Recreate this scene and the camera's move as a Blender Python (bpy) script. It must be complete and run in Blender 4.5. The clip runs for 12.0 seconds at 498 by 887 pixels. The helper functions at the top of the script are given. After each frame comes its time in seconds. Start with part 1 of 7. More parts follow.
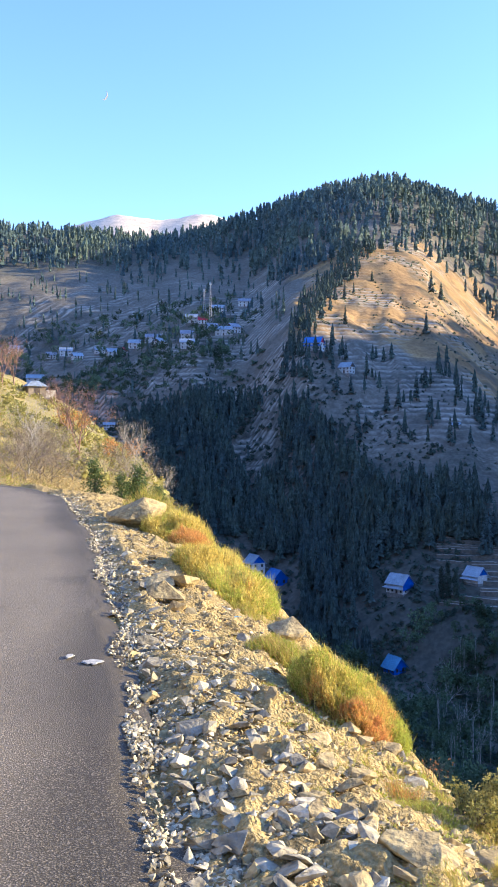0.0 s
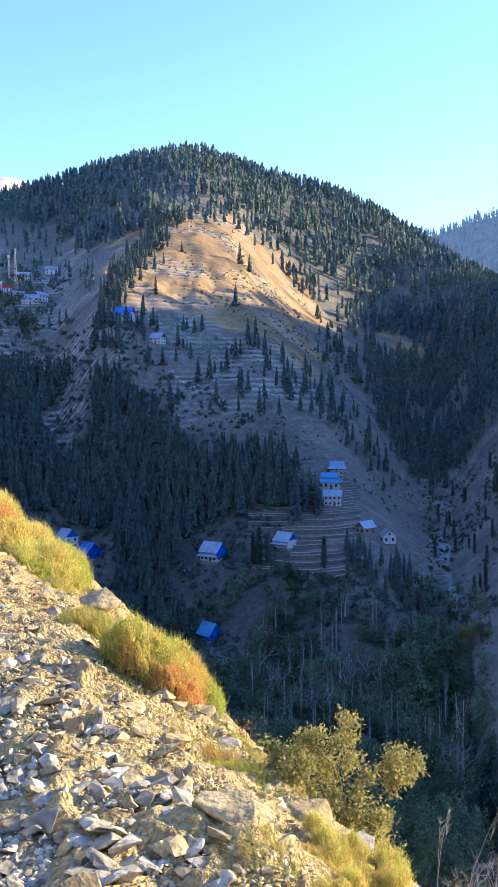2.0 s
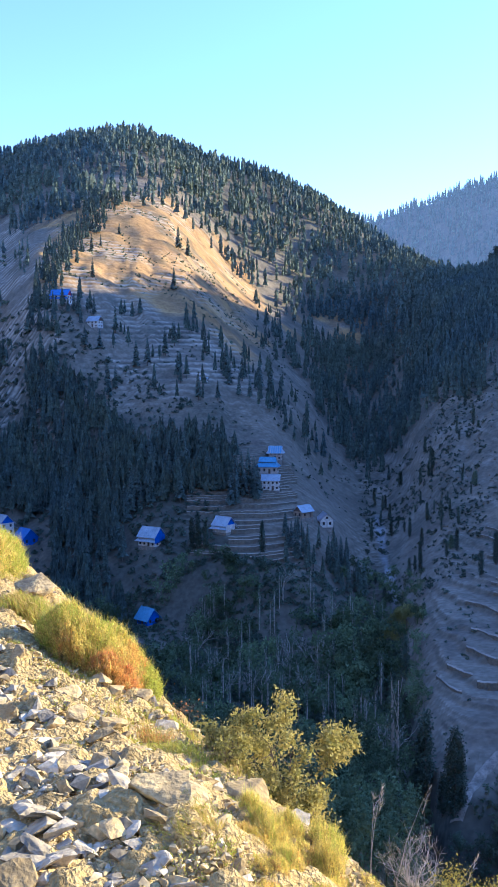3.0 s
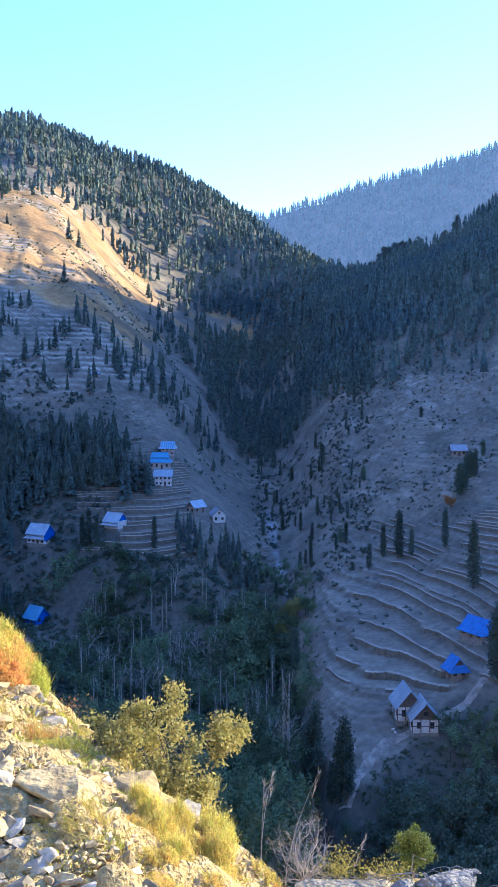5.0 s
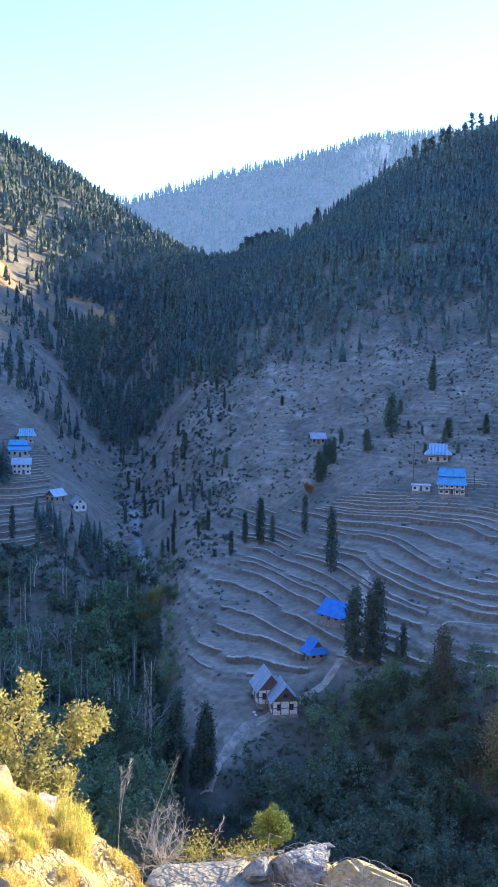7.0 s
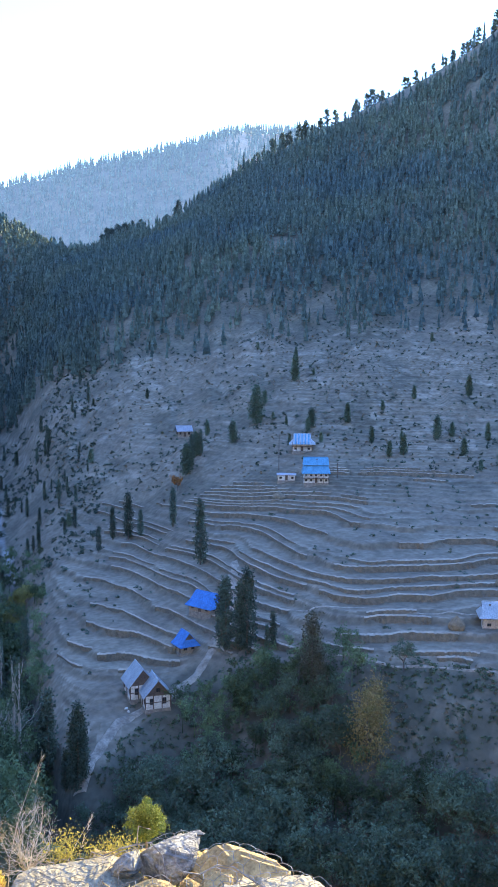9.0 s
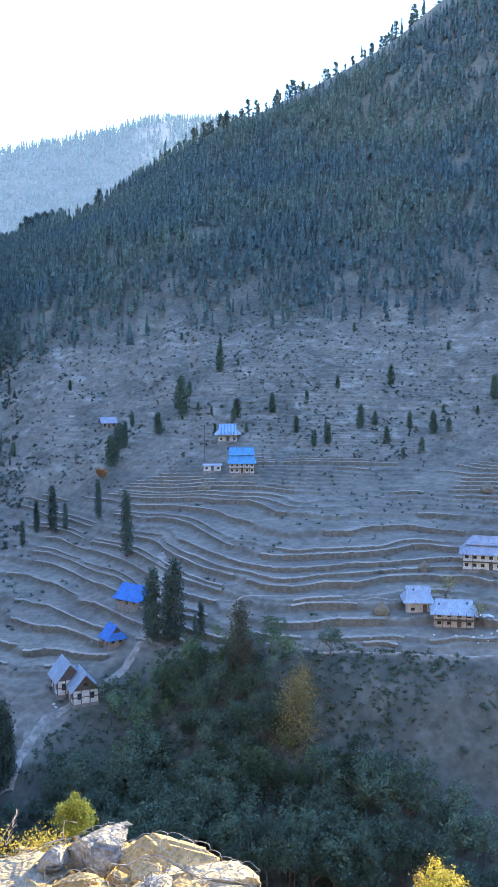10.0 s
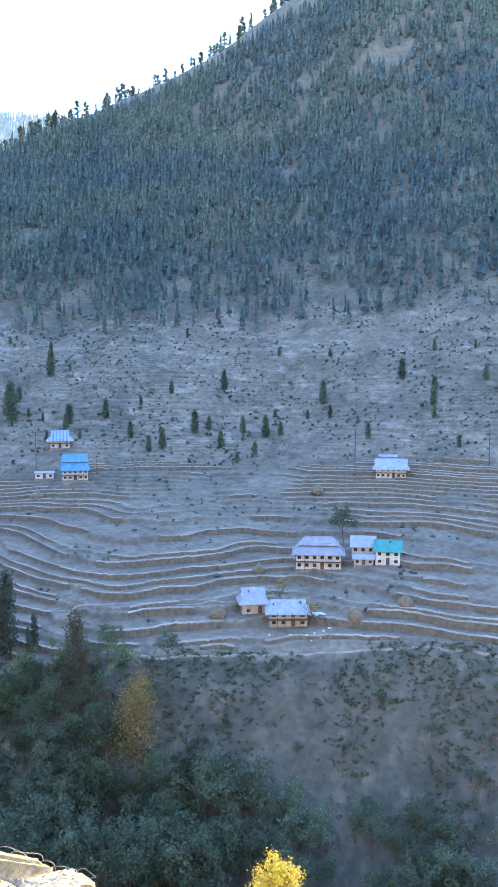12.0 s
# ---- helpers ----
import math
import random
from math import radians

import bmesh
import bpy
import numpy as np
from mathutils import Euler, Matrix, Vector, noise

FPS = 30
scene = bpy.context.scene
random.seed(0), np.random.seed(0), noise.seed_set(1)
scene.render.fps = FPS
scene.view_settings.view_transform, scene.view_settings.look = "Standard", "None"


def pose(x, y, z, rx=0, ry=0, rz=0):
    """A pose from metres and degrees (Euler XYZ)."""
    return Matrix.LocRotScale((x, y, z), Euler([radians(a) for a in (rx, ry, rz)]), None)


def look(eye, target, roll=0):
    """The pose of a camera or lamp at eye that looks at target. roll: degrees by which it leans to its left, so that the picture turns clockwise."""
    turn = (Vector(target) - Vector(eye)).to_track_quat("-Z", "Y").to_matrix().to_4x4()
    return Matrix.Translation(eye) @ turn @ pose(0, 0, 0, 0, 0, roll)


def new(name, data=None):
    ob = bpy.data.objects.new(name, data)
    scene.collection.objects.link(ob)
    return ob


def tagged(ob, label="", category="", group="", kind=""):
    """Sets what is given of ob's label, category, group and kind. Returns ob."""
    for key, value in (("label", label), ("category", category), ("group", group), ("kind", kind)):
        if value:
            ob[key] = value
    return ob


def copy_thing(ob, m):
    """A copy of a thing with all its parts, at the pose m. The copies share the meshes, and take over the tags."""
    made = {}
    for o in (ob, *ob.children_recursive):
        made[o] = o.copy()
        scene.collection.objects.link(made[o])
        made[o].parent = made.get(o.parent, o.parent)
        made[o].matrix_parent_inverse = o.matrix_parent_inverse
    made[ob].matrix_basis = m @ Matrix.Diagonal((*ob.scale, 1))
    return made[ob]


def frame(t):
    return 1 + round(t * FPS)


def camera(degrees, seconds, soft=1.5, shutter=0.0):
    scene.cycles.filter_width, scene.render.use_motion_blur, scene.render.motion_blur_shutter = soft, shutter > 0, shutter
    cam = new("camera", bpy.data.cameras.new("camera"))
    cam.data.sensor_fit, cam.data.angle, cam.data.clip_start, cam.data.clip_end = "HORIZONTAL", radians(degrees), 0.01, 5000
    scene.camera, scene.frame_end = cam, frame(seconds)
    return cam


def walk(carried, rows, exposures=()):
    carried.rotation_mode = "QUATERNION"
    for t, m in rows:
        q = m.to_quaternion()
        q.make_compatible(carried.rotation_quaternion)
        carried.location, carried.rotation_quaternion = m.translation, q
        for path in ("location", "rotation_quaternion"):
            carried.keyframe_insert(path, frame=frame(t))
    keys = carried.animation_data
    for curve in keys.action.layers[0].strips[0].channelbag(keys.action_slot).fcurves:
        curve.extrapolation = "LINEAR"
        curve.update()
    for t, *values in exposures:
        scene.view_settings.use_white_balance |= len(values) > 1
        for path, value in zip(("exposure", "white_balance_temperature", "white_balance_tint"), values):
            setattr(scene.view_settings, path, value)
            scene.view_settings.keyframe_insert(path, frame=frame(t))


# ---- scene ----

# ---- the camera and its walk: a hand-held pan from the road across the valley ----
cam = camera(31.48, 12.0)
EYE = 1.5
ROWS = [
    (0.0, 0.000, 0.000, 0.000, 89.40, 0.00, 0.00),
    (0.5, 0.003, 0.030, -0.008, 88.90, 0.40, -2.27),
    (1.0, 0.008, 0.055, -0.018, 88.38, 0.72, -5.20),
    (1.5, 0.018, 0.068, -0.026, 87.91, 0.72, -8.67),
    (2.0, 0.023, 0.075, -0.032, 87.46, 0.56, -12.12),
    (2.5, 0.028, 0.076, -0.039, 86.95, 0.42, -14.41),
    (3.0, 0.031, 0.078, -0.043, 86.44, 0.34, -16.10),
    (3.2, 0.032, 0.080, -0.046, 86.32, 0.29, -16.81),
    (5.0, 0.048, 0.109, -0.078, 86.14, -0.21, -23.04),
    (5.5, 0.056, 0.118, -0.084, 85.98, -0.37, -24.84),
    (6.0, 0.064, 0.124, -0.086, 85.82, -0.57, -27.04),
    (6.5, 0.069, 0.125, -0.089, 85.64, -0.74, -29.45),
    (7.0, 0.073, 0.125, -0.094, 85.44, -1.00, -31.89),
    (7.2, 0.076, 0.125, -0.098, 85.34, -0.96, -32.84),
    (9.0, 0.107, 0.133, -0.117, 85.07, -0.30, -40.62),
    (9.5, 0.116, 0.133, -0.123, 84.69, 0.07, -43.08),
    (10.0, 0.122, 0.136, -0.131, 84.47, 0.02, -45.49),
    (10.5, 0.127, 0.139, -0.140, 84.77, -0.24, -48.00),
    (11.0, 0.133, 0.140, -0.150, 85.17, -0.39, -50.52),
    (11.5, 0.138, 0.141, -0.160, 85.23, -0.55, -53.15),
    (12.0, 0.144, 0.142, -0.170, 84.84, -0.23, -56.20),
]
walk(cam, [(t, pose(x, y, EYE + z, rx, ry, rz)) for t, x, y, z, rx, ry, rz in ROWS],
     exposures=[(0.0, 1.38, 4850, 26), (3.0, 1.5, 4700, 28), (5.5, 1.78, 4600, 27), (7.0, 2.0, 4800, 25), (9.5, 2.4, 5250, 20), (12.0, 2.95, 5700, 19)])

# ---- sky and sun ----
SUN_AZ, SUN_EL = 82.0, 18.2
world = bpy.data.worlds.new("sky")
scene.world = world
world.use_nodes = True
wn = world.node_tree
sky = wn.nodes.new("ShaderNodeTexSky")
sky.sky_type = "NISHITA"
sky.sun_disc = False
sky.sun_elevation = radians(SUN_EL)
sky.sun_rotation = radians(SUN_AZ)
sky.altitude, sky.air_density, sky.dust_density, sky.ozone_density = 1500, 1.25, 0.08, 1.6
wn.links.new(sky.outputs[0], wn.nodes["Background"].inputs[0])
wn.nodes["Background"].inputs[1].default_value = 0.14
sun_dir = Vector((math.sin(radians(SUN_AZ)) * math.cos(radians(SUN_EL)), math.cos(radians(SUN_AZ)) * math.cos(radians(SUN_EL)), math.sin(radians(SUN_EL))))
sun = new("sun", bpy.data.lights.new("sun", "SUN"))
sun.data.energy, sun.data.angle, sun.data.color = 5.0, radians(0.53), (1.0, 0.74, 0.26)
sun.matrix_world = look(sun_dir * 50, (0, 0, 0))


# ---- materials ----
def material(name, colour, other=None, scale=5.0, fine=60.0, rough=0.9, bump=0.3, bump_size=0.02, metal=0.0, island=False, spread=0.0, third=None, detail=6.0, contrast=(0.35, 0.65)):
    """Two colours mixed by a coarse noise, varied by a fine one, with relief of a fine noise."""
    m = bpy.data.materials.new(name)
    m.use_nodes = True
    t = m.node_tree
    b = t.nodes["Principled BSDF"]
    b.inputs["Roughness"].default_value, b.inputs["Metallic"].default_value = rough, metal
    b.inputs["Specular IOR Level"].default_value = 0.25
    other = other or tuple(c * 0.7 for c in colour)
    geo = t.nodes.new("ShaderNodeNewGeometry")
    n1 = t.nodes.new("ShaderNodeTexNoise")
    n1.inputs["Scale"].default_value, n1.inputs["Detail"].default_value = scale, detail
    n2 = t.nodes.new("ShaderNodeTexNoise")
    n2.inputs["Scale"].default_value, n2.inputs["Detail"].default_value = fine, 4.0
    for n in (n1, n2):
        t.links.new(geo.outputs["Position"], n.inputs["Vector"])
    r1 = t.nodes.new("ShaderNodeMapRange")
    r1.inputs["From Min"].default_value, r1.inputs["From Max"].default_value = contrast
    t.links.new(n1.outputs[0], r1.inputs["Value"])
    mix = t.nodes.new("ShaderNodeMix")
    mix.data_type = "RGBA"
    mix.inputs["A"].default_value, mix.inputs["B"].default_value = (*colour, 1), (*other, 1)
    t.links.new(r1.outputs[0], mix.inputs["Factor"])
    out = mix.outputs["Result"]
    if third:
        r3 = t.nodes.new("ShaderNodeMapRange")
        r3.inputs["From Min"].default_value, r3.inputs["From Max"].default_value = 0.53, 0.66
        t.links.new(n2.outputs[0], r3.inputs["Value"])
        m3 = t.nodes.new("ShaderNodeMix")
        m3.data_type = "RGBA"
        m3.inputs["B"].default_value = (*third, 1)
        t.links.new(r3.outputs[0], m3.inputs["Factor"])
        t.links.new(out, m3.inputs["A"])
        out = m3.outputs["Result"]
    r2 = t.nodes.new("ShaderNodeMapRange")
    r2.inputs["From Min"].default_value, r2.inputs["From Max"].default_value = 0.3, 0.7
    r2.inputs["To Min"].default_value, r2.inputs["To Max"].default_value = 0.72, 1.28
    t.links.new(n2.outputs[0], r2.inputs["Value"])
    value = r2.outputs[0]
    if spread:
        if island:
            rnd = geo.outputs["Random Per Island"]
        else:
            rnd = t.nodes.new("ShaderNodeObjectInfo").outputs["Random"]
        r4 = t.nodes.new("ShaderNodeMapRange")
        r4.inputs["To Min"].default_value, r4.inputs["To Max"].default_value = 1 - spread, 1 + spread
        t.links.new(rnd, r4.inputs["Value"])
        mul = t.nodes.new("ShaderNodeMath")
        mul.operation = "MULTIPLY"
        t.links.new(value, mul.inputs[0])
        t.links.new(r4.outputs[0], mul.inputs[1])
        value = mul.outputs[0]
    sc = t.nodes.new("ShaderNodeVectorMath")
    sc.operation = "SCALE"
    t.links.new(out, sc.inputs[0])
    t.links.new(value, sc.inputs["Scale"])
    t.links.new(sc.outputs[0], b.inputs["Base Color"])
    if bump:
        bp = t.nodes.new("ShaderNodeBump")
        bp.inputs["Strength"].default_value, bp.inputs["Distance"].default_value = bump, bump_size
        t.links.new(n2.outputs[0], bp.inputs["Height"])
        t.links.new(bp.outputs[0], b.inputs["Normal"])
    return m


def toned(m, name, low, high):
    """Scales the colour of m by a value that each tree carries."""
    t = m.node_tree
    b = t.nodes["Principled BSDF"]
    a = t.nodes.new("ShaderNodeAttribute")
    a.attribute_name = name
    r = t.nodes.new("ShaderNodeMapRange")
    r.inputs["To Min"].default_value, r.inputs["To Max"].default_value = low, high
    t.links.new(a.outputs["Fac"], r.inputs["Value"])
    sc = t.nodes.new("ShaderNodeVectorMath")
    sc.operation = "SCALE"
    t.links.new(b.inputs["Base Color"].links[0].from_socket, sc.inputs[0])
    t.links.new(r.outputs[0], sc.inputs["Scale"])
    t.links.new(sc.outputs[0], b.inputs["Base Color"])
    return m


def leafy(m, through_light=0.35):
    """Lets light shine through thin leaves of material m."""
    t = m.node_tree
    b, out = t.nodes["Principled BSDF"], t.nodes["Material Output"]
    tr = t.nodes.new("ShaderNodeBsdfTranslucent")
    mix = t.nodes.new("ShaderNodeMixShader")
    mix.inputs[0].default_value = through_light
    src = b.inputs["Base Color"].links[0].from_socket
    t.links.new(src, tr.inputs["Color"])
    t.links.new(b.outputs[0], mix.inputs[1])
    t.links.new(tr.outputs[0], mix.inputs[2])
    t.links.new(mix.outputs[0], out.inputs["Surface"])
    return m


ASPHALT = toned(material("asphalt", (0.22, 0.18, 0.122), (0.165, 0.137, 0.095), 0.5, 120, 0.65, 0.7, 0.01, third=(0.46, 0.38, 0.27)), "wear", 1.0, 0.45)
SOIL = material("verge_soil", (0.55, 0.41, 0.165), (0.37, 0.275, 0.115), 2.5, 45, 0.95, 1.0, 0.05, third=(0.56, 0.42, 0.19))
ROCK = material("rock", (0.56, 0.43, 0.20), (0.29, 0.225, 0.12), 9.0, 28, 0.9, 0.9, 0.02, spread=0.3)
GREY_ROCK = material("grey_rock", (0.52, 0.455, 0.325), (0.25, 0.22, 0.16), 9.0, 28, 0.85, 0.9, 0.02, spread=0.3)
GRAVEL = material("gravel_stone", (0.58, 0.505, 0.345), (0.30, 0.26, 0.18), 8.0, 80, 0.85, 0.3, 0.005, island=True, spread=0.6)
RUBBLE = material("rubble_stone", (0.56, 0.43, 0.2), (0.36, 0.28, 0.14), 6.0, 70, 0.85, 0.3, 0.005, island=True, spread=0.5)
# haze put into the needle colour: paler and bluer than the trees are
FOREST = leafy(material("hazed_conifer_needles", (0.125, 0.18, 0.185), (0.18, 0.225, 0.17), 0.01, 0.5, 0.85, 0.0, island=True, spread=0.3), 0.45)
CONIFER = leafy(material("dark_conifer_needles", (0.095, 0.13, 0.12), (0.115, 0.15, 0.115), 0.05, 0.8, 0.85, 0.0, island=True, spread=0.3), 0.25)
POPLAR = leafy(material("poplar_leaves", (0.10, 0.135, 0.10), (0.075, 0.105, 0.08), 0.3, 2.0, 0.8, 0.0, spread=0.3), 0.25)
BROADLEAF = leafy(material("broad_leaves", (0.14, 0.185, 0.12), (0.10, 0.14, 0.095), 0.2, 1.5, 0.8, 0.0, spread=0.35), 0.3)
OLIVE = leafy(material("olive_yellow_leaves", (0.30, 0.28, 0.09), (0.20, 0.21, 0.08), 0.6, 2.0, 0.8, 0.0, spread=0.2), 0.3)
RUSTY = leafy(material("browning_leaves", (0.36, 0.25, 0.10), (0.22, 0.20, 0.08), 0.5, 2.0, 0.8, 0.0, island=True, spread=0.3), 0.3)
DULL = leafy(material("dull_brown_green_leaves", (0.13, 0.125, 0.085), (0.10, 0.105, 0.07), 0.5, 2.0, 0.8, 0.0, island=True, spread=0.3), 0.25)
AUTUMN = leafy(material("autumn_leaves", (0.44, 0.19, 0.06), (0.30, 0.16, 0.05), 0.6, 2.0, 0.8, 0.0, spread=0.2), 0.3)
BARK = material("bark", (0.20, 0.16, 0.13), (0.12, 0.10, 0.08), 3.0, 20, 0.9, 0.5, 0.02)
PALE_BARK = material("pale_dry_twigs", (0.50, 0.46, 0.40), (0.36, 0.33, 0.29), 4.0, 30, 0.9, 0.3, 0.01)
GREY_TWIG = material("grey_brown_twigs", (0.34, 0.28, 0.22), (0.22, 0.18, 0.145), 2.0, 20, 0.9, 0.3, 0.01)
RED_TWIG = material("reddish_dry_twigs", (0.42, 0.26, 0.19), (0.30, 0.20, 0.15), 2.0, 20, 0.9, 0.3, 0.01)
HEATH_GREEN = leafy(material("heath_leaves_green", (0.58, 0.57, 0.09), (0.42, 0.48, 0.07), 9.0, 60, 0.7, 0.0, island=True, spread=0.35), 0.4)
HEATH_GOLD = leafy(material("heath_leaves_gold", (0.76, 0.64, 0.16), (0.62, 0.50, 0.12), 9.0, 60, 0.7, 0.0, island=True, spread=0.35), 0.4)
HEATH_RUST = leafy(material("heath_leaves_rusty", (0.66, 0.34, 0.11), (0.70, 0.44, 0.12), 9.0, 60, 0.7, 0.0, island=True, spread=0.35), 0.4)
HILL_STRAW = leafy(material("hill_straw", (0.56, 0.44, 0.22), (0.42, 0.34, 0.16), 1.0, 20, 0.8, 0.0, island=True, spread=0.3), 0.4)
GRASS_GREEN = leafy(material("yellow_green_grass", (0.46, 0.45, 0.075), (0.33, 0.37, 0.055), 6.0, 60, 0.7, 0.0, island=True, spread=0.3), 0.5)
GRASS_GOLD = leafy(material("golden_grass", (0.54, 0.43, 0.13), (0.42, 0.32, 0.09), 6.0, 60, 0.7, 0.0, island=True, spread=0.3), 0.5)
GRASS_RED = leafy(material("rusty_grass", (0.62, 0.28, 0.10), (0.66, 0.40, 0.12), 6.0, 60, 0.7, 0.0, island=True, spread=0.3), 0.5)
SHRUB_LEAF = leafy(material("tan_green_shrub_leaves", (0.48, 0.42, 0.13), (0.31, 0.30, 0.08), 12.0, 60, 0.6, 0.0, island=True, spread=0.35), 0.4)
BUSH_LEAF = leafy(material("fresh_bush_leaves", (0.12, 0.175, 0.035), (0.20, 0.24, 0.05), 8.0, 50, 0.6, 0.0, island=True, spread=0.35), 0.2)
YELLOW_LEAF = leafy(material("yellow_bush_leaves", (0.38, 0.33, 0.065), (0.25, 0.26, 0.055), 4.0, 50, 0.6, 0.0, island=True, spread=0.3), 0.35)
BOULDER = material("pale_boulder", (0.43, 0.375, 0.26), (0.30, 0.26, 0.185), 14.0, 70, 0.9, 0.8, 0.012, spread=0.15)
BLUE_BOULDER = material("blue_grey_boulder", (0.33, 0.315, 0.28), (0.15, 0.147, 0.142), 22.0, 90, 0.85, 0.8, 0.012, spread=0.15)
TAN_BOULDER = material("tan_boulder", (0.46, 0.345, 0.16), (0.29, 0.215, 0.105), 14.0, 70, 0.9, 0.8, 0.012, spread=0.2)
WIRE = material("galvanised_wire", (0.34, 0.32, 0.29), (0.22, 0.20, 0.18), 30, 90, 0.6, 0.0, metal=0.4)
ROOF_BLUE = material("blue_roof_sheet", (0.09, 0.22, 0.58), (0.07, 0.17, 0.46), 0.6, 3, 0.45, 0.1, 0.02)
ROOF_BRIGHT = material("bright_blue_roof_sheet", (0.16, 0.36, 0.56), (0.13, 0.29, 0.46), 0.6, 3, 0.4, 0.1, 0.02, metal=0.25)
ROOF_TIN = material("weathered_tin_roof", (0.42, 0.48, 0.54), (0.33, 0.38, 0.44), 0.5, 3, 0.45, 0.0, metal=0.25)
ROOF_GREY = material("grey_tin_roof", (0.38, 0.39, 0.44), (0.29, 0.30, 0.34), 0.5, 3, 0.45, 0.0, metal=0.25)
ROOF_TEAL = material("teal_roof_sheet", (0.10, 0.37, 0.34), (0.08, 0.30, 0.28), 0.5, 3, 0.4, 0.1, 0.02, metal=0.2)
ROOF_RED = material("red_roof_sheet", (0.5, 0.05, 0.08), (0.4, 0.04, 0.06), 0.5, 3, 0.5, 0.1, 0.02)
PLASTER = material("white_plaster", (0.74, 0.72, 0.68), (0.58, 0.55, 0.50), 0.7, 4, 0.9, 0.2, 0.02)
CREAM = material("cream_plaster", (0.56, 0.49, 0.42), (0.44, 0.38, 0.33), 0.7, 4, 0.9, 0.2, 0.02)
MUD = material("mud_wall", (0.36, 0.29, 0.22), (0.27, 0.22, 0.17), 0.7, 4, 0.95, 0.3, 0.03)
TIMBER = material("dark_timber", (0.16, 0.12, 0.095), (0.11, 0.085, 0.07), 1.5, 8, 0.8, 0.3, 0.01)
BLUE_PAINT = material("blue_painted_gable", (0.04, 0.14, 0.60), (0.03, 0.11, 0.48), 1.0, 6, 0.6, 0.1, 0.01)
STONE_WALL = material("dry_stone", (0.34, 0.31, 0.27), (0.22, 0.20, 0.18), 1.2, 6, 0.95, 0.7, 0.08)
# wall stone split by facing: shade put into the face, skylight into the top
WALL_FACE = material("shaded_wall_face", (0.20, 0.177, 0.137), (0.135, 0.12, 0.093), 0.9, 5, 0.95, 0.8, 0.1)
WALL_TOP = material("lit_trodden_wall_top", (0.40, 0.35, 0.275), (0.23, 0.20, 0.16), 0.12, 3, 0.95, 0.6, 0.08)
PATH = material("trodden_path", (0.38, 0.33, 0.265), (0.21, 0.185, 0.15), 0.5, 2, 0.95, 0.9, 0.3)
HAY = material("hay", (0.25, 0.205, 0.14), (0.16, 0.135, 0.095), 1.0, 8, 0.95, 0.7, 0.1)
STEEL = material("mast_steel", (0.60, 0.58, 0.56), (0.5, 0.45, 0.42), 0.3, 3, 0.5, 0.0, metal=0.5)
PAINT = material("spilled_pale_mortar", (0.55, 0.53, 0.49), (0.42, 0.40, 0.37), 8, 60, 0.9, 0.4, 0.01)
LITTER_BLUE = material("blue_plastic_litter", (0.10, 0.35, 0.62), (0.3, 0.5, 0.65), 8, 60, 0.4, 0.1, 0.01)
MOON = material("pale_moon", (0.30, 0.32, 0.34), (0.22, 0.24, 0.26), 0.01, 0.05, 1.0, 0.0)


def land_cover(zones):
    """Ground whose cover blends by the sheet's own masks: (mask, two colours) from below upwards."""
    m = bpy.data.materials.new("valley_ground")
    m.use_nodes = True
    t = m.node_tree
    b = t.nodes["Principled BSDF"]
    b.inputs["Roughness"].default_value, b.inputs["Specular IOR Level"].default_value = 0.95, 0.1
    geo = t.nodes.new("ShaderNodeNewGeometry")

    def grain(scale, detail, low, high):
        n = t.nodes.new("ShaderNodeTexNoise")
        n.inputs["Scale"].default_value, n.inputs["Detail"].default_value = scale, detail
        t.links.new(geo.outputs["Position"], n.inputs["Vector"])
        r = t.nodes.new("ShaderNodeMapRange")
        r.inputs["From Min"].default_value, r.inputs["From Max"].default_value = 0.35, 0.65
        r.inputs["To Min"].default_value, r.inputs["To Max"].default_value = low, high
        t.links.new(n.outputs[0], r.inputs["Value"])
        return n, r.outputs[0]

    coarse, patches = grain(0.045, 5.0, 0, 1)
    middle, tufts = grain(0.24, 6.0, 0.86, 1.14)
    fine, speck = grain(0.6, 2.5, 0.85, 1.15)
    out = None
    for mask, one, two in zones:
        pair = t.nodes.new("ShaderNodeMix")
        pair.data_type = "RGBA"
        pair.inputs["A"].default_value, pair.inputs["B"].default_value = (*one, 1), (*two, 1)
        t.links.new(patches, pair.inputs["Factor"])
        if out is None:
            out = pair.outputs["Result"]
            continue
        a = t.nodes.new("ShaderNodeAttribute")
        a.attribute_name = mask
        over = t.nodes.new("ShaderNodeMix")
        over.data_type = "RGBA"
        t.links.new(a.outputs["Fac"], over.inputs["Factor"])
        t.links.new(out, over.inputs["A"])
        t.links.new(pair.outputs["Result"], over.inputs["B"])
        out = over.outputs["Result"]
    sc = t.nodes.new("ShaderNodeVectorMath")
    sc.operation = "SCALE"
    t.links.new(out, sc.inputs[0])
    both = t.nodes.new("ShaderNodeMath")
    both.operation = "MULTIPLY"
    t.links.new(speck, both.inputs[0])
    t.links.new(tufts, both.inputs[1])
    t.links.new(both.outputs[0], sc.inputs["Scale"])
    t.links.new(sc.outputs[0], b.inputs["Base Color"])
    bp = t.nodes.new("ShaderNodeBump")
    bp.inputs["Strength"].default_value, bp.inputs["Distance"].default_value = 0.28, 0.8
    t.links.new(middle.outputs[0], bp.inputs["Height"])
    t.links.new(bp.outputs[0], b.inputs["Normal"])
    return m


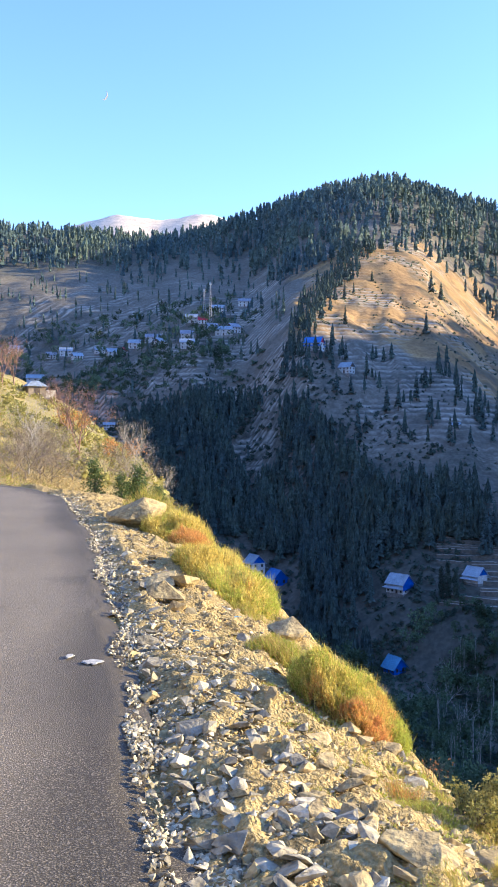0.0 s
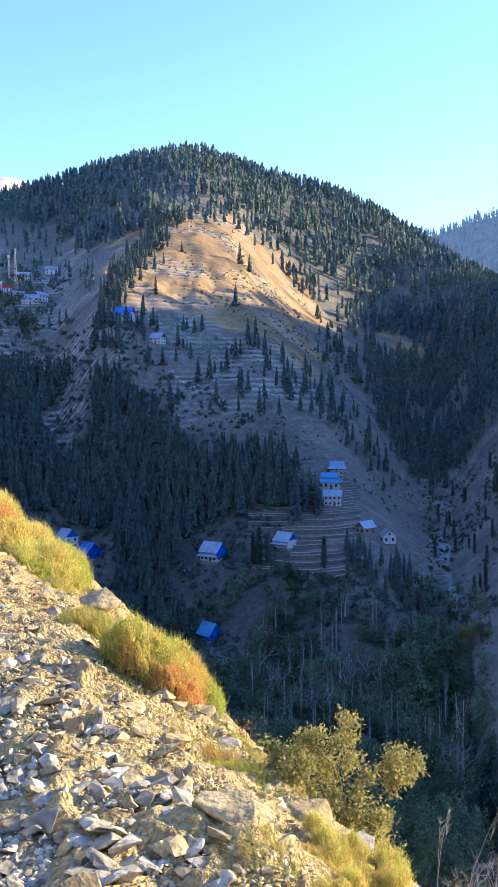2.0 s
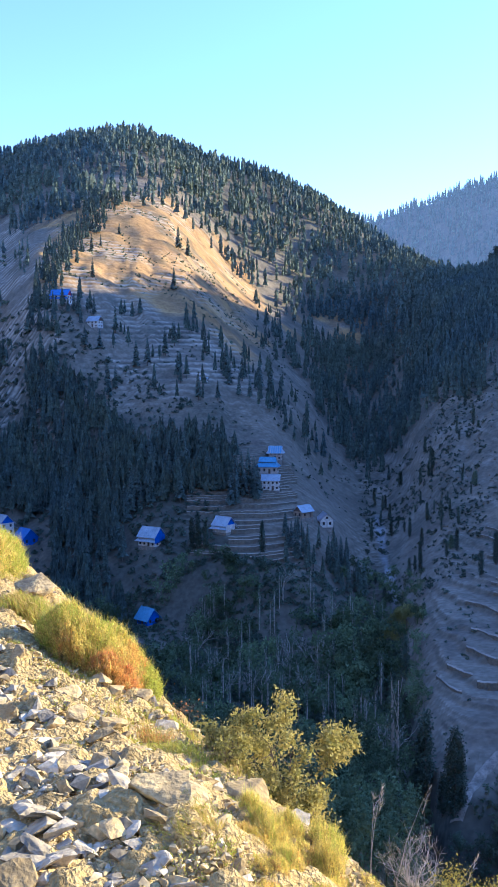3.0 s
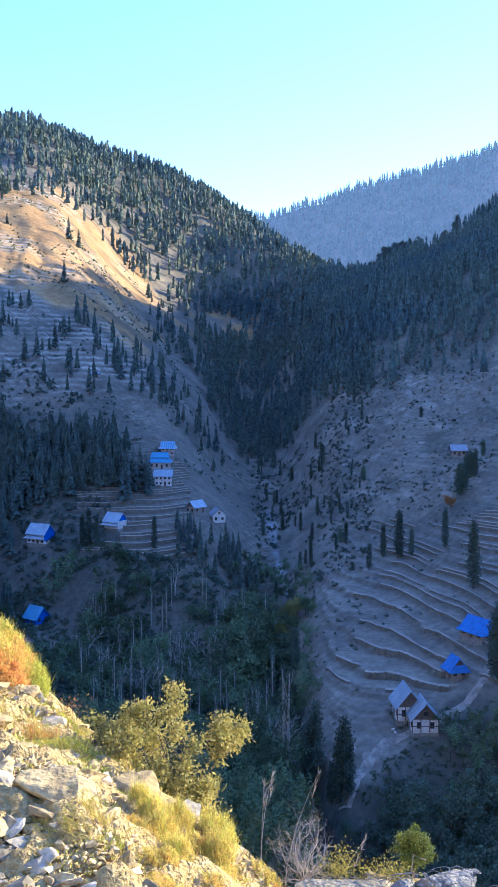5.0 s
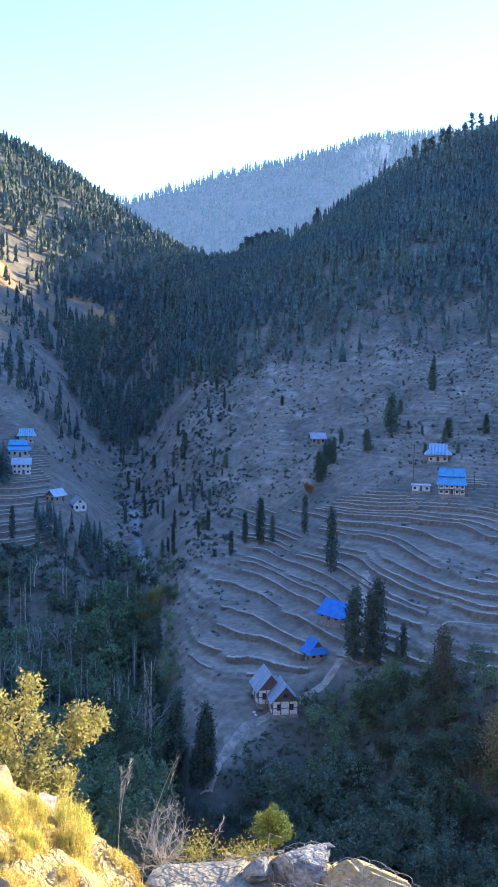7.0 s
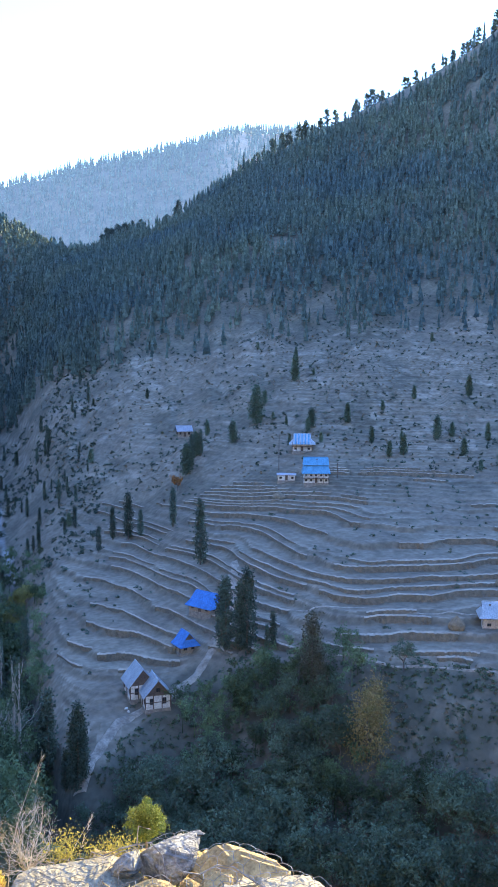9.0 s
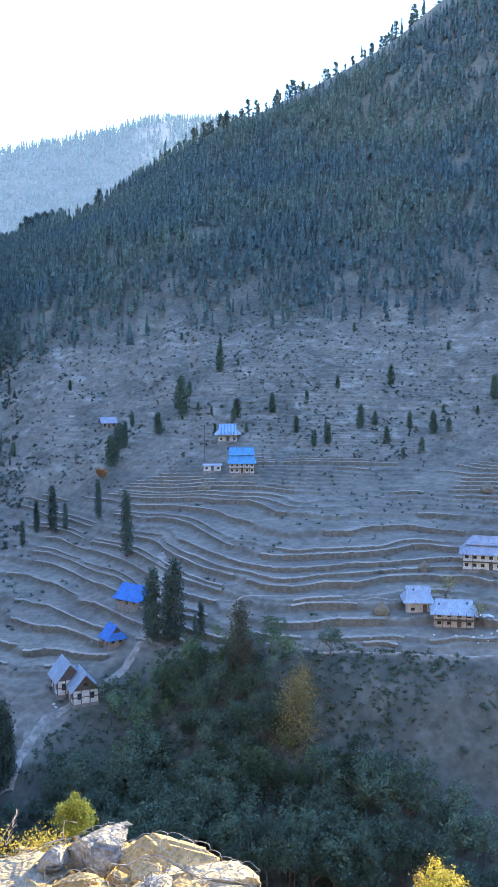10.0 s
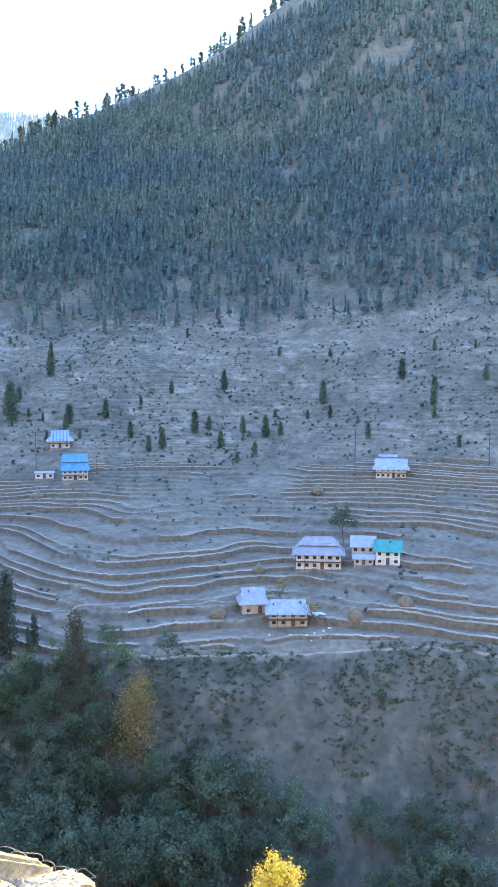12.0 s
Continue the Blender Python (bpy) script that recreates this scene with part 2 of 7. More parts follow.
GROUND = land_cover([
    ("forest_floor", (0.19, 0.17, 0.125), (0.13, 0.125, 0.1)),
    ("slope", (0.22, 0.193, 0.147), (0.172, 0.152, 0.118)),
    ("dry", (0.42, 0.27, 0.115), (0.27, 0.175, 0.085)),
    ("field", (0.225, 0.20, 0.155), (0.165, 0.145, 0.115)),
    ("scrub", (0.075, 0.08, 0.065), (0.12, 0.115, 0.09)),
    # dark stony risers, pale grass lips: light's contrast put into the colours too
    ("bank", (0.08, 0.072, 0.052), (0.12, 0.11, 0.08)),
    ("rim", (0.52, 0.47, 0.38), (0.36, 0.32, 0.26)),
    ("river", (0.44, 0.44, 0.45), (0.20, 0.21, 0.22)),
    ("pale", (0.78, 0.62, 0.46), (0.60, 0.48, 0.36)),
    ("near", (0.34, 0.275, 0.125), (0.20, 0.175, 0.08))])


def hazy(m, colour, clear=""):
    """Puts the glow of hazy air before the far backdrop into m's emission; clear: a mask of ground that stays free of
    it.
    """
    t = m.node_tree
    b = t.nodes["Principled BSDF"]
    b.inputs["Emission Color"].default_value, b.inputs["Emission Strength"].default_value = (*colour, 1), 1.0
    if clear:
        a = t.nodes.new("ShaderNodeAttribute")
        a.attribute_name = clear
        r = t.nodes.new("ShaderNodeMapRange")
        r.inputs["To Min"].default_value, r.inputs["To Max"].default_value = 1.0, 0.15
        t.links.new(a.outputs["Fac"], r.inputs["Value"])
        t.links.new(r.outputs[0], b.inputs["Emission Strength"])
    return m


# haze that the far ridge and its trees give off as emission
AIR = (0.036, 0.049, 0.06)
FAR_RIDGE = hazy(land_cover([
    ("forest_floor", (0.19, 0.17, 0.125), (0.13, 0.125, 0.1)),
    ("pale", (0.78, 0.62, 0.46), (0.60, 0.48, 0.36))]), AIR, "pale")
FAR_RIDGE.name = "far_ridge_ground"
FAR_FOREST = hazy(material("hazy_far_conifer_needles", (0.10, 0.13, 0.11), (0.13, 0.16, 0.12), 0.01, 0.5, 0.85, 0.0, island=True, spread=0.3), AIR)
GLASS = bpy.data.materials.new("window_glass")
GLASS.use_nodes = True
GLASS.node_tree.nodes["Principled BSDF"].inputs["Base Color"].default_value = (0.03, 0.035, 0.045, 1)
GLASS.node_tree.nodes["Principled BSDF"].inputs["Roughness"].default_value = 0.08


# ---- terrain: heights follow the lines of the valley, bearing and distance from the roadside ----
RND = np.random.RandomState(7)
_perm = RND.permutation(4096)
_val = RND.rand(4096) * 2 - 1


def rough_noise(x, y):
    """Smooth noise of -1 to 1 on a plan, one cell a unit."""
    xi, yi = np.floor(x).astype(int), np.floor(y).astype(int)
    fx, fy = x - xi, y - yi
    fx, fy = fx * fx * (3 - 2 * fx), fy * fy * (3 - 2 * fy)
    h = lambda a, b: _val[_perm[(_perm[a & 4095] + b) & 4095]]
    return (h(xi, yi) * (1 - fx) + h(xi + 1, yi) * fx) * (1 - fy) + (h(xi, yi + 1) * (1 - fx) + h(xi + 1, yi + 1) * fx) * fy


def fbm(x, y, octaves=4):
    total, size = 0.0, 1.0
    for k in range(octaves):
        total = total + size * rough_noise(x * 2 ** k + 17.3 * k, y * 2 ** k - 9.1 * k)
        size *= 0.5
    return total


def rise(distance, degrees):
    return EYE + distance * math.tan(radians(degrees))


# each line: (bearing in degrees, distance, height)
SLOPE_TOP = [(-180, 24, 0), (-120, 24, 9), (-60, 26, 8), (-25, 28, .5), (-16, 28, -.2), (-11, 28, -.5), (-8.7, 26, -1), (-5.5, 22, -.9), (-3, 20, -1.6), (0, 20, -3), (10, 21, -9.5), (30, 22, -15.5), (60, 22, -17.5), (90, 22, -15), (130, 22, -9), (180, 24, 0)]
SLOPE_MID = [(-180, 60, -2), (-120, 60, 40), (-60, 60, 38), (-25, 60, 6), (-16, 60, 3.2), (-11, 60, .5), (-8.7, 50, -1.5), (-5.5, 40, -1.7), (-3, 40, -6), (0, 45, -14), (10, 55, -30), (30, 55, -40), (60, 55, -42), (90, 55, -38), (130, 60, -25), (180, 60, -2)]
NEAR_SPUR = [(-180, 120, -4), (-120, 120, 85), (-60, 120, 80), (-25, 115, 13.5), (-16, 110, 8.5), (-11, 100, 3.8), (-8.7, 85, .2), (-5.5, 70, -2.8), (-3, 80, -14), (0, 90, -32), (10, 110, -60), (30, 110, -72), (60, 100, -74), (90, 100, -70), (130, 110, -50), (180, 120, -4)]
RIVER = [(-180, 400, 40), (-120, 300, 180), (-60, 300, 150), (-25, 420, -55), (-8, 400, -75), (0, 370, -82), (10, 320, -88), (20, 285, -94), (25, 258, -92), (27, 190, -93.5), (29, 164, -95), (31, 162, -96), (34, 165, -96), (40, 165, -95), (47, 158, -95), (60, 150, -96), (90, 150, -98), (130, 180, -95), (180, 400, 40)]
LOWER_RIM = [(-180, 500, 60), (-120, 420, 220), (-60, 420, 180), (-25, 500, -40), (-8, 480, -22), (0, 420, -62), (10, 345, -75), (15, 340, -66), (20, 340, -72), (24, 360, -84), (25.2, 320, -86), (26.2, 262, -85), (27.2, 212, -84), (28.5, 188, -83.5), (31, 184, -83), (33, 196, -82), (35, 208, -77), (37, 222, -73), (40, 210, -71), (47, 203, -66), (57, 200, -67), (68, 205, -64), (90, 210, -60), (130, 260, -50), (180, 500, 60)]
TERRACES = [(-180, 620, 90), (-120, 520, 250), (-60, 520, 220), (-25, 600, -15), (-16, 600, -2), (-8, 600, 24), (-3, 590, 42), (0, 490, -28), (10, 380, -58.5), (14.4, 375, -55), (17.5, 410, -44), (20, 420, -50), (22, 440, -62), (24.5, 480, -69), (26.5, 430, -66), (28, 385, -60), (31, 368, -56.5), (34, 355, -52), (38, 340, -44), (45, 340, -38), (57, 340, -41), (65, 330, -35.5), (90, 330, -30), (130, 400, -10), (180, 620, 90)]
SHOULDER = [(-180, 800, 150), (-120, 700, 300), (-60, 700, 260), (-25, 780, 50), (-16, 770, 54), (-8, 745, 76), (-3, 705, 86), (0, 590, 36), (2.4, 572, 58), (4, 562, 60), (8, 580, 52), (12, 590, 52), (15, 560, 20), (17.5, 465, -22), (19.5, 480, -30), (21.5, 520, -50), (24.5, 600, -50), (28, 520, -14), (33, 480, -4), (36, 480, -2), (40, 480, 10), (47, 465, 13), (57, 470, 10), (70, 450, 20), (90, 450, 25), (130, 600, 80), (180, 800, 150)]
UPPER = [(-180, 1000, 200), (-120, 900, 330), (-60, 900, 300), (-25, 1000, 170), (-8, 960, 163), (-3, 950, 172), (0, 900, 150), (2.4, 800, 140), (4, 775, 138), (7.3, 800, 160), (11, 850, 165), (15, 880, 110), (18, 880, 75), (21, 850, 35), (24.5, 800, 5), (28, 750, 55), (33, 750, 85), (40, 750, 125), (47, 750, 135), (57, 720, 160), (70, 700, 180), (72.5, 700, 160), (74.5, 700, 115), (90, 700, 110), (130, 850, 180), (180, 1000, 200)]
# crests: (bearing, distance, degrees above the eye)
CREST = [(-180, 1300, 12), (-60, 1200, 15), (-25, 1300, 12), (-16, 1300, 12), (-12, 1300, 11.9), (-6, 1300, 11.7), (-2, 1280, 12.5), (1.5, 1270, 13.5), (5.8, 1260, 14.5), (9.2, 1250, 15.05), (13.7, 1280, 13.75), (18, 1320, 12.6), (20.7, 1340, 11.4), (23.3, 1300, 9.7), (25.8, 1200, 7.9), (28.5, 1100, 6.3), (30, 1000, 6), (32, 1000, 7.3), (36, 1050, 8.8), (40, 1100, 11.8), (45, 1100, 14.2), (50, 1080, 16.2), (54, 1060, 18), (57.3, 1050, 20.3), (62, 1040, 22.8), (67, 1030, 24), (71.8, 1020, 23), (73, 1000, 17), (74.2, 980, 13.5), (80, 950, 11), (90, 950, 11), (100, 950, 12), (130, 900, 14), (180, 1300, 12)]
BACK_CREST = [(-180, 2600, 12), (-25, 2600, 12.5), (-16, 2600, 12), (-11.5, 2600, 12.6), (-8.5, 2600, 13.7), (-5.8, 2600, 13.1), (-3.6, 2600, 13.7), (-1.8, 2600, 13.6), (1, 2600, 12), (10, 2600, 11), (20, 2500, 10), (24.3, 2400, 10.2), (27.6, 2350, 11.1), (30.4, 2300, 11.8), (33.9, 2300, 12.6), (39.5, 2300, 14.1), (44.4, 2300, 14.1), (47, 2350, 13.6), (52, 2400, 10), (60, 2400, 8), (90, 2500, 8), (130, 2600, 12), (180, 2600, 12)]
CREST = [(a, r, rise(r, e)) for a, r, e in CREST]
BACK_CREST = [(a, r, rise(r, e)) for a, r, e in BACK_CREST]

ROAD_Y = (-40, -10, 0, 3, 6, 8.3, 13, 21, 25, 27, 28.2)
ROAD_X = (4.5, 1.4, 0.25, -0.28, -0.83, -1.33, -2.3, -4.4, -6.3, -8.5, -14)


def verge_side(x, y):
    """Distance to the valley side of the road's edge, and the width of the verge there."""
    return x - np.interp(y, ROAD_Y, ROAD_X), np.interp(y, (2.5, 5, 9, 22), (1.45, 1.6, 1.8, 2.6))


def near_height(x, y):
    """Road bench, verge and the top of the slope below it."""
    s, w = verge_side(x, y)
    z = np.interp(s, (-60, -6.4, -6, 0, 0.05, 0.35, 0.9), (38, 0.3, 0, 0, -0.04, 0.0, -0.06))
    k = np.clip((s - 0.9) / np.maximum(w - 0.9, 0.1), 0, 1)
    z = z - 0.3 * k
    drop = np.clip(s - w, 0, None)
    z = z - (np.interp(drop, (0, 4, 12), (0, 6.2, 13)) - 0.2 * (1 - np.exp(-drop / 0.2)))
    bench = np.hypot((x - 1.68) * 1.0, (y - 2.25) * 0.8)
    z = np.maximum(z, -0.38 - 3.0 * np.clip(bench - 0.42, 0, None))   # the fill of the gabion
    amp = np.clip(s * 0.12, 0.0, 0.09) * np.clip((bench - 0.2) / 0.5, 0.15, 1)
    return z + amp * fbm(x * 1.3, y * 1.3, 4)


def smooth_line(line, az):
    a = np.array(line, float)
    dense = np.arange(-200, 200.01, 0.2)
    k = np.exp(-0.5 * (np.arange(-20, 21) * 0.2 / 0.7) ** 2)
    k /= k.sum()
    out = []
    for c in (1, 2):
        v = np.interp(dense, a[:, 0], a[:, c], period=None)
        v = np.convolve(np.pad(v, 20, mode="edge"), k, mode="valid")
        out.append(np.interp(az, dense, v))
    return out


def steps(a, b, d):
    return list(np.arange(a, b, d))


AZ = np.array(steps(-180, -30, 5) + steps(-30, -18, 0.5) + steps(-18, 12, 0.24) + steps(12, 26, 0.18) + steps(26, 62, 0.135) + steps(62, 76, 0.18) + steps(76, 100, 1) + steps(100, 180.1, 5))
RR = np.array(steps(7, 60, 0.8) + steps(60, 200, 2.2) + steps(200, 450, 0.65) + steps(450, 480, 1.0) + steps(480, 760, 2.0) + steps(760, 1000, 3.5) + steps(1000, 1500, 6) + steps(1500, 2700, 25) + steps(2700, 4900, 200))


def pchip(xk, yk, x):
    """Monotone cubic through the knots."""
    h, d = np.diff(xk), np.diff(yk) / np.diff(xk)
    m = np.zeros_like(yk)
    m[0], m[-1] = d[0], d[-1]
    same = d[:-1] * d[1:] > 0
    w1, w2 = 2 * h[1:] + h[:-1], h[1:] + 2 * h[:-1]
    m[1:-1][same] = ((w1 + w2)[same]) / (w1[same] / d[:-1][same] + w2[same] / d[1:][same])
    i = np.clip(np.searchsorted(xk, x) - 1, 0, len(xk) - 2)
    t = (x - xk[i]) / h[i]
    return (2 * t ** 3 - 3 * t ** 2 + 1) * yk[i] + (t ** 3 - 2 * t ** 2 + t) * h[i] * m[i] + (3 * t ** 2 - 2 * t ** 3) * yk[i + 1] + (t ** 3 - t ** 2) * h[i] * m[i + 1]


def terrace_walls(level_field, shift, mask, levels):
    """Lines of the field edges: runs of (bearing, distance, height of the edge, height of the step)."""
    runs = []
    cols = np.where((AZ > 11) & (AZ < 76))[0]
    rows = (RR > 175) & (RR < 520)
    R = RR[rows]
    for k in range(1, len(levels)):
        run = []
        for i in cols:
            v = level_field[i, rows] - levels[k]
            hit = np.where((v[:-1] < 0) & (v[1:] >= 0))[0]
            ok = False
            if len(hit):
                j = hit[0] if not run else hit[np.argmin(np.abs(R[hit] - run[-1][1]))]
                r = R[j] + (R[j + 1] - R[j]) * v[j] / (v[j] - v[j + 1])
                ok = mask[i, rows][j] > 0.6 and (r > 205 or AZ[i] > 40) and (not run or abs(r - run[-1][1]) < 3.2)
            if ok:
                run.append((AZ[i], r, levels[k] - shift[i, rows][j], levels[k] - levels[k - 1]))
            elif run:
                if len(run) > 12:
                    runs.append(np.array(run))
                run = []
        if len(run) > 12:
            runs.append(np.array(run))
    return runs


def terrain():
    lines = [smooth_line(l, AZ) for l in (SLOPE_TOP, SLOPE_MID, NEAR_SPUR, RIVER, LOWER_RIM, TERRACES, SHOULDER, UPPER, CREST, BACK_CREST)]
    z = np.zeros((len(AZ), len(RR)))
    for i in range(len(AZ)):
        rk = [l[0][i] for l in lines]
        zk = [l[1][i] for l in lines]
        rk = rk[:9] + [rk[8] * 1.3] + rk[9:] + [4900.0]
        zk = zk[:9] + [zk[8] * 0.8] + zk[9:] + [zk[9] * 0.8]
        z[i] = pchip(np.array([0.0] + rk), np.array([-0.3] + zk), RR)
    a, r = np.radians(AZ)[:, None], RR[None, :]
    x, y = r * np.sin(a), r * np.cos(a)
    far = np.clip((r - 60) / 300, 0, 1)
    lo, hi = lines[4][0][:, None], lines[6][0][:, None]
    zone = np.clip((r - lo) / 6, 0, 1) * np.clip((hi + 40 - r) / 60, 0, 1) * np.clip((AZ[:, None] - 10) / 3, 0, 1)
    gentle = np.clip((lines[5][0][:, None] + 25 + 50 * (AZ[:, None] < 24) - r) / 30, 0, 1)
    wild = 1 - 0.75 * zone * gentle
    grad = np.hypot(np.gradient(z, RR, axis=1), np.gradient(z, np.radians(AZ), axis=0) / r)
    # gullies and swells, small on the crests
    crest = np.abs(r / lines[8][0][:, None] - 1)
    z = z + far * np.clip(crest * 6, 0.15, 1) * (4.0 * fbm(x / 90, y / 90, 3) + 0.8 * fbm(x / 14, y / 14, 3)) * np.clip(r / 700, 0.25, 1.6)
    z = z + 0.9 * wild * fbm(x / 11, y / 11, 3) * np.clip((r - 330) / 60, 0, 1) * np.clip((900 - r) / 100, 0, 1)
    # rills that run down the grass slopes
    rill = 1 - np.abs(fbm(AZ[:, None] * 0.75 + 0.6 * fbm(x / 70, y / 70, 2), r / 260, 3))
    z = z + 3.0 * wild * (0.6 - rill) * np.clip((r - 370) / 80, 0, 1) * np.clip((820 - r) / 150, 0, 1)
    z = z + 0.6 * fbm(x / 6, y / 6, 3) * np.clip((r - 20) / 40, 0, 1) * np.clip((320 - r) / 200, 0, 1)
    # terraces
    bank, rim = np.zeros(z.shape), np.zeros(z.shape)
    levels = np.cumsum(np.concatenate([[-112.0], np.random.RandomState(31).choice([0.75, 1.0, 1.35, 1.9], 220)]))
    for soft, mask in ((0.0, zone * gentle), (3.0, zone * (1 - gentle) * 0.4)):
        n = (1.3 + 0.3 * soft) * fbm(x / 55 + soft, y / 55, 3) + 0.3 * fbm(x / 24, y / 24 + 9, 2) + 0.14 * fbm(x / 7, y / 7, 2)
        mask = mask * np.clip(1.7 + 1.5 * fbm(x / 35 + 50, y / 35, 2), 0.0, 1) * np.clip((np.where(((AZ[:, None] > 26) & (r < 320)) | ((AZ[:, None] > 12) & (AZ[:, None] < 24) & (r < 480)), 0.95, 0.68) - grad) / 0.2, 0, 1)
        worn = np.clip(0.6 + 1.2 * fbm(x / 14, y / 14, 3), 0.1, 1)
        lv = levels
        k = np.clip(np.searchsorted(lv, z + n) - 1, 0, len(lv) - 2)
        step = lv[k + 1] - lv[k]
        f = np.clip((z + n - lv[k]) / step, 0, 1)
        wide = np.clip((1.5 if soft == 0 else 0.9) * grad / step, 0.08, 0.5)
        riser = np.clip((f - 1 + wide) / wide, 0, 1)
        flat = lv[k] + (riser * riser * (3 - 2 * riser) * 0.88 + 0.12 * f) * step - n
        # masks for the painted dark riser and the lip that catches light
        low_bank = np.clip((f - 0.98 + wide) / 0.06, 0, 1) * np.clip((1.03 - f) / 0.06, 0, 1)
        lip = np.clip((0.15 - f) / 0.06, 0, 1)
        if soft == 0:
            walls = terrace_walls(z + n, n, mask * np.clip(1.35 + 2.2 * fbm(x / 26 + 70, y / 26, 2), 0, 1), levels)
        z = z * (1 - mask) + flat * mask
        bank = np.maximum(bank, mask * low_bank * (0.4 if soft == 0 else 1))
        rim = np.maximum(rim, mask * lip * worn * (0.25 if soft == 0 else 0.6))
    even = lambda v: np.concatenate([v[:1], 0.25 * v[:-2] + 0.5 * v[1:-1] + 0.25 * v[2:], v[-1:]])
    soft_zone = np.clip(zone * 3, 0, 1)
    z = z * (1 - soft_zone) + even(even(z)) * soft_zone
    left = np.clip((r - 450) / 60, 0, 1) * np.clip((950 - r) / 60, 0, 1) * np.clip((18 - AZ[:, None]) / 4, 0, 1)
    q = (z + 2 * fbm(x / 80, y / 80, 2)) / 3.2
    lf = q - np.floor(q)
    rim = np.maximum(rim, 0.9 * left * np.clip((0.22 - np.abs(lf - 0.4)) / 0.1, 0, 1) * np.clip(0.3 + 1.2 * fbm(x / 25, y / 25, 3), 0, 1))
    z = z + 1.3 * left * (np.clip((q - np.floor(q)) * 2.5, 0, 1) - (q - np.floor(q)))
    # the road bench and verge
    near = np.clip((30 - r) / 12, 0, 1)
    near = near * np.clip(1 - np.abs(y) / 60, 0, 1)
    z = z * (1 - near) + (near_height(x, y) - 0.12) * near
    return x, y, z, lines, bank, rim, walls


GX, GY, GZ, LINES, BANK, RIM, WALLS = terrain()


def height(x, y):
    """Height of the ground at a place."""
    az, r = math.degrees(math.atan2(x, y)), math.hypot(x, y)
    i = min(max(np.searchsorted(AZ, az) - 1, 0), len(AZ) - 2)
    j = min(max(np.searchsorted(RR, r) - 1, 0), len(RR) - 2)
    u, v = min(max((az - AZ[i]) / (AZ[i + 1] - AZ[i]), 0), 1), min(max((r - RR[j]) / (RR[j + 1] - RR[j]), 0), 1)
    return float((GZ[i, j] * (1 - u) + GZ[i + 1, j] * u) * (1 - v) + (GZ[i, j + 1] * (1 - u) + GZ[i + 1, j + 1] * u) * v)


def spot(bearing, distance):
    """A place on the ground by bearing in degrees and distance."""
    x, y = distance * math.sin(radians(bearing)), distance * math.cos(radians(bearing))
    return Vector((x, y, height(x, y)))


# ---- building helpers ----
def mesh_from(name, verts, faces, mats, index=None, smooth=False):
    me = bpy.data.meshes.new(name)
    me.from_pydata(verts, [], faces)
    for m in (mats if isinstance(mats, (list, tuple)) else [mats]):
        me.materials.append(m)
    if index is not None:
        me.polygons.foreach_set("material_index", np.asarray(index, dtype=np.int32))
    if smooth:
        me.polygons.foreach_set("use_smooth", np.ones(len(me.polygons), dtype=bool))
    me.update()
    return me


def bulk_mesh(name, verts, tris, mats, index=None):
    """A mesh of many triangles from numpy arrays."""
    me = bpy.data.meshes.new(name)
    verts, tris = np.asarray(verts, dtype=np.float32), np.asarray(tris, dtype=np.int32)
    me.vertices.add(len(verts))
    me.vertices.foreach_set("co", verts.ravel())
    me.loops.add(tris.size)
    me.loops.foreach_set("vertex_index", tris.ravel())
    me.polygons.add(len(tris))
    me.polygons.foreach_set("loop_start", np.arange(0, tris.size, tris.shape[1], dtype=np.int32))
    for m in (mats if isinstance(mats, (list, tuple)) else [mats]):
        me.materials.append(m)
    if index is not None:
        me.polygons.foreach_set("material_index", np.asarray(index, dtype=np.int32))
    me.polygons.foreach_set("use_smooth", np.zeros(len(tris), dtype=bool))
    me.update(calc_edges=True)
    return me


def part(name, bm, mat, parent=None, label="", smooth=False):
    """Links a bmesh as one mesh object, under a thing or a part if one is given."""
    me = bpy.data.meshes.new(name)
    bm.to_mesh(me)
    bm.free()
    for m in (mat if isinstance(mat, (list, tuple)) else [mat]):
        me.materials.append(m)
    if smooth:
        me.polygons.foreach_set("use_smooth", np.ones(len(me.polygons), dtype=bool))
    ob = new(name, me)
    if parent:
        ob.parent = parent
    return tagged(ob, label)


def box(bm, x0, x1, y0, y1, z0, z1):
    v = [bm.verts.new(p) for p in ((x0, y0, z0), (x1, y0, z0), (x1, y1, z0), (x0, y1, z0), (x0, y0, z1), (x1, y0, z1), (x1, y1, z1), (x0, y1, z1))]
    for f in ((3, 2, 1, 0), (4, 5, 6, 7), (0, 1, 5, 4), (1, 2, 6, 5), (2, 3, 7, 6), (3, 0, 4, 7)):
        bm.faces.new([v[i] for i in f])
    return v


def tube(bm, points, radii, sides=6):
    """A bent, tapering limb through the points."""
    rings = []
    for i, p in enumerate(points):
        p = Vector(p)
        d = (Vector(points[min(i + 1, len(points) - 1)]) - Vector(points[max(i - 1, 0)])).normalized()
        a = d.orthogonal().normalized()
        b = d.cross(a)
        rings.append([bm.verts.new(p + radii[i] * (math.cos(2 * math.pi * k / sides) * a + math.sin(2 * math.pi * k / sides) * b)) for k in range(sides)])
    for r0, r1 in zip(rings, rings[1:]):
        for k in range(sides):
            bm.faces.new((r0[k], r0[(k + 1) % sides], r1[(k + 1) % sides], r1[k]))
    bm.faces.new(rings[-1])
    bm.faces.new(rings[0][::-1])


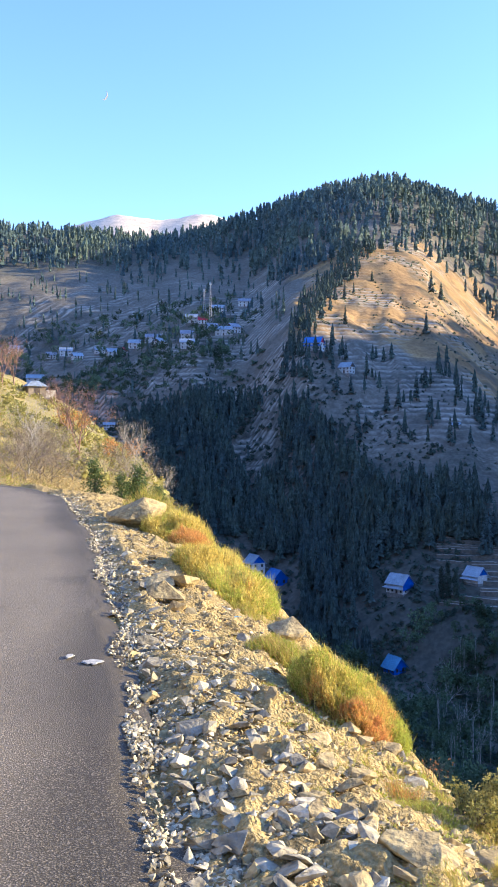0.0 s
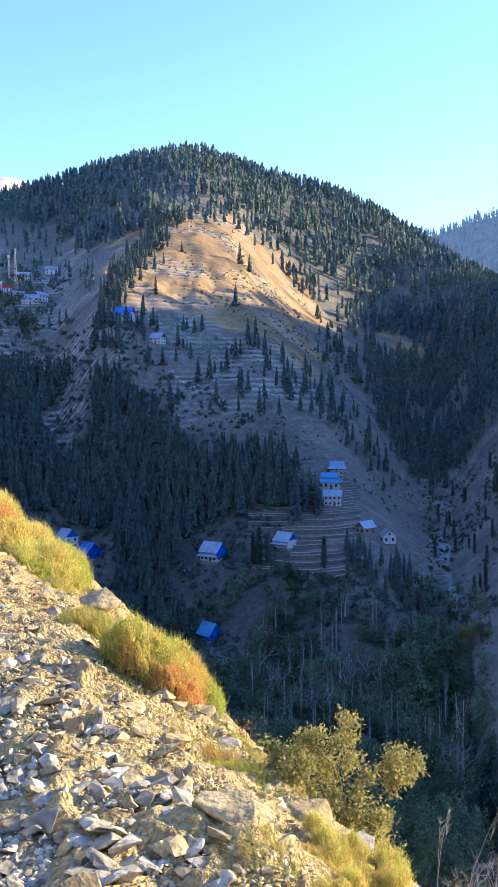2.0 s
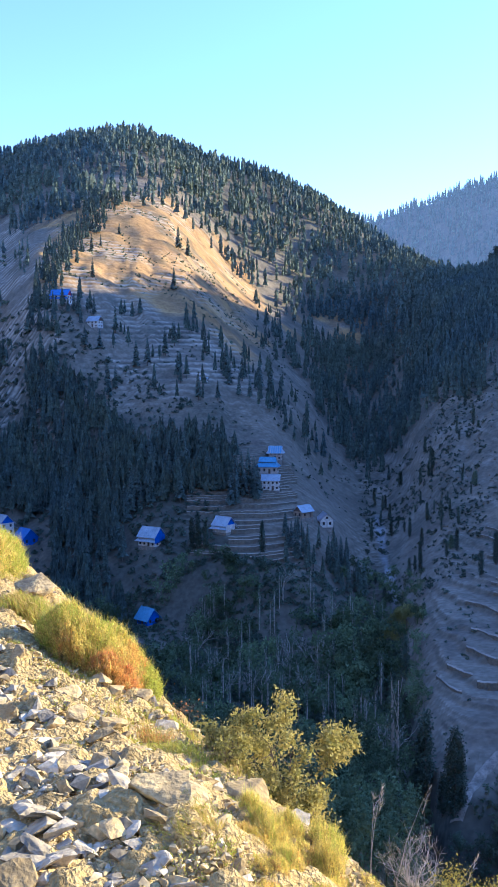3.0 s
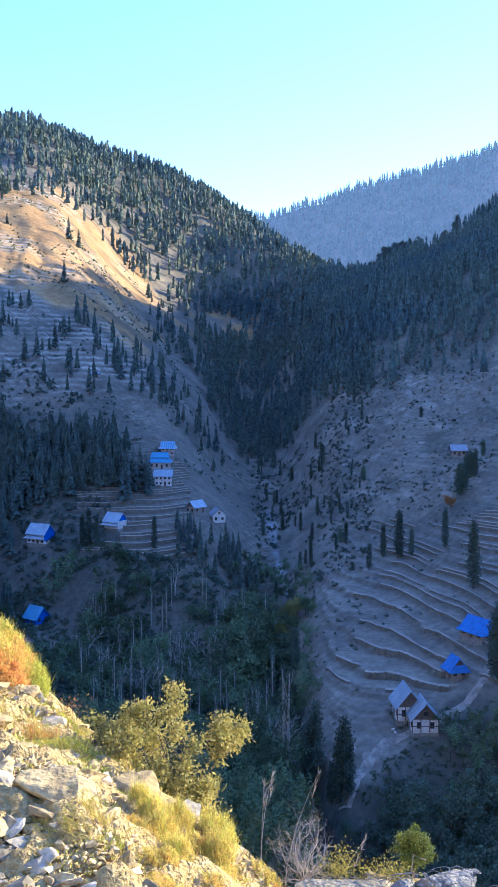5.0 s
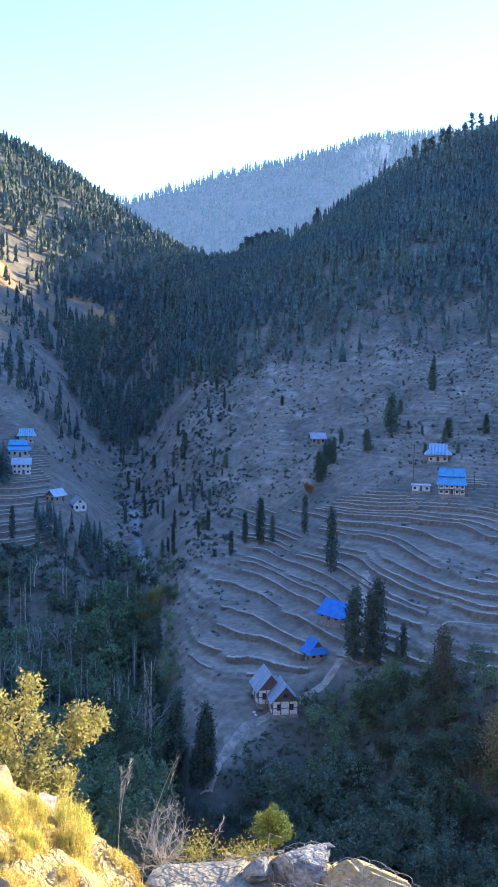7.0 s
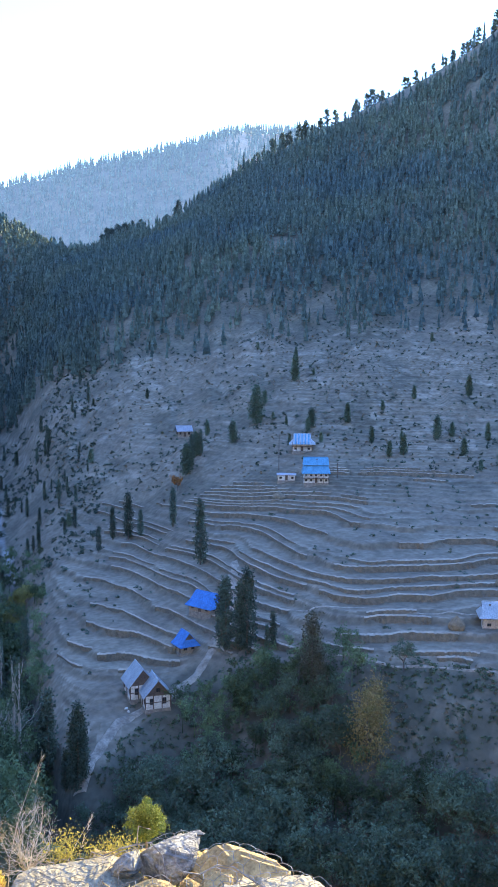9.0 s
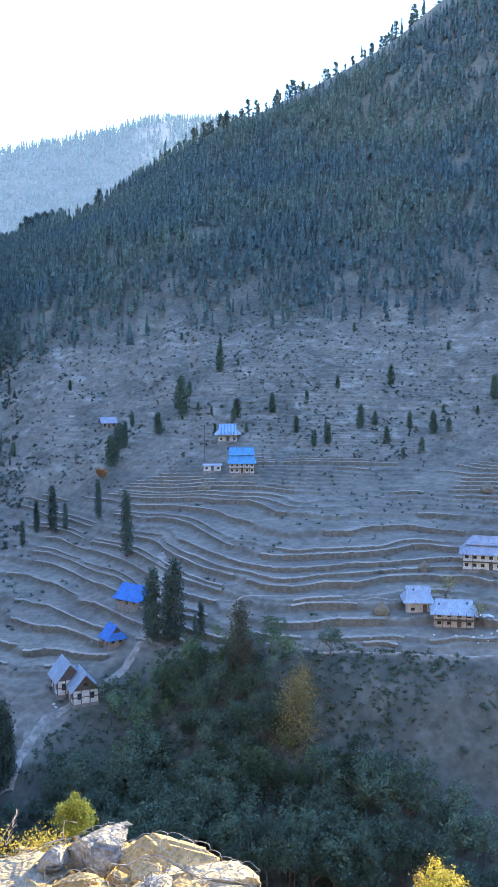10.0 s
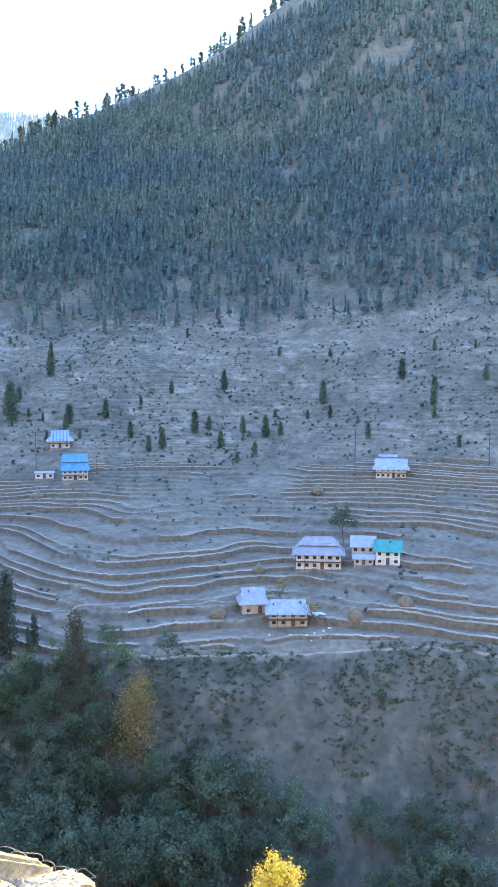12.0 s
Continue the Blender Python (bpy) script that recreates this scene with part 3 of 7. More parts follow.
def scatter(template_v, template_f, spots, scales, turns):
    """Copies of a template, joined: arrays of places (n, 3), scales (n, 3) and turns (n)."""
    tv, tf = np.asarray(template_v, float), np.asarray(template_f, int)
    n = len(spots)
    c, s = np.cos(turns)[:, None], np.sin(turns)[:, None]
    v = tv[None] * np.asarray(scales)[:, None, :]
    x = v[..., 0] * c - v[..., 1] * s
    y = v[..., 0] * s + v[..., 1] * c
    out = np.stack([x, y, v[..., 2]], -1) + np.asarray(spots)[:, None, :]
    faces = tf[None] + (np.arange(n) * len(tv))[:, None, None]
    return out.reshape(-1, 3), faces.reshape(-1, tf.shape[1])


# ---- the ground: one sheet from the roadside to the far crests ----
def build_ground():
    na, nr = GX.shape
    verts = np.stack([GX, GY, GZ], -1).reshape(-1, 3)
    i, j = np.meshgrid(np.arange(na - 1), np.arange(nr - 1), indexing="ij")
    a, b, c, d = i * nr + j, (i + 1) * nr + j, (i + 1) * nr + j + 1, i * nr + j + 1
    quads = np.stack([a, d, c, b], -1).reshape(-1, 4)
    az, r = AZ[:, None] + 0 * GX, RR[None, :] + 0 * GX
    wob = fbm(GX / 40, GY / 40, 4)
    river, rim, terr, shoulder, upper, crest = (LINES[n][0][:, None] for n in (3, 4, 5, 6, 7, 8))

    def between(v, low, high, soft):
        return np.clip((v - low) / soft + 0.5, 0, 1) * np.clip((high - v) / soft + 0.5, 0, 1)

    right = np.clip((az - 22.5 - wob) / 2, 0, 1)
    left = 1 - right
    masks = {
        "slope": np.maximum(right * between(r, rim - 2, shoulder + 30 + 35 * wob, 12), left * between(r, 250, 1000 + 40 * wob, 30)),
        # sunlight put into colour: spur grass warm above the shadow line, grey below
        "dry": np.maximum(between(az, 14, 23.5, 1) * between(r, 800 + 30 * wob, 880 + 60 * wob, 20) * np.clip(fbm(GX / 30, GY / 30, 2) * 2 + .5, 0, 1), between(az, 3.0 + 0.8 * wob, 16.5 + wob, 0.8) * between(r, 585 + 30 * wob, upper + 50 + 40 * wob, 30), between(r, 830, 985 + 40 * wob, 20) * between(az, -40, -9 + 2.5 * wob, 1.5)),
        "scrub": np.maximum(between(az, -5, 25.5 + wob, 2) * between(r, 200, 345 + 12 * wob + 14 * np.clip((12 - az) / 3, 0, 1) + 60 * np.clip((az - 22) / 2, 0, 1) * (az < 26), 12), np.maximum(between(az, -9, 14.5 + wob, 1.5) * between(r, 200, 535 + 35 * wob - np.clip(az, 0, 14) * 6, 30), right * between(r, 130, rim - 1, 4) * 1.3)) * (0.75 + 0.25 * wob),
        "field": np.maximum(right * between(r, rim - 2, terr + 18 + 18 * wob, 10), between(az, 11, 22.5, 1.5) * between(r, 338, 465, 12)),
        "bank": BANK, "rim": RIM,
        "river": np.maximum(between(az, 15, 26, 1) * between(np.abs(r - river), -5, 4.5 + 4 * wob, 1.5), between(np.abs(az - np.interp(r, (265, 340, 400, 480), (22.8, 25.6, 24.8, 24.3))) * r / 57, -5, 1.2 + 2 * wob, 1.5) * between(r, 262, 470, 10) * 0.6),
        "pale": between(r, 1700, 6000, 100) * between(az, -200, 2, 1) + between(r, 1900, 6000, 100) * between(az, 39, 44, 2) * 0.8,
        "near": between(r, -5, 140, 30)}
    streak = np.clip((fbm(az * 1.1 + 9 + wob, GZ / 2.2, 3) - 0.3) * 2.2, 0, 1)
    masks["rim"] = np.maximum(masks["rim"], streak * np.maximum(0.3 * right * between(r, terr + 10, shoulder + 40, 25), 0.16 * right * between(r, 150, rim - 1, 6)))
    patchy = np.clip(fbm(GX / 16, GY / 16, 4) * 1.5, 0, 1)
    # last term: dark scrub colour stands in for shadow on the village hillside
    masks["scrub"] = np.maximum(masks["scrub"], 0.6 * patchy * np.maximum(right * between(r, terr - 20, shoulder + 60, 40), np.maximum(between(az, 3, 24, 1) * between(r, 440, 900, 30), 1.2 * between(az, -20, 3, 1) * between(r, 480, 860, 40))))
    beyond = ((r > crest * 1.12) & (r < 4900))[:-1, :-1].ravel()
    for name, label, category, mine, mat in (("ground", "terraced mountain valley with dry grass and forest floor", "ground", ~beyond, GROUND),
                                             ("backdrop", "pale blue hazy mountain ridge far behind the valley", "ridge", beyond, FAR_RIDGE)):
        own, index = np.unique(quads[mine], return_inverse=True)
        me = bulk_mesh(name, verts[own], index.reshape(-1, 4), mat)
        for mask, values in masks.items():
            layer = me.attributes.new(mask, "FLOAT", "POINT")
            layer.data.foreach_set("value", np.clip(values, 0, 1).astype(np.float32).ravel()[own])
        me.polygons.foreach_set("use_smooth", np.ones(len(me.polygons), dtype=bool))
        tagged(new(name, me), label, category, kind="structure")


build_ground()


def build_terrace_walls():
    """Low dry-stone walls that hold the field edges, shade put into the face's colour and skylight into the pale
    trodden top.
    """
    rng = np.random.RandomState(44)
    V, F, M, base = [], [], [], 0
    for run in WALLS:
        m = len(run)
        k = np.ones(7) / 7
        soft = lambda v: np.convolve(np.pad(v, 3, mode="edge"), k, mode="valid")
        az, r, top, step = run[:, 0], soft(run[:, 1]), soft(run[:, 2]), run[:, 3]
        end = np.clip(np.minimum(np.arange(m), np.arange(m)[::-1]) / 5, 0, 1)
        jag = rng.normal(0, 0.09, m)
        up = top + 0.02 + 0.16 * end + rng.normal(0, 0.07, m)
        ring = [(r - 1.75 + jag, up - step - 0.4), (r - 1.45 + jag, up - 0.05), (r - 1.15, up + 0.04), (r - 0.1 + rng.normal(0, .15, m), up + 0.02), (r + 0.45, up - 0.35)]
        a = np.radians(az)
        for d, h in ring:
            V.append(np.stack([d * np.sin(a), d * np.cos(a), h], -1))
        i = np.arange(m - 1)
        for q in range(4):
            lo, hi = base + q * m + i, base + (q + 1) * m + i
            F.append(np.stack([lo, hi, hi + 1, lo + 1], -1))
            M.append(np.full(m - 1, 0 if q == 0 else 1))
        base += 5 * m
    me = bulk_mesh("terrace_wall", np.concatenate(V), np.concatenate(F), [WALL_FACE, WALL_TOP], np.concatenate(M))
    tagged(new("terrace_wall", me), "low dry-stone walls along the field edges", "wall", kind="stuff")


build_terrace_walls()


# ---- road and verge ----
def build_road():
    ys = np.concatenate([np.arange(-30, 2, 1.0), np.arange(2, 12, 0.15), np.arange(12, 28.2, 0.4)])
    offs = np.concatenate([np.linspace(-6.2, -0.7, 22), np.linspace(-0.6, 0.06, 23)])
    verts, faces = [], []
    for y in ys:
        xe = float(np.interp(y, ROAD_Y, ROAD_X))
        for o in offs:
            edge = 0.09 * float(fbm(np.array(y * 2.2), np.array(3.0), 4)) if o > -0.5 else 0
            x = xe + o + edge * max(0.0, (o + 0.5) / 0.5)
            z = 0.012 - 0.03 * max(0.0, (o + 0.12) / 0.18) - 0.006 * (o + 3) ** 2 / 9
            verts.append((x, y, z + 0.006 * float(fbm(np.array(x * 0.8), np.array(y * 0.8), 2))))
    n = len(offs)
    for i in range(len(ys) - 1):
        for j in range(n - 1):
            faces.append((i * n + j, i * n + j + 1, (i + 1) * n + j + 1, (i + 1) * n + j))
    me = mesh_from("road", verts, faces, ASPHALT, smooth=True)
    wear = [float(np.clip((offs[k % n] + 0.75 + 0.2 * fbm(np.array(ys[k // n] * 0.7), np.array(8.0), 3)) / 0.5, 0, 1)) for k in range(len(verts))]
    layer = me.attributes.new("wear", "FLOAT", "POINT")
    layer.data.foreach_set("value", np.array(wear, dtype=np.float32))
    ob = new("road", me)
    tagged(ob, "worn grey asphalt mountain road with a ragged edge", "road", kind="structure")


def build_verge():
    ys = np.concatenate([np.arange(-12, 0.5, 0.3), np.arange(0.5, 8, 0.028), np.arange(8, 30, 0.1)])
    ss = np.concatenate([np.arange(-0.5, 2.4, 0.028), np.arange(2.4, 9, 0.2)])
    S, Y = np.meshgrid(ss, ys)
    X = S + np.interp(Y, ROAD_Y, ROAD_X)
    Z = near_height(X, Y) + np.clip(S * 0.1, 0, 0.035) * (fbm(X * 9, Y * 9, 3) + 0.7 * np.abs(fbm(X * 17, Y * 17, 3))) - np.clip((0.15 - S) * 0.4, 0, 0.05)
    verts = np.stack([X, Y, Z], -1).reshape(-1, 3)
    ny, ns = X.shape
    i, j = np.meshgrid(np.arange(ny - 1), np.arange(ns - 1), indexing="ij")
    a = i * ns + j
    me = bulk_mesh("verge", verts, np.stack([a, a + 1, a + ns + 1, a + ns], -1).reshape(-1, 4), SOIL)
    me.polygons.foreach_set("use_smooth", np.ones(len(me.polygons), dtype=bool))
    tagged(new("verge", me), "crumbling tan earth verge falling away from the road", "ground", kind="structure")


build_road()
build_verge()


# ---- conifer forest on the far slopes ----
def conifer_shape(rng, sides=5, layers=6, width=0.13, bare=0.12, jag=0.0, taper=1.0):
    """A ragged conifer one unit high, as a list of triangles."""
    v, f = [], []
    for k in range(layers):
        z0 = bare + (1 - bare) * k / layers
        z1 = min(1.0, z0 + (1 - bare) * 2.6 / layers)
        rad = width * (1 - k / layers) ** (0.8 * taper) * rng.uniform(0.8, 1.2) + 0.012
        base = len(v)
        turn = rng.uniform(0, 6)
        for n in range(sides):
            a = turn + 2 * math.pi * n / sides
            q = rad * rng.uniform(0.65, 1.25) * (1 - jag * (n % 2))
            v.append((q * math.cos(a), q * math.sin(a), z0 + rng.uniform(-0.03, 0.02)))
        v.append((rng.uniform(-.01, .01), rng.uniform(-.01, .01), z1))
        for n in range(sides):
            f.append((base + n, base + (n + 1) % sides, base + sides))
    base = len(v)
    for n in range(3):
        a = 2 * math.pi * n / 3
        v.append((0.014 * math.cos(a), 0.014 * math.sin(a), -0.04))
    v.append((0, 0, bare + 0.2))
    for n in range(3):
        f.append((base + n, base + (n + 1) % 3, base + 3))
    return v, f


def forest(name, label, test, count, tall, seed, az_range, r_range, width=0.12, mat=None, fine=False, blunt=False):
    rng = np.random.RandomState(seed)
    pr = random.Random(seed)
    sides, layers, jag = (10, 10, 0.55) if fine else ((4, 5, 0.3) if r_range[0] > 1200 else (6, 6, 0.4))
    shapes = [conifer_shape(pr, sides, layers, width * pr.uniform(0.8, 1.3), pr.uniform(0.05, 0.25), jag, 0.45 if blunt else 1.0) for _ in range(8)]
    az = rng.uniform(*az_range, count * 3)
    r = np.sqrt(rng.uniform(r_range[0] ** 2, r_range[1] ** 2, count * 3))
    keep = test(az, r, rng.rand(count * 3))
    az, r = az[keep][:count], r[keep][:count]
    pts = np.array([spot(a, d) for a, d in zip(az, r)])
    h = (0.45 + 0.75 * rng.beta(2, 2, len(pts))) * tall
    V, F, base = [], [], 0
    for q, (tv, tf) in enumerate(shapes):
        sel = np.arange(len(pts)) % len(shapes) == q
        if not sel.any():
            continue
        sc = np.stack([h[sel] * rng.uniform(.8, 1.2, sel.sum()), h[sel] * rng.uniform(.8, 1.2, sel.sum()), h[sel]], -1)
        v, f = scatter(tv, tf, pts[sel], sc, rng.uniform(0, 6.28, sel.sum()))
        V.append(v)
        F.append(f + base)
        base += len(v)
    me = bulk_mesh(name, np.concatenate(V), np.concatenate(F), mat or FOREST)
    return tagged(new(name, me), label, "forest", kind="stuff")


def line_r(n, az):
    return np.interp(az, AZ, LINES[n][0])


def clump(az, r, size):
    a = np.radians(az)
    return fbm(r * np.sin(a) / size, r * np.cos(a) / size, 2)


def main_slope(az, r, u):
    c = line_r(8, az)
    up = line_r(7, az) + 25 * clump(az, r, 60)
    keep = (r > up) & (r < c * 1.06)
    thin = (az > -20) & (az < 0) & (r < 1020)
    low = (r < line_r(7, az) + 110) & (az > 6)
    return keep & (u < np.where(thin, 0.25, np.where(low, 0.4, np.where(az < 0, 0.75, 1.0))))


def right_slope(az, r, u):
    return (r > line_r(6, az) - 20 + 60 * clump(az, r, 50)) & (r < line_r(8, az) * np.where(az > 34, 0.885, 0.975)) & (clump(az, r, 28) > -0.75 + 0.5 * (u - 0.5)) & (u < 0.04 + (r - line_r(6, az)) / 190)


forest("forest", "dense sunlit conifer forest on the main peak", main_slope, 5000, 20, 3, (-20, 30), (780, 1420), 0.135, blunt=True)
forest("forest", "hazy dark conifer forest on the shaded slope", right_slope, 13000, 15, 4, (26, 80), (480, 1110), 0.13)
forest("forest", "tall dark conifers standing in groups along the shaded crest", lambda az, r, u: (np.abs(r - line_r(8, az) * .953) < 13) & (clump(az, r, 30) > .05) & (u < .5), 120, 20, 6, (30, 70), (900, 1080), 0.115)
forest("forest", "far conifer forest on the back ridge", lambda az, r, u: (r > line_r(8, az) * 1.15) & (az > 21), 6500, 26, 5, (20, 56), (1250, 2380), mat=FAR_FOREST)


# ---- the roadside: rocks, gravel, grass and shrubs ----
def rock_mesh(name, seed, mat, points=16, flat=0.7, layered=False):
    """An angular stone about one unit across, standing on its base."""
    rng = random.Random(seed)
    bm = bmesh.new()
    for _ in range(points):
        v = Vector((rng.gauss(0, 1), rng.gauss(0, 1), rng.gauss(0, 1))).normalized() * rng.uniform(0.42, 0.56)
        if layered:
            v.z = round(v.z * 5) / 5
        bm.verts.new((v.x, v.y, v.z * flat))
    hull = bmesh.ops.convex_hull(bm, input=bm.verts)
    bmesh.ops.delete(bm, geom=[v for v in hull["geom_interior"] if isinstance(v, bmesh.types.BMVert)], context="VERTS")
    bmesh.ops.bevel(bm, geom=list(bm.edges), offset=0.012, segments=1, affect="EDGES")
    bmesh.ops.triangulate(bm, faces=bm.faces)
    bmesh.ops.subdivide_edges(bm, edges=[e for e in bm.edges if e.calc_length() > 0.16], cuts=2, use_grid_fill=True)
    bmesh.ops.triangulate(bm, faces=bm.faces)
    for v in bm.verts:
        c = v.co + Vector((seed, 0, 0))
        v.co *= 1 + 0.09 * noise.noise(c * 3.5) + 0.06 * noise.noise(c * 9)
        if layered:
            v.co.xy *= 1 + 0.08 * noise.noise(Vector((seed, 0, v.co.z * 26)))
    me = bpy.data.meshes.new(name)
    bm.to_mesh(me)
    bm.free()
    me.materials.append(mat)
    return me


def ground_near(x, y):
    return float(near_height(np.array(float(x)), np.array(float(y))))


ROCKS = [rock_mesh("rock", k, ROCK, 9 + k % 5, 0.45 + 0.09 * (k % 5), k % 3 == 0) for k in range(9)]
GREY_ROCKS = [rock_mesh("rock", 40 + k, GREY_ROCK, 8 + k % 5, 0.35 + 0.09 * (k % 4), k % 2 == 0) for k in range(7)]

PLATES = [rock_mesh("rock", 60 + k, GREY_ROCK, 11 + k % 4, 0.24 + 0.04 * (k % 3), True) for k in range(6)]


def put_rock(me, x, y, size, rng, label, tilt=25, tall=1.0, name="rock", z=None):
    ob = new(name, me)
    base = ground_near(x, y) if z is None else z
    s = Vector((size * rng.uniform(0.9, 1.15), size * rng.uniform(0.75, 1.1), size * rng.uniform(0.8, 1.1) * tall))
    ob.matrix_world = pose(x, y, base + s.z * 0.2, rng.uniform(-tilt, tilt), rng.uniform(-tilt, tilt), rng.uniform(0, 360)) @ Matrix.Diagonal((*s, 1))
    return tagged(ob, label, "rock", "rocks on the verge")


# the larger stones: place and width
TAN_STONES = [(0.57, 3.06, .25), (.39, 2.9, .125), (1.04, 4.7, .21), (.51, 4.13, .18), (.36, 4.12, .14), (.41, 3.5, .135), (1.05, 3.6, .2),
              (-.58, 5.04, .14), (-.87, 8.44, .36), (-.62, 8.5, .40), (-.74, 7.92, .38), (.33, 7.93, .36), (-.8, 6.12, .12), (.27, 3.49, .13), (.45, 3.89, .135), (0, 7, .18), (.8, 5, .17), (.64, 2.97, .12), (.53, 2.93, .11)]
GREY_STONES = [(.9, 4.72, .15), (.88, 5.02, .14), (.9, 3.61, .09), (.13, 2.96, .13), (-.3, 4.49, .2), (-.05, 3.22, .2), (-.17, 3.25, .14), (.07, 3.44, .11), (-.15, 3.64, .11), (.2, 2.95, .13), (1.2, 3.45, .16), (.1, 3.1, .16)]


def build_rocks():
    rng = random.Random(11)
    for k, (x, y, s) in enumerate(TAN_STONES):
        put_rock(ROCKS[k % 9], x, y, s * 1.15, rng, "angular tan stone lying on the earth verge", 22, 0.8)
    for k, (x, y, s) in enumerate(GREY_STONES):
        put_rock(GREY_ROCKS[k % 7], x, y, s * 1.15, rng, "angular blue-grey slate stone among the rubble", 20, 0.9)
    put_rock(rock_mesh("boulder", 77, ROCK, 26, 0.55), -1.94, 15.4, 0.98, rng, "large tan boulder at the road's edge", 6, 1.1, "boulder")
    for k in range(120):
        # flat slate plates heaped next to the asphalt
        y = 2.55 + 2.6 * rng.random() ** 1.5
        x = float(np.interp(y, ROAD_Y, ROAD_X)) + rng.uniform(0.08, 0.75)
        put_rock(PLATES[k % 6], x, y, rng.uniform(0.05, 0.1) * (1 + 0.6 * (k % 5 == 0)), rng, "thin pale grey slate plate in the roadside rubble", 30)
    for _ in range(230):
        y = 2.5 + 11 * rng.random() ** 1.7
        s = rng.uniform(0.1, 1.75) if y < 9 else rng.uniform(0.1, 1.2)
        x = float(np.interp(y, ROAD_Y, ROAD_X)) + s
        grey = rng.random() < (0.75 if s < 0.5 else 0.2)
        size = rng.uniform(0.04, 0.10) * (1 + 0.7 * (rng.random() < 0.15)) * (1 + max(0, y - 5) * 0.06)
        put_rock(rng.choice(GREY_ROCKS if grey else ROCKS), x, y, size, rng,
                 "small grey slate stone in the roadside rubble" if grey else "small tan stone in the roadside rubble", 35)


build_rocks()


def stones(name, label, mat, count, seed, place, size):
    rng = np.random.RandomState(seed)
    pr = random.Random(seed)
    V, F, base = [], [], 0
    for q in range(8):
        bm = bmesh.new()
        for _ in range(9):
            p = Vector((pr.gauss(0, 1), pr.gauss(0, 1), pr.gauss(0, 1))).normalized() * pr.uniform(.38, .55)
            bm.verts.new((p.x, p.y * .8, p.z * .62))
        hull = bmesh.ops.convex_hull(bm, input=bm.verts)
        bmesh.ops.delete(bm, geom=[v for v in hull["geom_interior"] if isinstance(v, bmesh.types.BMVert)], context="VERTS")
        bmesh.ops.rotate(bm, verts=bm.verts, cent=(0, 0, 0), matrix=Euler((pr.uniform(-.5, .5), pr.uniform(-.5, .5), 0)).to_matrix())
        bmesh.ops.triangulate(bm, faces=bm.faces)
        bm.verts.index_update()
        tv = [v.co[:] for v in bm.verts]
        tf = [[v.index for v in f.verts] for f in bm.faces]
        bm.free()
        n = count // 8
        x, y = place(rng, n)
        sz = size(rng, n, y)
        z = near_height(x, y) + sz * 0.12
        v, f = scatter(tv, tf, np.stack([x, y, z], -1), np.stack([sz, sz * rng.uniform(.7, 1.1, n), sz * rng.uniform(.7, 1.1, n)], -1), rng.uniform(0, 6.28, n))
        V.append(v)
        F.append(f + base)
        base += len(v)
    tagged(new(name, bulk_mesh(name, np.concatenate(V), np.concatenate(F), mat)), label, "gravel", kind="stuff")


def edge_strip(rng, n):
    y = 2.3 + 20 * rng.rand(n * 4) ** 2.2
    s = np.abs(rng.normal(0.0, 0.32, n * 4)) - 0.05 + 0.07 * fbm(y * 2, y * 0 + 5, 2)
    ok = fbm(s * 5 + 9, y * 5, 3) + rng.normal(0, 0.5, n * 4) > -0.1
    y, s = y[ok][:n], s[ok][:n]
    y, s = np.resize(y, n), np.resize(s, n)
    return np.interp(y, ROAD_Y, ROAD_X) + s, y


def edge_wide(rng, n):
    y = 2.3 + 9 * rng.rand(n) ** 1.9
    return np.interp(y, ROAD_Y, ROAD_X) + 0.1 + 0.6 * rng.rand(n), y


def verge_wide(rng, n):
    y = 2.3 + 16 * rng.rand(n) ** 1.9
    s = 0.25 + 1.7 * rng.rand(n)
    return np.interp(y, ROAD_Y, ROAD_X) + s, y


def close_verge(rng, n):
    y = 2.3 + 5.5 * rng.rand(n) ** 1.4
    return np.interp(y, ROAD_Y, ROAD_X) + 0.3 + 1.5 * rng.rand(n), y


stones("gravel", "loose grey road gravel along the asphalt edge", GRAVEL, 14000, 21, edge_strip, lambda r, n, y: (0.01 + 0.04 * r.rand(n) ** 1.8) * (1 + y * 0.03))
stones("rubble", "scattered tan stone chips on the earth verge", RUBBLE, 12000, 22, verge_wide, lambda r, n, y: (0.008 + 0.04 * r.rand(n) ** 2) * (1 + y * 0.03))
stones("rubble", "scattered grey stone chips on the earth verge", GRAVEL, 4000, 23, verge_wide, lambda r, n, y: (0.01 + 0.05 * r.rand(n) ** 2) * (1 + y * 0.03))


stones("rubble", "sharp tan stone fragments strewn over the verge", RUBBLE, 10000, 28, close_verge, lambda r, n, y: 0.014 + 0.04 * r.rand(n) ** 2.2)
stones("rubble", "crumbled tan earth clods on the verge", SOIL, 7000, 27, verge_wide, lambda r, n, y: (0.01 + 0.025 * r.rand(n) ** 1.5) * (1 + y * 0.04))
stones("rubble", "angular tan stone plates heaped on the verge", RUBBLE, 240, 24, verge_wide, lambda r, n, y: r.uniform(0.05, 0.11, n) * (1 + y * 0.03))
stones("rubble", "angular grey slate plates near the road", GRAVEL, 200, 25, edge_wide, lambda r, n, y: r.uniform(0.05, 0.14, n) * (1 + y * 0.03))


def behind(rng, n):
    y = 2.5 - 14 * rng.rand(n)
    return np.interp(y, ROAD_Y, ROAD_X) + np.abs(rng.normal(0, .7, n)), y


stones("rubble", "scattered stone chips on the verge beside the road", RUBBLE, 2400, 26, behind, lambda r, n, y: 0.012 + 0.07 * r.rand(n) ** 2.5)


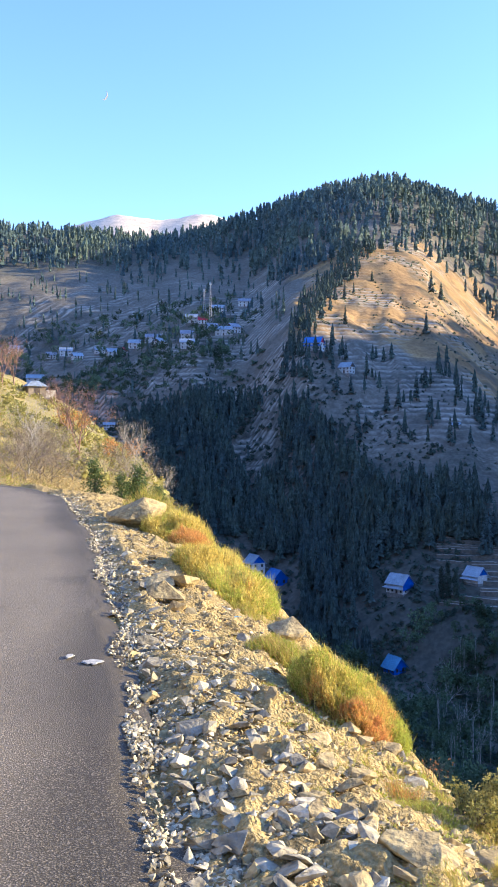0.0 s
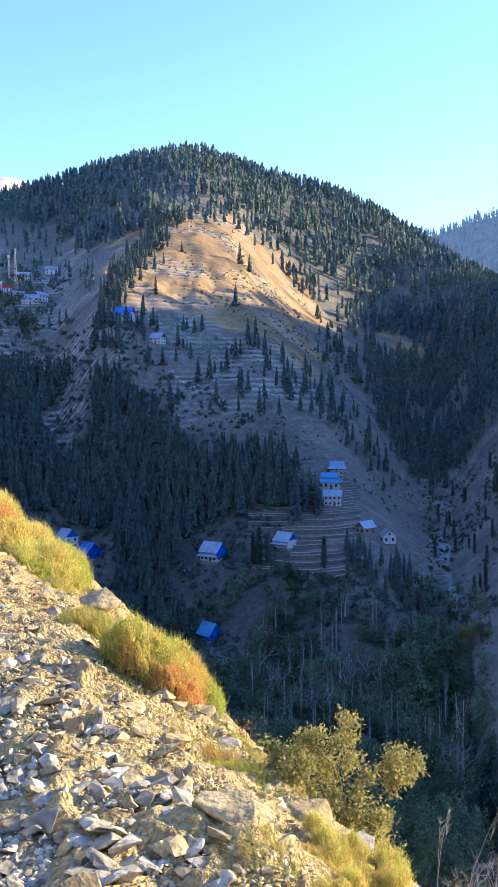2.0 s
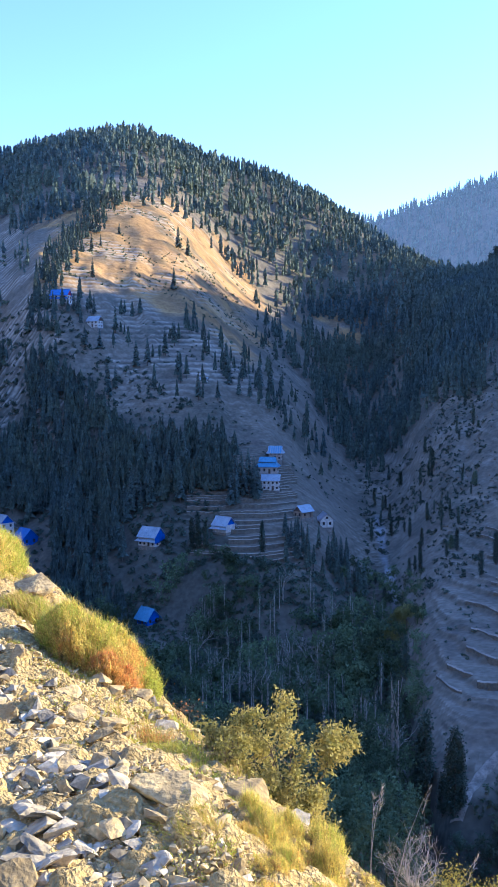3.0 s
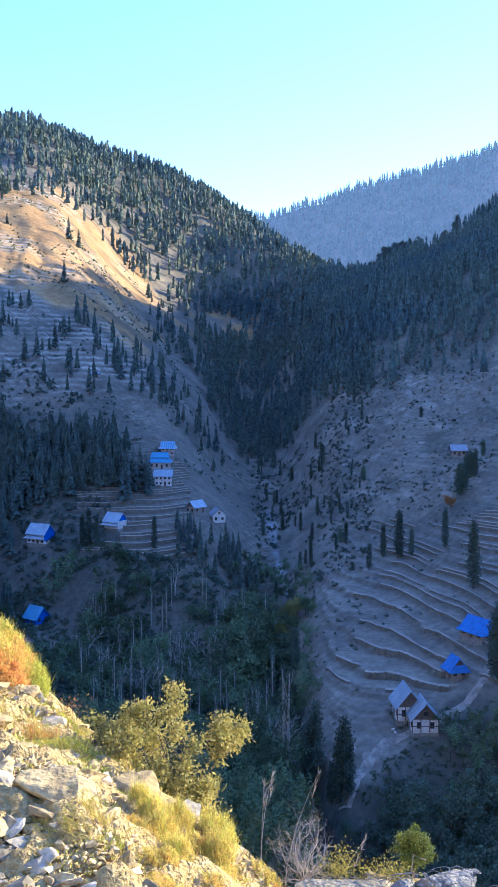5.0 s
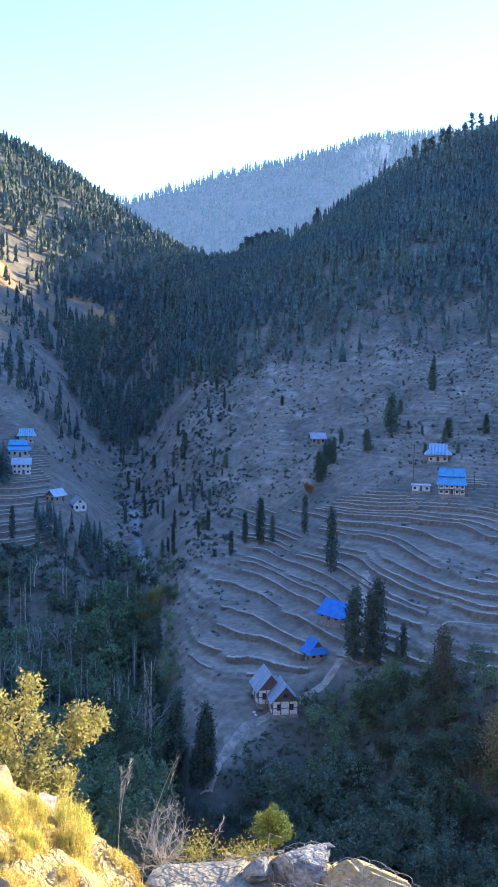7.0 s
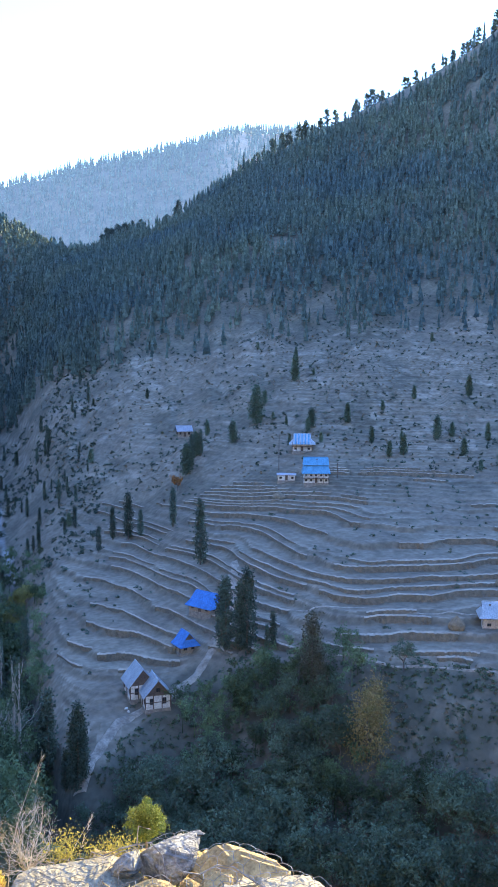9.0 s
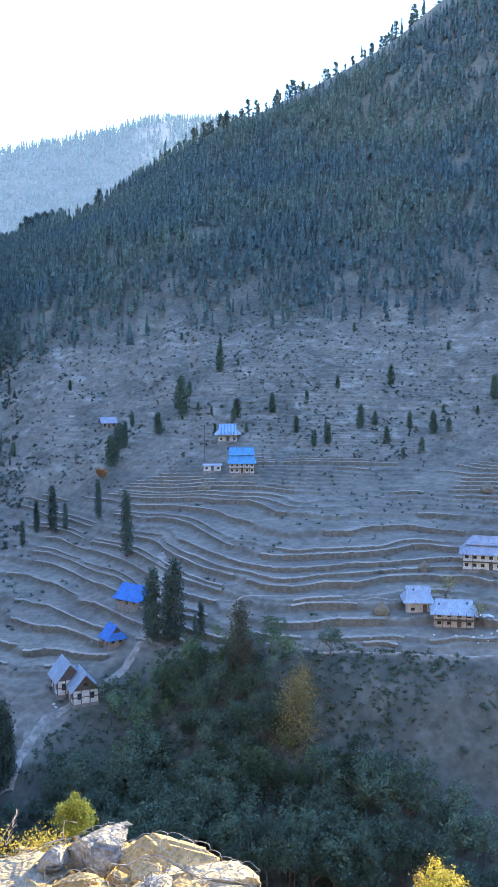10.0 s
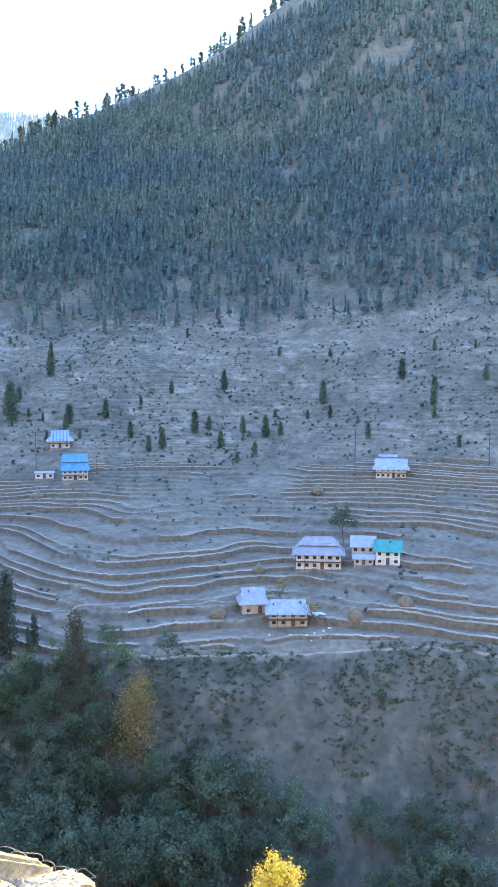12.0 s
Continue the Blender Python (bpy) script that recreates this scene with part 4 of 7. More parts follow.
def blades(rng, roots, tips, width):
    """Bent tapering blades from roots to tips: vertices and triangles."""
    n = len(roots)
    d = tips - roots
    side = np.cross(d, rng.normal(0, 1, (n, 3)))
    side /= np.linalg.norm(side, axis=1)[:, None] + 1e-9
    w = width * rng.uniform(0.6, 1.3, n)[:, None]
    mid = roots + d * 0.55 + rng.normal(0, 0.05, (n, 3)) * np.linalg.norm(d, axis=1)[:, None]
    v = np.stack([roots - side * w, roots + side * w, mid - side * w * 0.8, mid + side * w * 0.8, tips], 1)
    f = np.array([(0, 1, 2), (1, 3, 2), (2, 3, 4)])[None] + (np.arange(n) * 5)[:, None, None]
    return v.reshape(-1, 3), f.reshape(-1, 3)


def grass_bush(name, label, x, y, rx, ry, h, count, mats, shares, seed, blade=0.1, width=0.0022, redder=None, up=0.8, z=None):
    """A dome of fine upright grass or heath; mats take their shares of the blades."""
    rng = np.random.RandomState(seed)
    groups = max(8, count // 16)
    a = np.repeat(rng.uniform(0, 2 * np.pi, groups), 16)
    q = np.repeat(np.sqrt(rng.rand(groups)), 16)
    count = groups * 16
    lump = 1 + 0.22 * np.sin(3 * a + seed) + 0.12 * np.sin(7 * a + 2 * seed)
    px, py = q * np.cos(a) * lump, q * np.sin(a) * lump
    cx, cy = x + rx * px, y + ry * py
    sprig = np.repeat(rng.uniform(0.7, 1.12, groups), 16)
    X, Y = cx + rng.normal(0, blade * 0.28, count), cy + rng.normal(0, blade * 0.28, count)
    G = near_height(cx, cy) if z is None else np.full(count, z)
    top = h * np.sqrt(np.clip(1 - 0.85 * q ** 2, 0.05, 1)) * (0.85 + 0.25 * fbm(cx * 9, cy * 9, 2)) * sprig
    level = rng.uniform(0.35, 1.0, count)
    tips = np.stack([X, Y, G + top * (1 - (1 - level) * 0.45)], -1)
    out = np.stack([px * rx, py * ry, np.full(count, up * h)], -1)
    out /= np.linalg.norm(out, axis=1)[:, None]
    ln = np.minimum(blade * rng.uniform(0.5, 1.2, count), top * 1.2 + 0.02)[:, None]
    roots = tips - (out * 0.6 + np.array((0, 0, .5)) + rng.normal(0, 0.3, (count, 3))) * ln
    v, f = blades(rng, roots, tips, width)
    share = np.cumsum(shares)
    u = rng.rand(count) * 0.6 + 0.4 * (0.5 + 0.5 * fbm(X * 7, Y * 7, 2))
    if redder is not None:
        u = u + redder * (px - py * 0.3)
    idx = np.clip(np.searchsorted(share, np.clip(u, 0, 0.999)), 0, len(mats) - 1)
    me = bulk_mesh(name, v, f, mats, np.repeat(idx, 3))
    ob = new(name, me)
    return tagged(ob, label, "grass")


GRASSES = [GRASS_GREEN, GRASS_GOLD, GRASS_RED]


def heath(name, label, x, y, rx, ry, h, sprigs, seed, shares, leaf=0.0065, sprig=0.09, per=16, red=(0.0, 0.0)):
    """A dome of upright, finely leaved sprigs; red: which way the rusty ones gather."""
    rng = np.random.RandomState(seed)
    root = new(name)
    tagged(root, label, "bush")
    a, q = rng.uniform(0, 6.283, sprigs), np.sqrt(rng.rand(sprigs))
    px, py = q * np.cos(a), q * np.sin(a)
    X, Y = x + px * rx, y + py * ry
    lump = 0.82 + 0.28 * fbm(X * 6 / rx * .3, Y * 6 / ry * .3, 3)
    top = h * np.sqrt(np.clip(1.02 - q ** 2, 0, 1)) * lump * np.where(rng.rand(sprigs) < 0.35, rng.uniform(.45, .9, sprigs), 1) + 0.02
    tips = np.stack([X, Y, near_height(X, Y) + top], -1)
    d = np.stack([px * .55 + rng.normal(0, .22, sprigs), py * .55 + rng.normal(0, .22, sprigs), np.ones(sprigs)], -1)
    d /= np.linalg.norm(d, axis=1)[:, None]
    u = rng.rand(sprigs) * .55 + .45 * np.clip(.5 + .8 * fbm(X * 4 / rx * .3 + 7, Y * 4 / ry * .3, 2), 0, 1) + red[0] * px + red[1] * py
    kind = np.clip(np.searchsorted(np.cumsum(shares), np.clip(u, 0, .999)), 0, 2)
    k = np.repeat(np.arange(sprigs), per)
    s = rng.rand(len(k)) ** 1.4 * sprig * rng.uniform(.6, 1.3, sprigs)[k]
    at = tips[k] - d[k] * s[:, None] + rng.normal(0, leaf * .9, (len(k), 3))
    v, f = blades(rng, at, at + (d[k] * .6 + rng.normal(0, .5, (len(k), 3))) * leaf * 2.2, leaf * .42)
    ob = new("leaves", bulk_mesh("leaves", v, f, [HEATH_GREEN, HEATH_GOLD, HEATH_RUST], np.repeat(kind[k], 3)))
    ob.parent = root
    # fine upright stems that stand out of the leaves
    k = np.repeat(np.arange(sprigs), 2)
    at = tips[k] + rng.normal(0, leaf * 1.6, (len(k), 3))
    way = d[k] + rng.normal(0, .16, (len(k), 3)) + (0, 0, .35)
    v, f = blades(rng, at - way * sprig * .7, at + way * sprig * rng.uniform(.1, .55, (len(k), 1)), leaf * .2)
    ob = new("stem_tuft", bulk_mesh("stem_tuft", v, f, [HEATH_GREEN, HEATH_GOLD, HEATH_RUST], np.repeat(kind[k], 3)))
    ob.parent = root
    few = rng.rand(sprigs) < .3
    base = np.stack([x + px * rx * .45, y + py * ry * .45, near_height(x + px * rx * .45, y + py * ry * .45) - .02], -1)[few]
    v, f = blades(rng, base, tips[few], leaf * .35)
    ob = new("woody_base", bulk_mesh("woody_base", v, f, BARK))
    ob.parent = root


heath("heath_bush", "dense yellow-green heath bush with rusty tips", 0.60, 5.5, 0.36, 0.40, 0.36, 3000, 1, (0.5, 0.38, 0.12), red=(.1, -.16))
heath("heath_bush", "low rusty heath bush on the verge edge", 0.66, 5.14, 0.16, 0.14, 0.16, 600, 2, (0.2, 0.35, 0.45))
heath("heath_bush", "small green heath bush at the rim", 0.86, 5.32, 0.12, 0.14, 0.22, 500, 14, (0.85, 0.1, 0.05))
grass_bush("grass_clump", "yellow-green grass clump on the verge edge", 0.25, 6.5, 0.24, 0.3, 0.2, 3500, GRASSES, (0.5, 0.5, 0.0), 3, 0.1, 0.0022)
heath("heath_bush", "sunlit yellow-green heath above the drop", -0.1, 9.5, 0.42, 0.8, 0.32, 1900, 4, (0.6, 0.38, 0.02), 0.012, 0.14, 14)
heath("heath_bush", "golden heath above the drop", -0.5, 11.0, 0.45, 0.9, 0.34, 1900, 5, (0.35, 0.6, 0.05), 0.013, 0.15, 14)
heath("heath_bush", "rusty red heath above the drop", -0.85, 13.2, 0.35, 0.5, 0.38, 900, 6, (0.05, 0.15, 0.8), 0.015, 0.15, 14)
heath("heath_bush", "golden heath beside the boulder", -1.2, 14.8, 0.6, 0.8, 0.4, 1400, 7, (0.4, 0.6, 0.0), 0.017, 0.18, 14)
herbs = random.Random(77)
for hk in range(9):
    # upright tufts of different heights at the shrub's foot
    hx, hy, hs = 1.05 + herbs.uniform(-.14, .14), 2.98 + herbs.uniform(-.17, .17), herbs.uniform(.05, .085)
    heath("herb", "fine-leaved yellow-green herb at the shrub's foot", hx, hy, hs, hs, herbs.uniform(.05, .11), 260, 80 + hk, (0.3, 0.62, 0.08), 0.0032, 0.06, 12)
for hk in range(20):
    # low dry patches with bare earth between them
    hx, hy, hs = 1.16 + herbs.uniform(-.33, .27), 2.73 + herbs.uniform(-.2, .22), herbs.uniform(.03, .075)
    heath("herb", "short dry golden herb on the verge rim", hx, hy, hs, hs, herbs.uniform(.02, .06), 160, 110 + hk, (0.15, 0.6, 0.25), 0.0028, 0.025, 12)
grass_bush("grass_clump", "short yellow-green grass between the stones", 0.7, 2.85, 0.26, 0.18, 0.07, 1500, GRASSES, (0.5, 0.5, 0.0), 10, 0.05, 0.0012)
grass_bush("grass_clump", "low green grass between the stones", 0.82, 3.98, 0.16, 0.14, 0.1, 900, GRASSES, (0.7, 0.25, 0.05), 12, 0.06, 0.0014)
grass_bush("heath_bush", "low rusty heath between the stones", 0.72, 4.25, 0.1, 0.1, 0.1, 500, GRASSES, (0.15, 0.25, 0.6), 13, 0.06, 0.0014)
for gk, (gx, gy, gs) in enumerate(((-.35, 12.3, .5), (-.05, 8.6, .3), (-.9, 16.5, .8), (-1.6, 18.5, .9), (-2.4, 20.5, 1.0), (.55, 4.6, .1), (.3, 3.8, .09), (.5, 5.6, .13), (.95, 4.4, .14), (.2, 7.4, .2), (.1, 5.2, .08))):
    grass_bush("grass_clump", "small sunlit grass tuft on the stony verge", gx, gy, gs * 0.5, gs * 0.5, gs * 0.55, int(350 + 700 * min(gs, 1)), GRASSES, (0.5, 0.45, 0.05), 30 + gk, 0.08 + 0.1 * gs, 0.0014 + 0.003 * gs)


def grass_carpet():
    """Thin short grass over the outer verge."""
    rng = np.random.RandomState(50)
    n = 26000
    y = 2.4 + 16 * rng.rand(n) ** 1.8
    x = np.interp(y, ROAD_Y, ROAD_X) + 0.7 + 1.25 * np.sqrt(rng.rand(n))
    ok = fbm(x * 2.1, y * 2.1, 3) > 0.04
    x, y = x[ok], y[ok]
    roots = np.stack([x, y, near_height(x, y) - 0.005], -1)
    tips = roots + np.stack([rng.normal(0, 0.012, len(x)), rng.normal(0, 0.012, len(x)), rng.uniform(0.02, 0.06, len(x))], -1) * (1 + y[:, None] * 0.05)
    v, f = blades(rng, roots, tips, 0.0014)
    idx = np.repeat((rng.rand(len(x)) < 0.5).astype(int), 3)
    tagged(new("grass", bulk_mesh("grass", v, f, [GRASS_GREEN, GRASS_GOLD], idx)), "short sparse grass on the stony verge", "grass", kind="stuff")


grass_carpet()


def weed_carpet():
    """Tiny leafy weeds in patches over the nearest verge."""
    rng = np.random.RandomState(52)
    n = 34000
    y = 2.2 + 3.2 * rng.rand(n) ** 1.3
    x = np.interp(y, ROAD_Y, ROAD_X) + 0.55 + 1.15 * np.sqrt(rng.rand(n))
    ok = fbm(x * 3.3 + 4, y * 3.3, 3) > 0.0
    x, y = x[ok], y[ok]
    roots = np.stack([x, y, near_height(x, y) + rng.uniform(-0.002, 0.012, len(x))], -1)
    tips = roots + np.stack([rng.normal(0, 0.007, len(x)), rng.normal(0, 0.007, len(x)), rng.uniform(0.002, 0.018, len(x))], -1)
    v, f = blades(rng, roots, tips, 0.0022)
    idx = np.repeat(np.clip((rng.rand(len(x)) + 0.8 * fbm(x * 5, y * 5, 2)) * 2, 0, 2).astype(int), 3)
    tagged(new("weeds", bulk_mesh("weeds", v, f, [GRASS_GREEN, GRASS_GREEN, GRASS_GOLD], idx)), "low green weeds in patches between the stones", "weeds", kind="stuff")


weed_carpet()


def branching(rng, bm, start, heading, length, radius, depth, spread, tips, sides=4, bend=0.25, fork=(2, 3)):
    """Forking limbs; collects the twig ends."""
    pts, p, d = [start], Vector(start), Vector(heading).normalized()
    for _ in range(3):
        d = (d + Vector((rng.gauss(0, bend), rng.gauss(0, bend), rng.gauss(0.04, bend)))).normalized()
        p = p + d * length / 3
        pts.append(p.copy())
    tube(bm, pts, [radius, radius * .85, radius * .7, radius * .55], sides)
    tips.append(p.copy())
    if depth:
        for _ in range(rng.randint(*fork)):
            q = pts[rng.choice((1, 2, 3, 3))]
            branching(rng, bm, q, d + Vector((rng.gauss(0, spread), rng.gauss(0, spread), rng.gauss(0.1, spread))), length * rng.uniform(.55, .85), radius * .6, depth - 1, spread, tips, max(3, sides - 1), bend, fork)


def leaf_cloud(rng, centres, radius, count, size, stretch=(1, 1, 1)):
    """Folded leaves scattered about the centres: vertices and triangles."""
    c = np.array([tuple(p) for p in centres])
    at = c[rng.randint(0, len(c), count)] + rng.normal(0, 1, (count, 3)) * radius * np.array(stretch)
    a = rng.normal(0, 1, (count, 3))
    a /= np.linalg.norm(a, axis=1)[:, None]
    b = np.cross(a, rng.normal(0, 1, (count, 3)))
    b /= np.linalg.norm(b, axis=1)[:, None]
    n = np.cross(a, b)
    s = size * rng.uniform(0.6, 1.3, count)[:, None]
    v = np.stack([at - a * s, at + b * s * 0.45 + n * s * 0.15, at + a * s, at - b * s * 0.45 + n * s * 0.15], 1)
    f = np.array([(0, 1, 2), (0, 2, 3)])[None] + (np.arange(count) * 4)[:, None, None]
    return v.reshape(-1, 3), f.reshape(-1, 3)


def shrub(name, label, base, height, spread, leaves, size, leaf_mat, seed, depth=3, stems=5, bark=BARK, radius=0.008, cloud=0.03, lean=(0, 0), category="shrub", ends=False):
    rng = random.Random(seed)
    root = new(name)
    root.location = base
    tagged(root, label, category)
    tips = []
    bm = bmesh.new()
    for k in range(stems):
        a = 2 * math.pi * k / stems + rng.uniform(-.4, .4)
        h = Vector((math.cos(a) * spread + lean[0], math.sin(a) * spread + lean[1], 1))
        branching(rng, bm, (0, 0, -0.03), h, height * rng.uniform(.4, .6), radius, depth, 0.5, tips)
    part("stem", bm, bark, root)
    if ends:
        # leaves sit in tufts on the outer twigs
        mid = sum((Vector(p) for p in tips), Vector()) / len(tips)
        far = sorted(tips, key=lambda p: -(p - mid).length)
        tips = far[:int(len(far) * .55)]
    if leaves:
        v, f = leaf_cloud(np.random.RandomState(seed), tips, cloud, leaves, size)
        ob = new("leaves", bulk_mesh("leaves", v, f, leaf_mat))
        ob.parent = root
    return root


def slender_tree(name, label, bearing, distance, z, crown, leaves, mat, seed):
    """A leafy crown at height z on a thin trunk that stands on the slope below."""
    x, y = distance * math.sin(radians(bearing)), distance * math.cos(radians(bearing))
    root = shrub(name, label, Vector((x, y, z - crown * 0.9)), crown * 1.5, 0.5, 0, 0, None, seed, 2, 6, BARK, crown * 0.03)
    rng = np.random.RandomState(seed)
    d = rng.normal(0, 1, (60, 3))
    d = d / np.linalg.norm(d, axis=1)[:, None] * rng.uniform(.35, .95, (60, 1)) * (crown, crown, crown * 1.2) + (0, 0, crown * .6)
    v, f = leaf_cloud(rng, d, crown * 0.13, leaves * 2, crown * 0.06)
    ob = new("leaves", bulk_mesh("leaves", v, f, mat))
    ob.parent = root
    bm = bmesh.new()
    foot = height(x, y) - (z - crown * 0.9) - 0.3
    tube(bm, [(0, 0, 0.1), (crown * .1, 0, foot * .5), (0, 0, foot)], [crown * .07, crown * .09, crown * .13], 6)
    part("trunk", bm, BARK, root)
    # the wider foliage lower down the trunk
    low = np.linspace(-crown * 2.2, foot * .75, 46)
    wide = [((crown * .6 + .16 * -z) * math.cos(k * 2.4) * (.4 + .6 * (k % 3) / 2), (crown * .6 + .16 * -z) * math.sin(k * 2.4) * (.4 + .6 * (k % 3) / 2), z) for k, z in enumerate(low)]
    v, f = leaf_cloud(rng, wide, .13, 3200, .05)
    ob = new("lower_foliage", bulk_mesh("lower_foliage", v, f, mat))
    ob.parent = root
    return root


def near_spot(x, y, dz=0.0):
    return Vector((x, y, ground_near(x, y) + dz))


shrub("shrub", "sunlit shrub with tan-green leaves on the edge", near_spot(1.36, 3.95, -.03), 0.50, 0.07, 6500, 0.0115, SHRUB_LEAF, 3, 3, 3, cloud=0.026, lean=(0.06, 0), ends=True)
shrub("shrub", "dense low shrub with tan-green leaves on the edge", near_spot(1.31, 3.96, -.03), 0.19, 0.36, 7500, 0.0105, SHRUB_LEAF, 4, 3, 6, cloud=0.036, lean=(0.05, 0))
shrub("shrub", "low brownish leafy shrub on the edge", near_spot(1.06, 4.12), 0.17, 0.6, 2600, 0.011, SHRUB_LEAF, 5, 3, 5, cloud=0.02, ends=True)
shrub("shrub", "rusty leafy shrub beside the stones", near_spot(1.22, 4.35), 0.24, 0.6, 1800, 0.012, SHRUB_LEAF, 6, 3, 4, cloud=0.02, ends=True)
shrub("dry_shrub", "bare pale twiggy shrub on the slope edge", Vector((1.5, 2.98, -0.42)), 0.185, 1.1, 0, 0, None, 8, 4, 18, PALE_BARK, 0.0024)
shrub("dry_shrub", "small dark bare twig on the verge edge", near_spot(1.05, 5.0), 0.2, 0.5, 60, 0.008, AUTUMN, 9, 2, 4, BARK, 0.003)
shrub("shrub", "low yellow-leaved creeper behind the gabion", Vector((1.72, 2.72, -0.36)), 0.1, 1.2, 900, 0.0055, YELLOW_LEAF, 10, 3, 6, BARK, 0.002, 0.02)
shrub("shrub", "low yellow-leaved creeper behind the gabion", Vector((1.6, 2.85, -0.38)), 0.1, 1.2, 900, 0.0055, YELLOW_LEAF, 14, 3, 6, BARK, 0.002, 0.02)


def dry_stalk(x, y, h, seed, lean):
    rng = random.Random(seed)
    root = new("dry_grass_stalk")
    root.location = near_spot(x, y)
    tagged(root, "tall dry straw-coloured grass stalk on the slope edge", "grass", "dry stalks")
    bm = bmesh.new()
    pts = [(lean * t * t, 0.02 * t, h * t) for t in (0, 0.3, 0.6, 0.85, 1.0)]
    tube(bm, pts, [.0016, .0014, .0012, .0009, .0006], 4)
    part("stem", bm, PALE_BARK, root)
    roots = np.array([np.array(pts[-1]) * (0.72 + 0.28 * rng.random()) for _ in range(26)])
    tips = roots + np.array([(rng.gauss(0.012, .012), rng.gauss(0, .012), rng.uniform(.01, .035)) for _ in range(26)])
    v, f = blades(np.random.RandomState(seed), roots, tips, 0.0012)
    ob = new("seed_head", bulk_mesh("seed_head", v, f, PALE_BARK))
    ob.parent = root


for sk, (sx, sy, sh, sl) in enumerate(((1.42, 3.2, .42, .06), (1.5, 3.15, .5, .16), (1.38, 3.1, .36, .02), (1.62, 3.05, .4, .2))):
    dry_stalk(sx, sy, sh, 60 + sk, sl)


# ---- gabion: boulders in a wire basket on the verge rim ----
from mathutils.bvhtree import BVHTree

BOULDERS = [  # x, y, height of the middle, width, depth, height, turn, material
    (1.475, 2.575, -.32, .46, .34, .24, -28, 0), (1.80, 2.50, -.29, .27, .22, .20, -35, 1), (1.90, 2.26, -.29, .38, .24, .22, -50, 2), (1.95, 2.06, -.31, .28, .21, .19, -55, 0), (2.03, 1.82, -.37, .27, .22, .2, 20, 0),
    (1.36, 2.47, -.35, .18, .15, .14, 0, 2), (1.64, 2.52, -.27, .13, .11, .14, 20, 1), (2.05, 2.3, -.42, .2, .16, .16, 0, 1)]
for bk in range(30):
    # smaller stones packed in rows in front of the large ones
    ba, bd = radians(27 + 16.5 * ((bk % 10) + 0.5 * (bk // 10)) / 10), (2.68, 2.52, 2.36)[bk // 10]
    br = random.Random(500 + bk)
    BOULDERS.append((0.116 + bd * math.sin(ba) + br.uniform(-.02, .02), 0.133 + bd * math.cos(ba) + br.uniform(-.02, .02), (-.28, -.25, -.28)[bk // 10] + br.uniform(-.03, .02), br.uniform(.10, .17), br.uniform(.09, .13), br.uniform(.10, .15), br.uniform(0, 180), br.choice((2, 2, 0, 1, 2))))


def boulder_mesh(seed, mat):
    """A blocky, chipped boulder one unit across."""
    rng = random.Random(seed)
    bm = bmesh.new()
    for _ in range(15):
        v = Vector((rng.gauss(0, 1), rng.gauss(0, 1), rng.gauss(0, .8))).normalized() * rng.uniform(.46, .56)
        bm.verts.new((v.x, v.y, max(-.4, min(.34 + .05 * v.x, v.z))))
    hull = bmesh.ops.convex_hull(bm, input=bm.verts)
    bmesh.ops.delete(bm, geom=[v for v in hull["geom_interior"] if isinstance(v, bmesh.types.BMVert)], context="VERTS")
    bmesh.ops.bevel(bm, geom=list(bm.edges), offset=0.05, segments=2, affect="EDGES")
    bmesh.ops.triangulate(bm, faces=bm.faces)
    for least in (0.16, 0.1):
        bmesh.ops.subdivide_edges(bm, edges=[e for e in bm.edges if e.calc_length() > least], cuts=1, use_grid_fill=True)
        bmesh.ops.triangulate(bm, faces=bm.faces)
    for v in bm.verts:
        c = v.co * 3 + Vector((seed, 0, 0))
        v.co *= 1 + 0.05 * noise.noise(c) + 0.04 * noise.noise(c * 3) + 0.025 * noise.noise(c * 9)
    me = bpy.data.meshes.new("boulder")
    bm.to_mesh(me)
    bm.free()
    me.materials.append(mat)
    return me


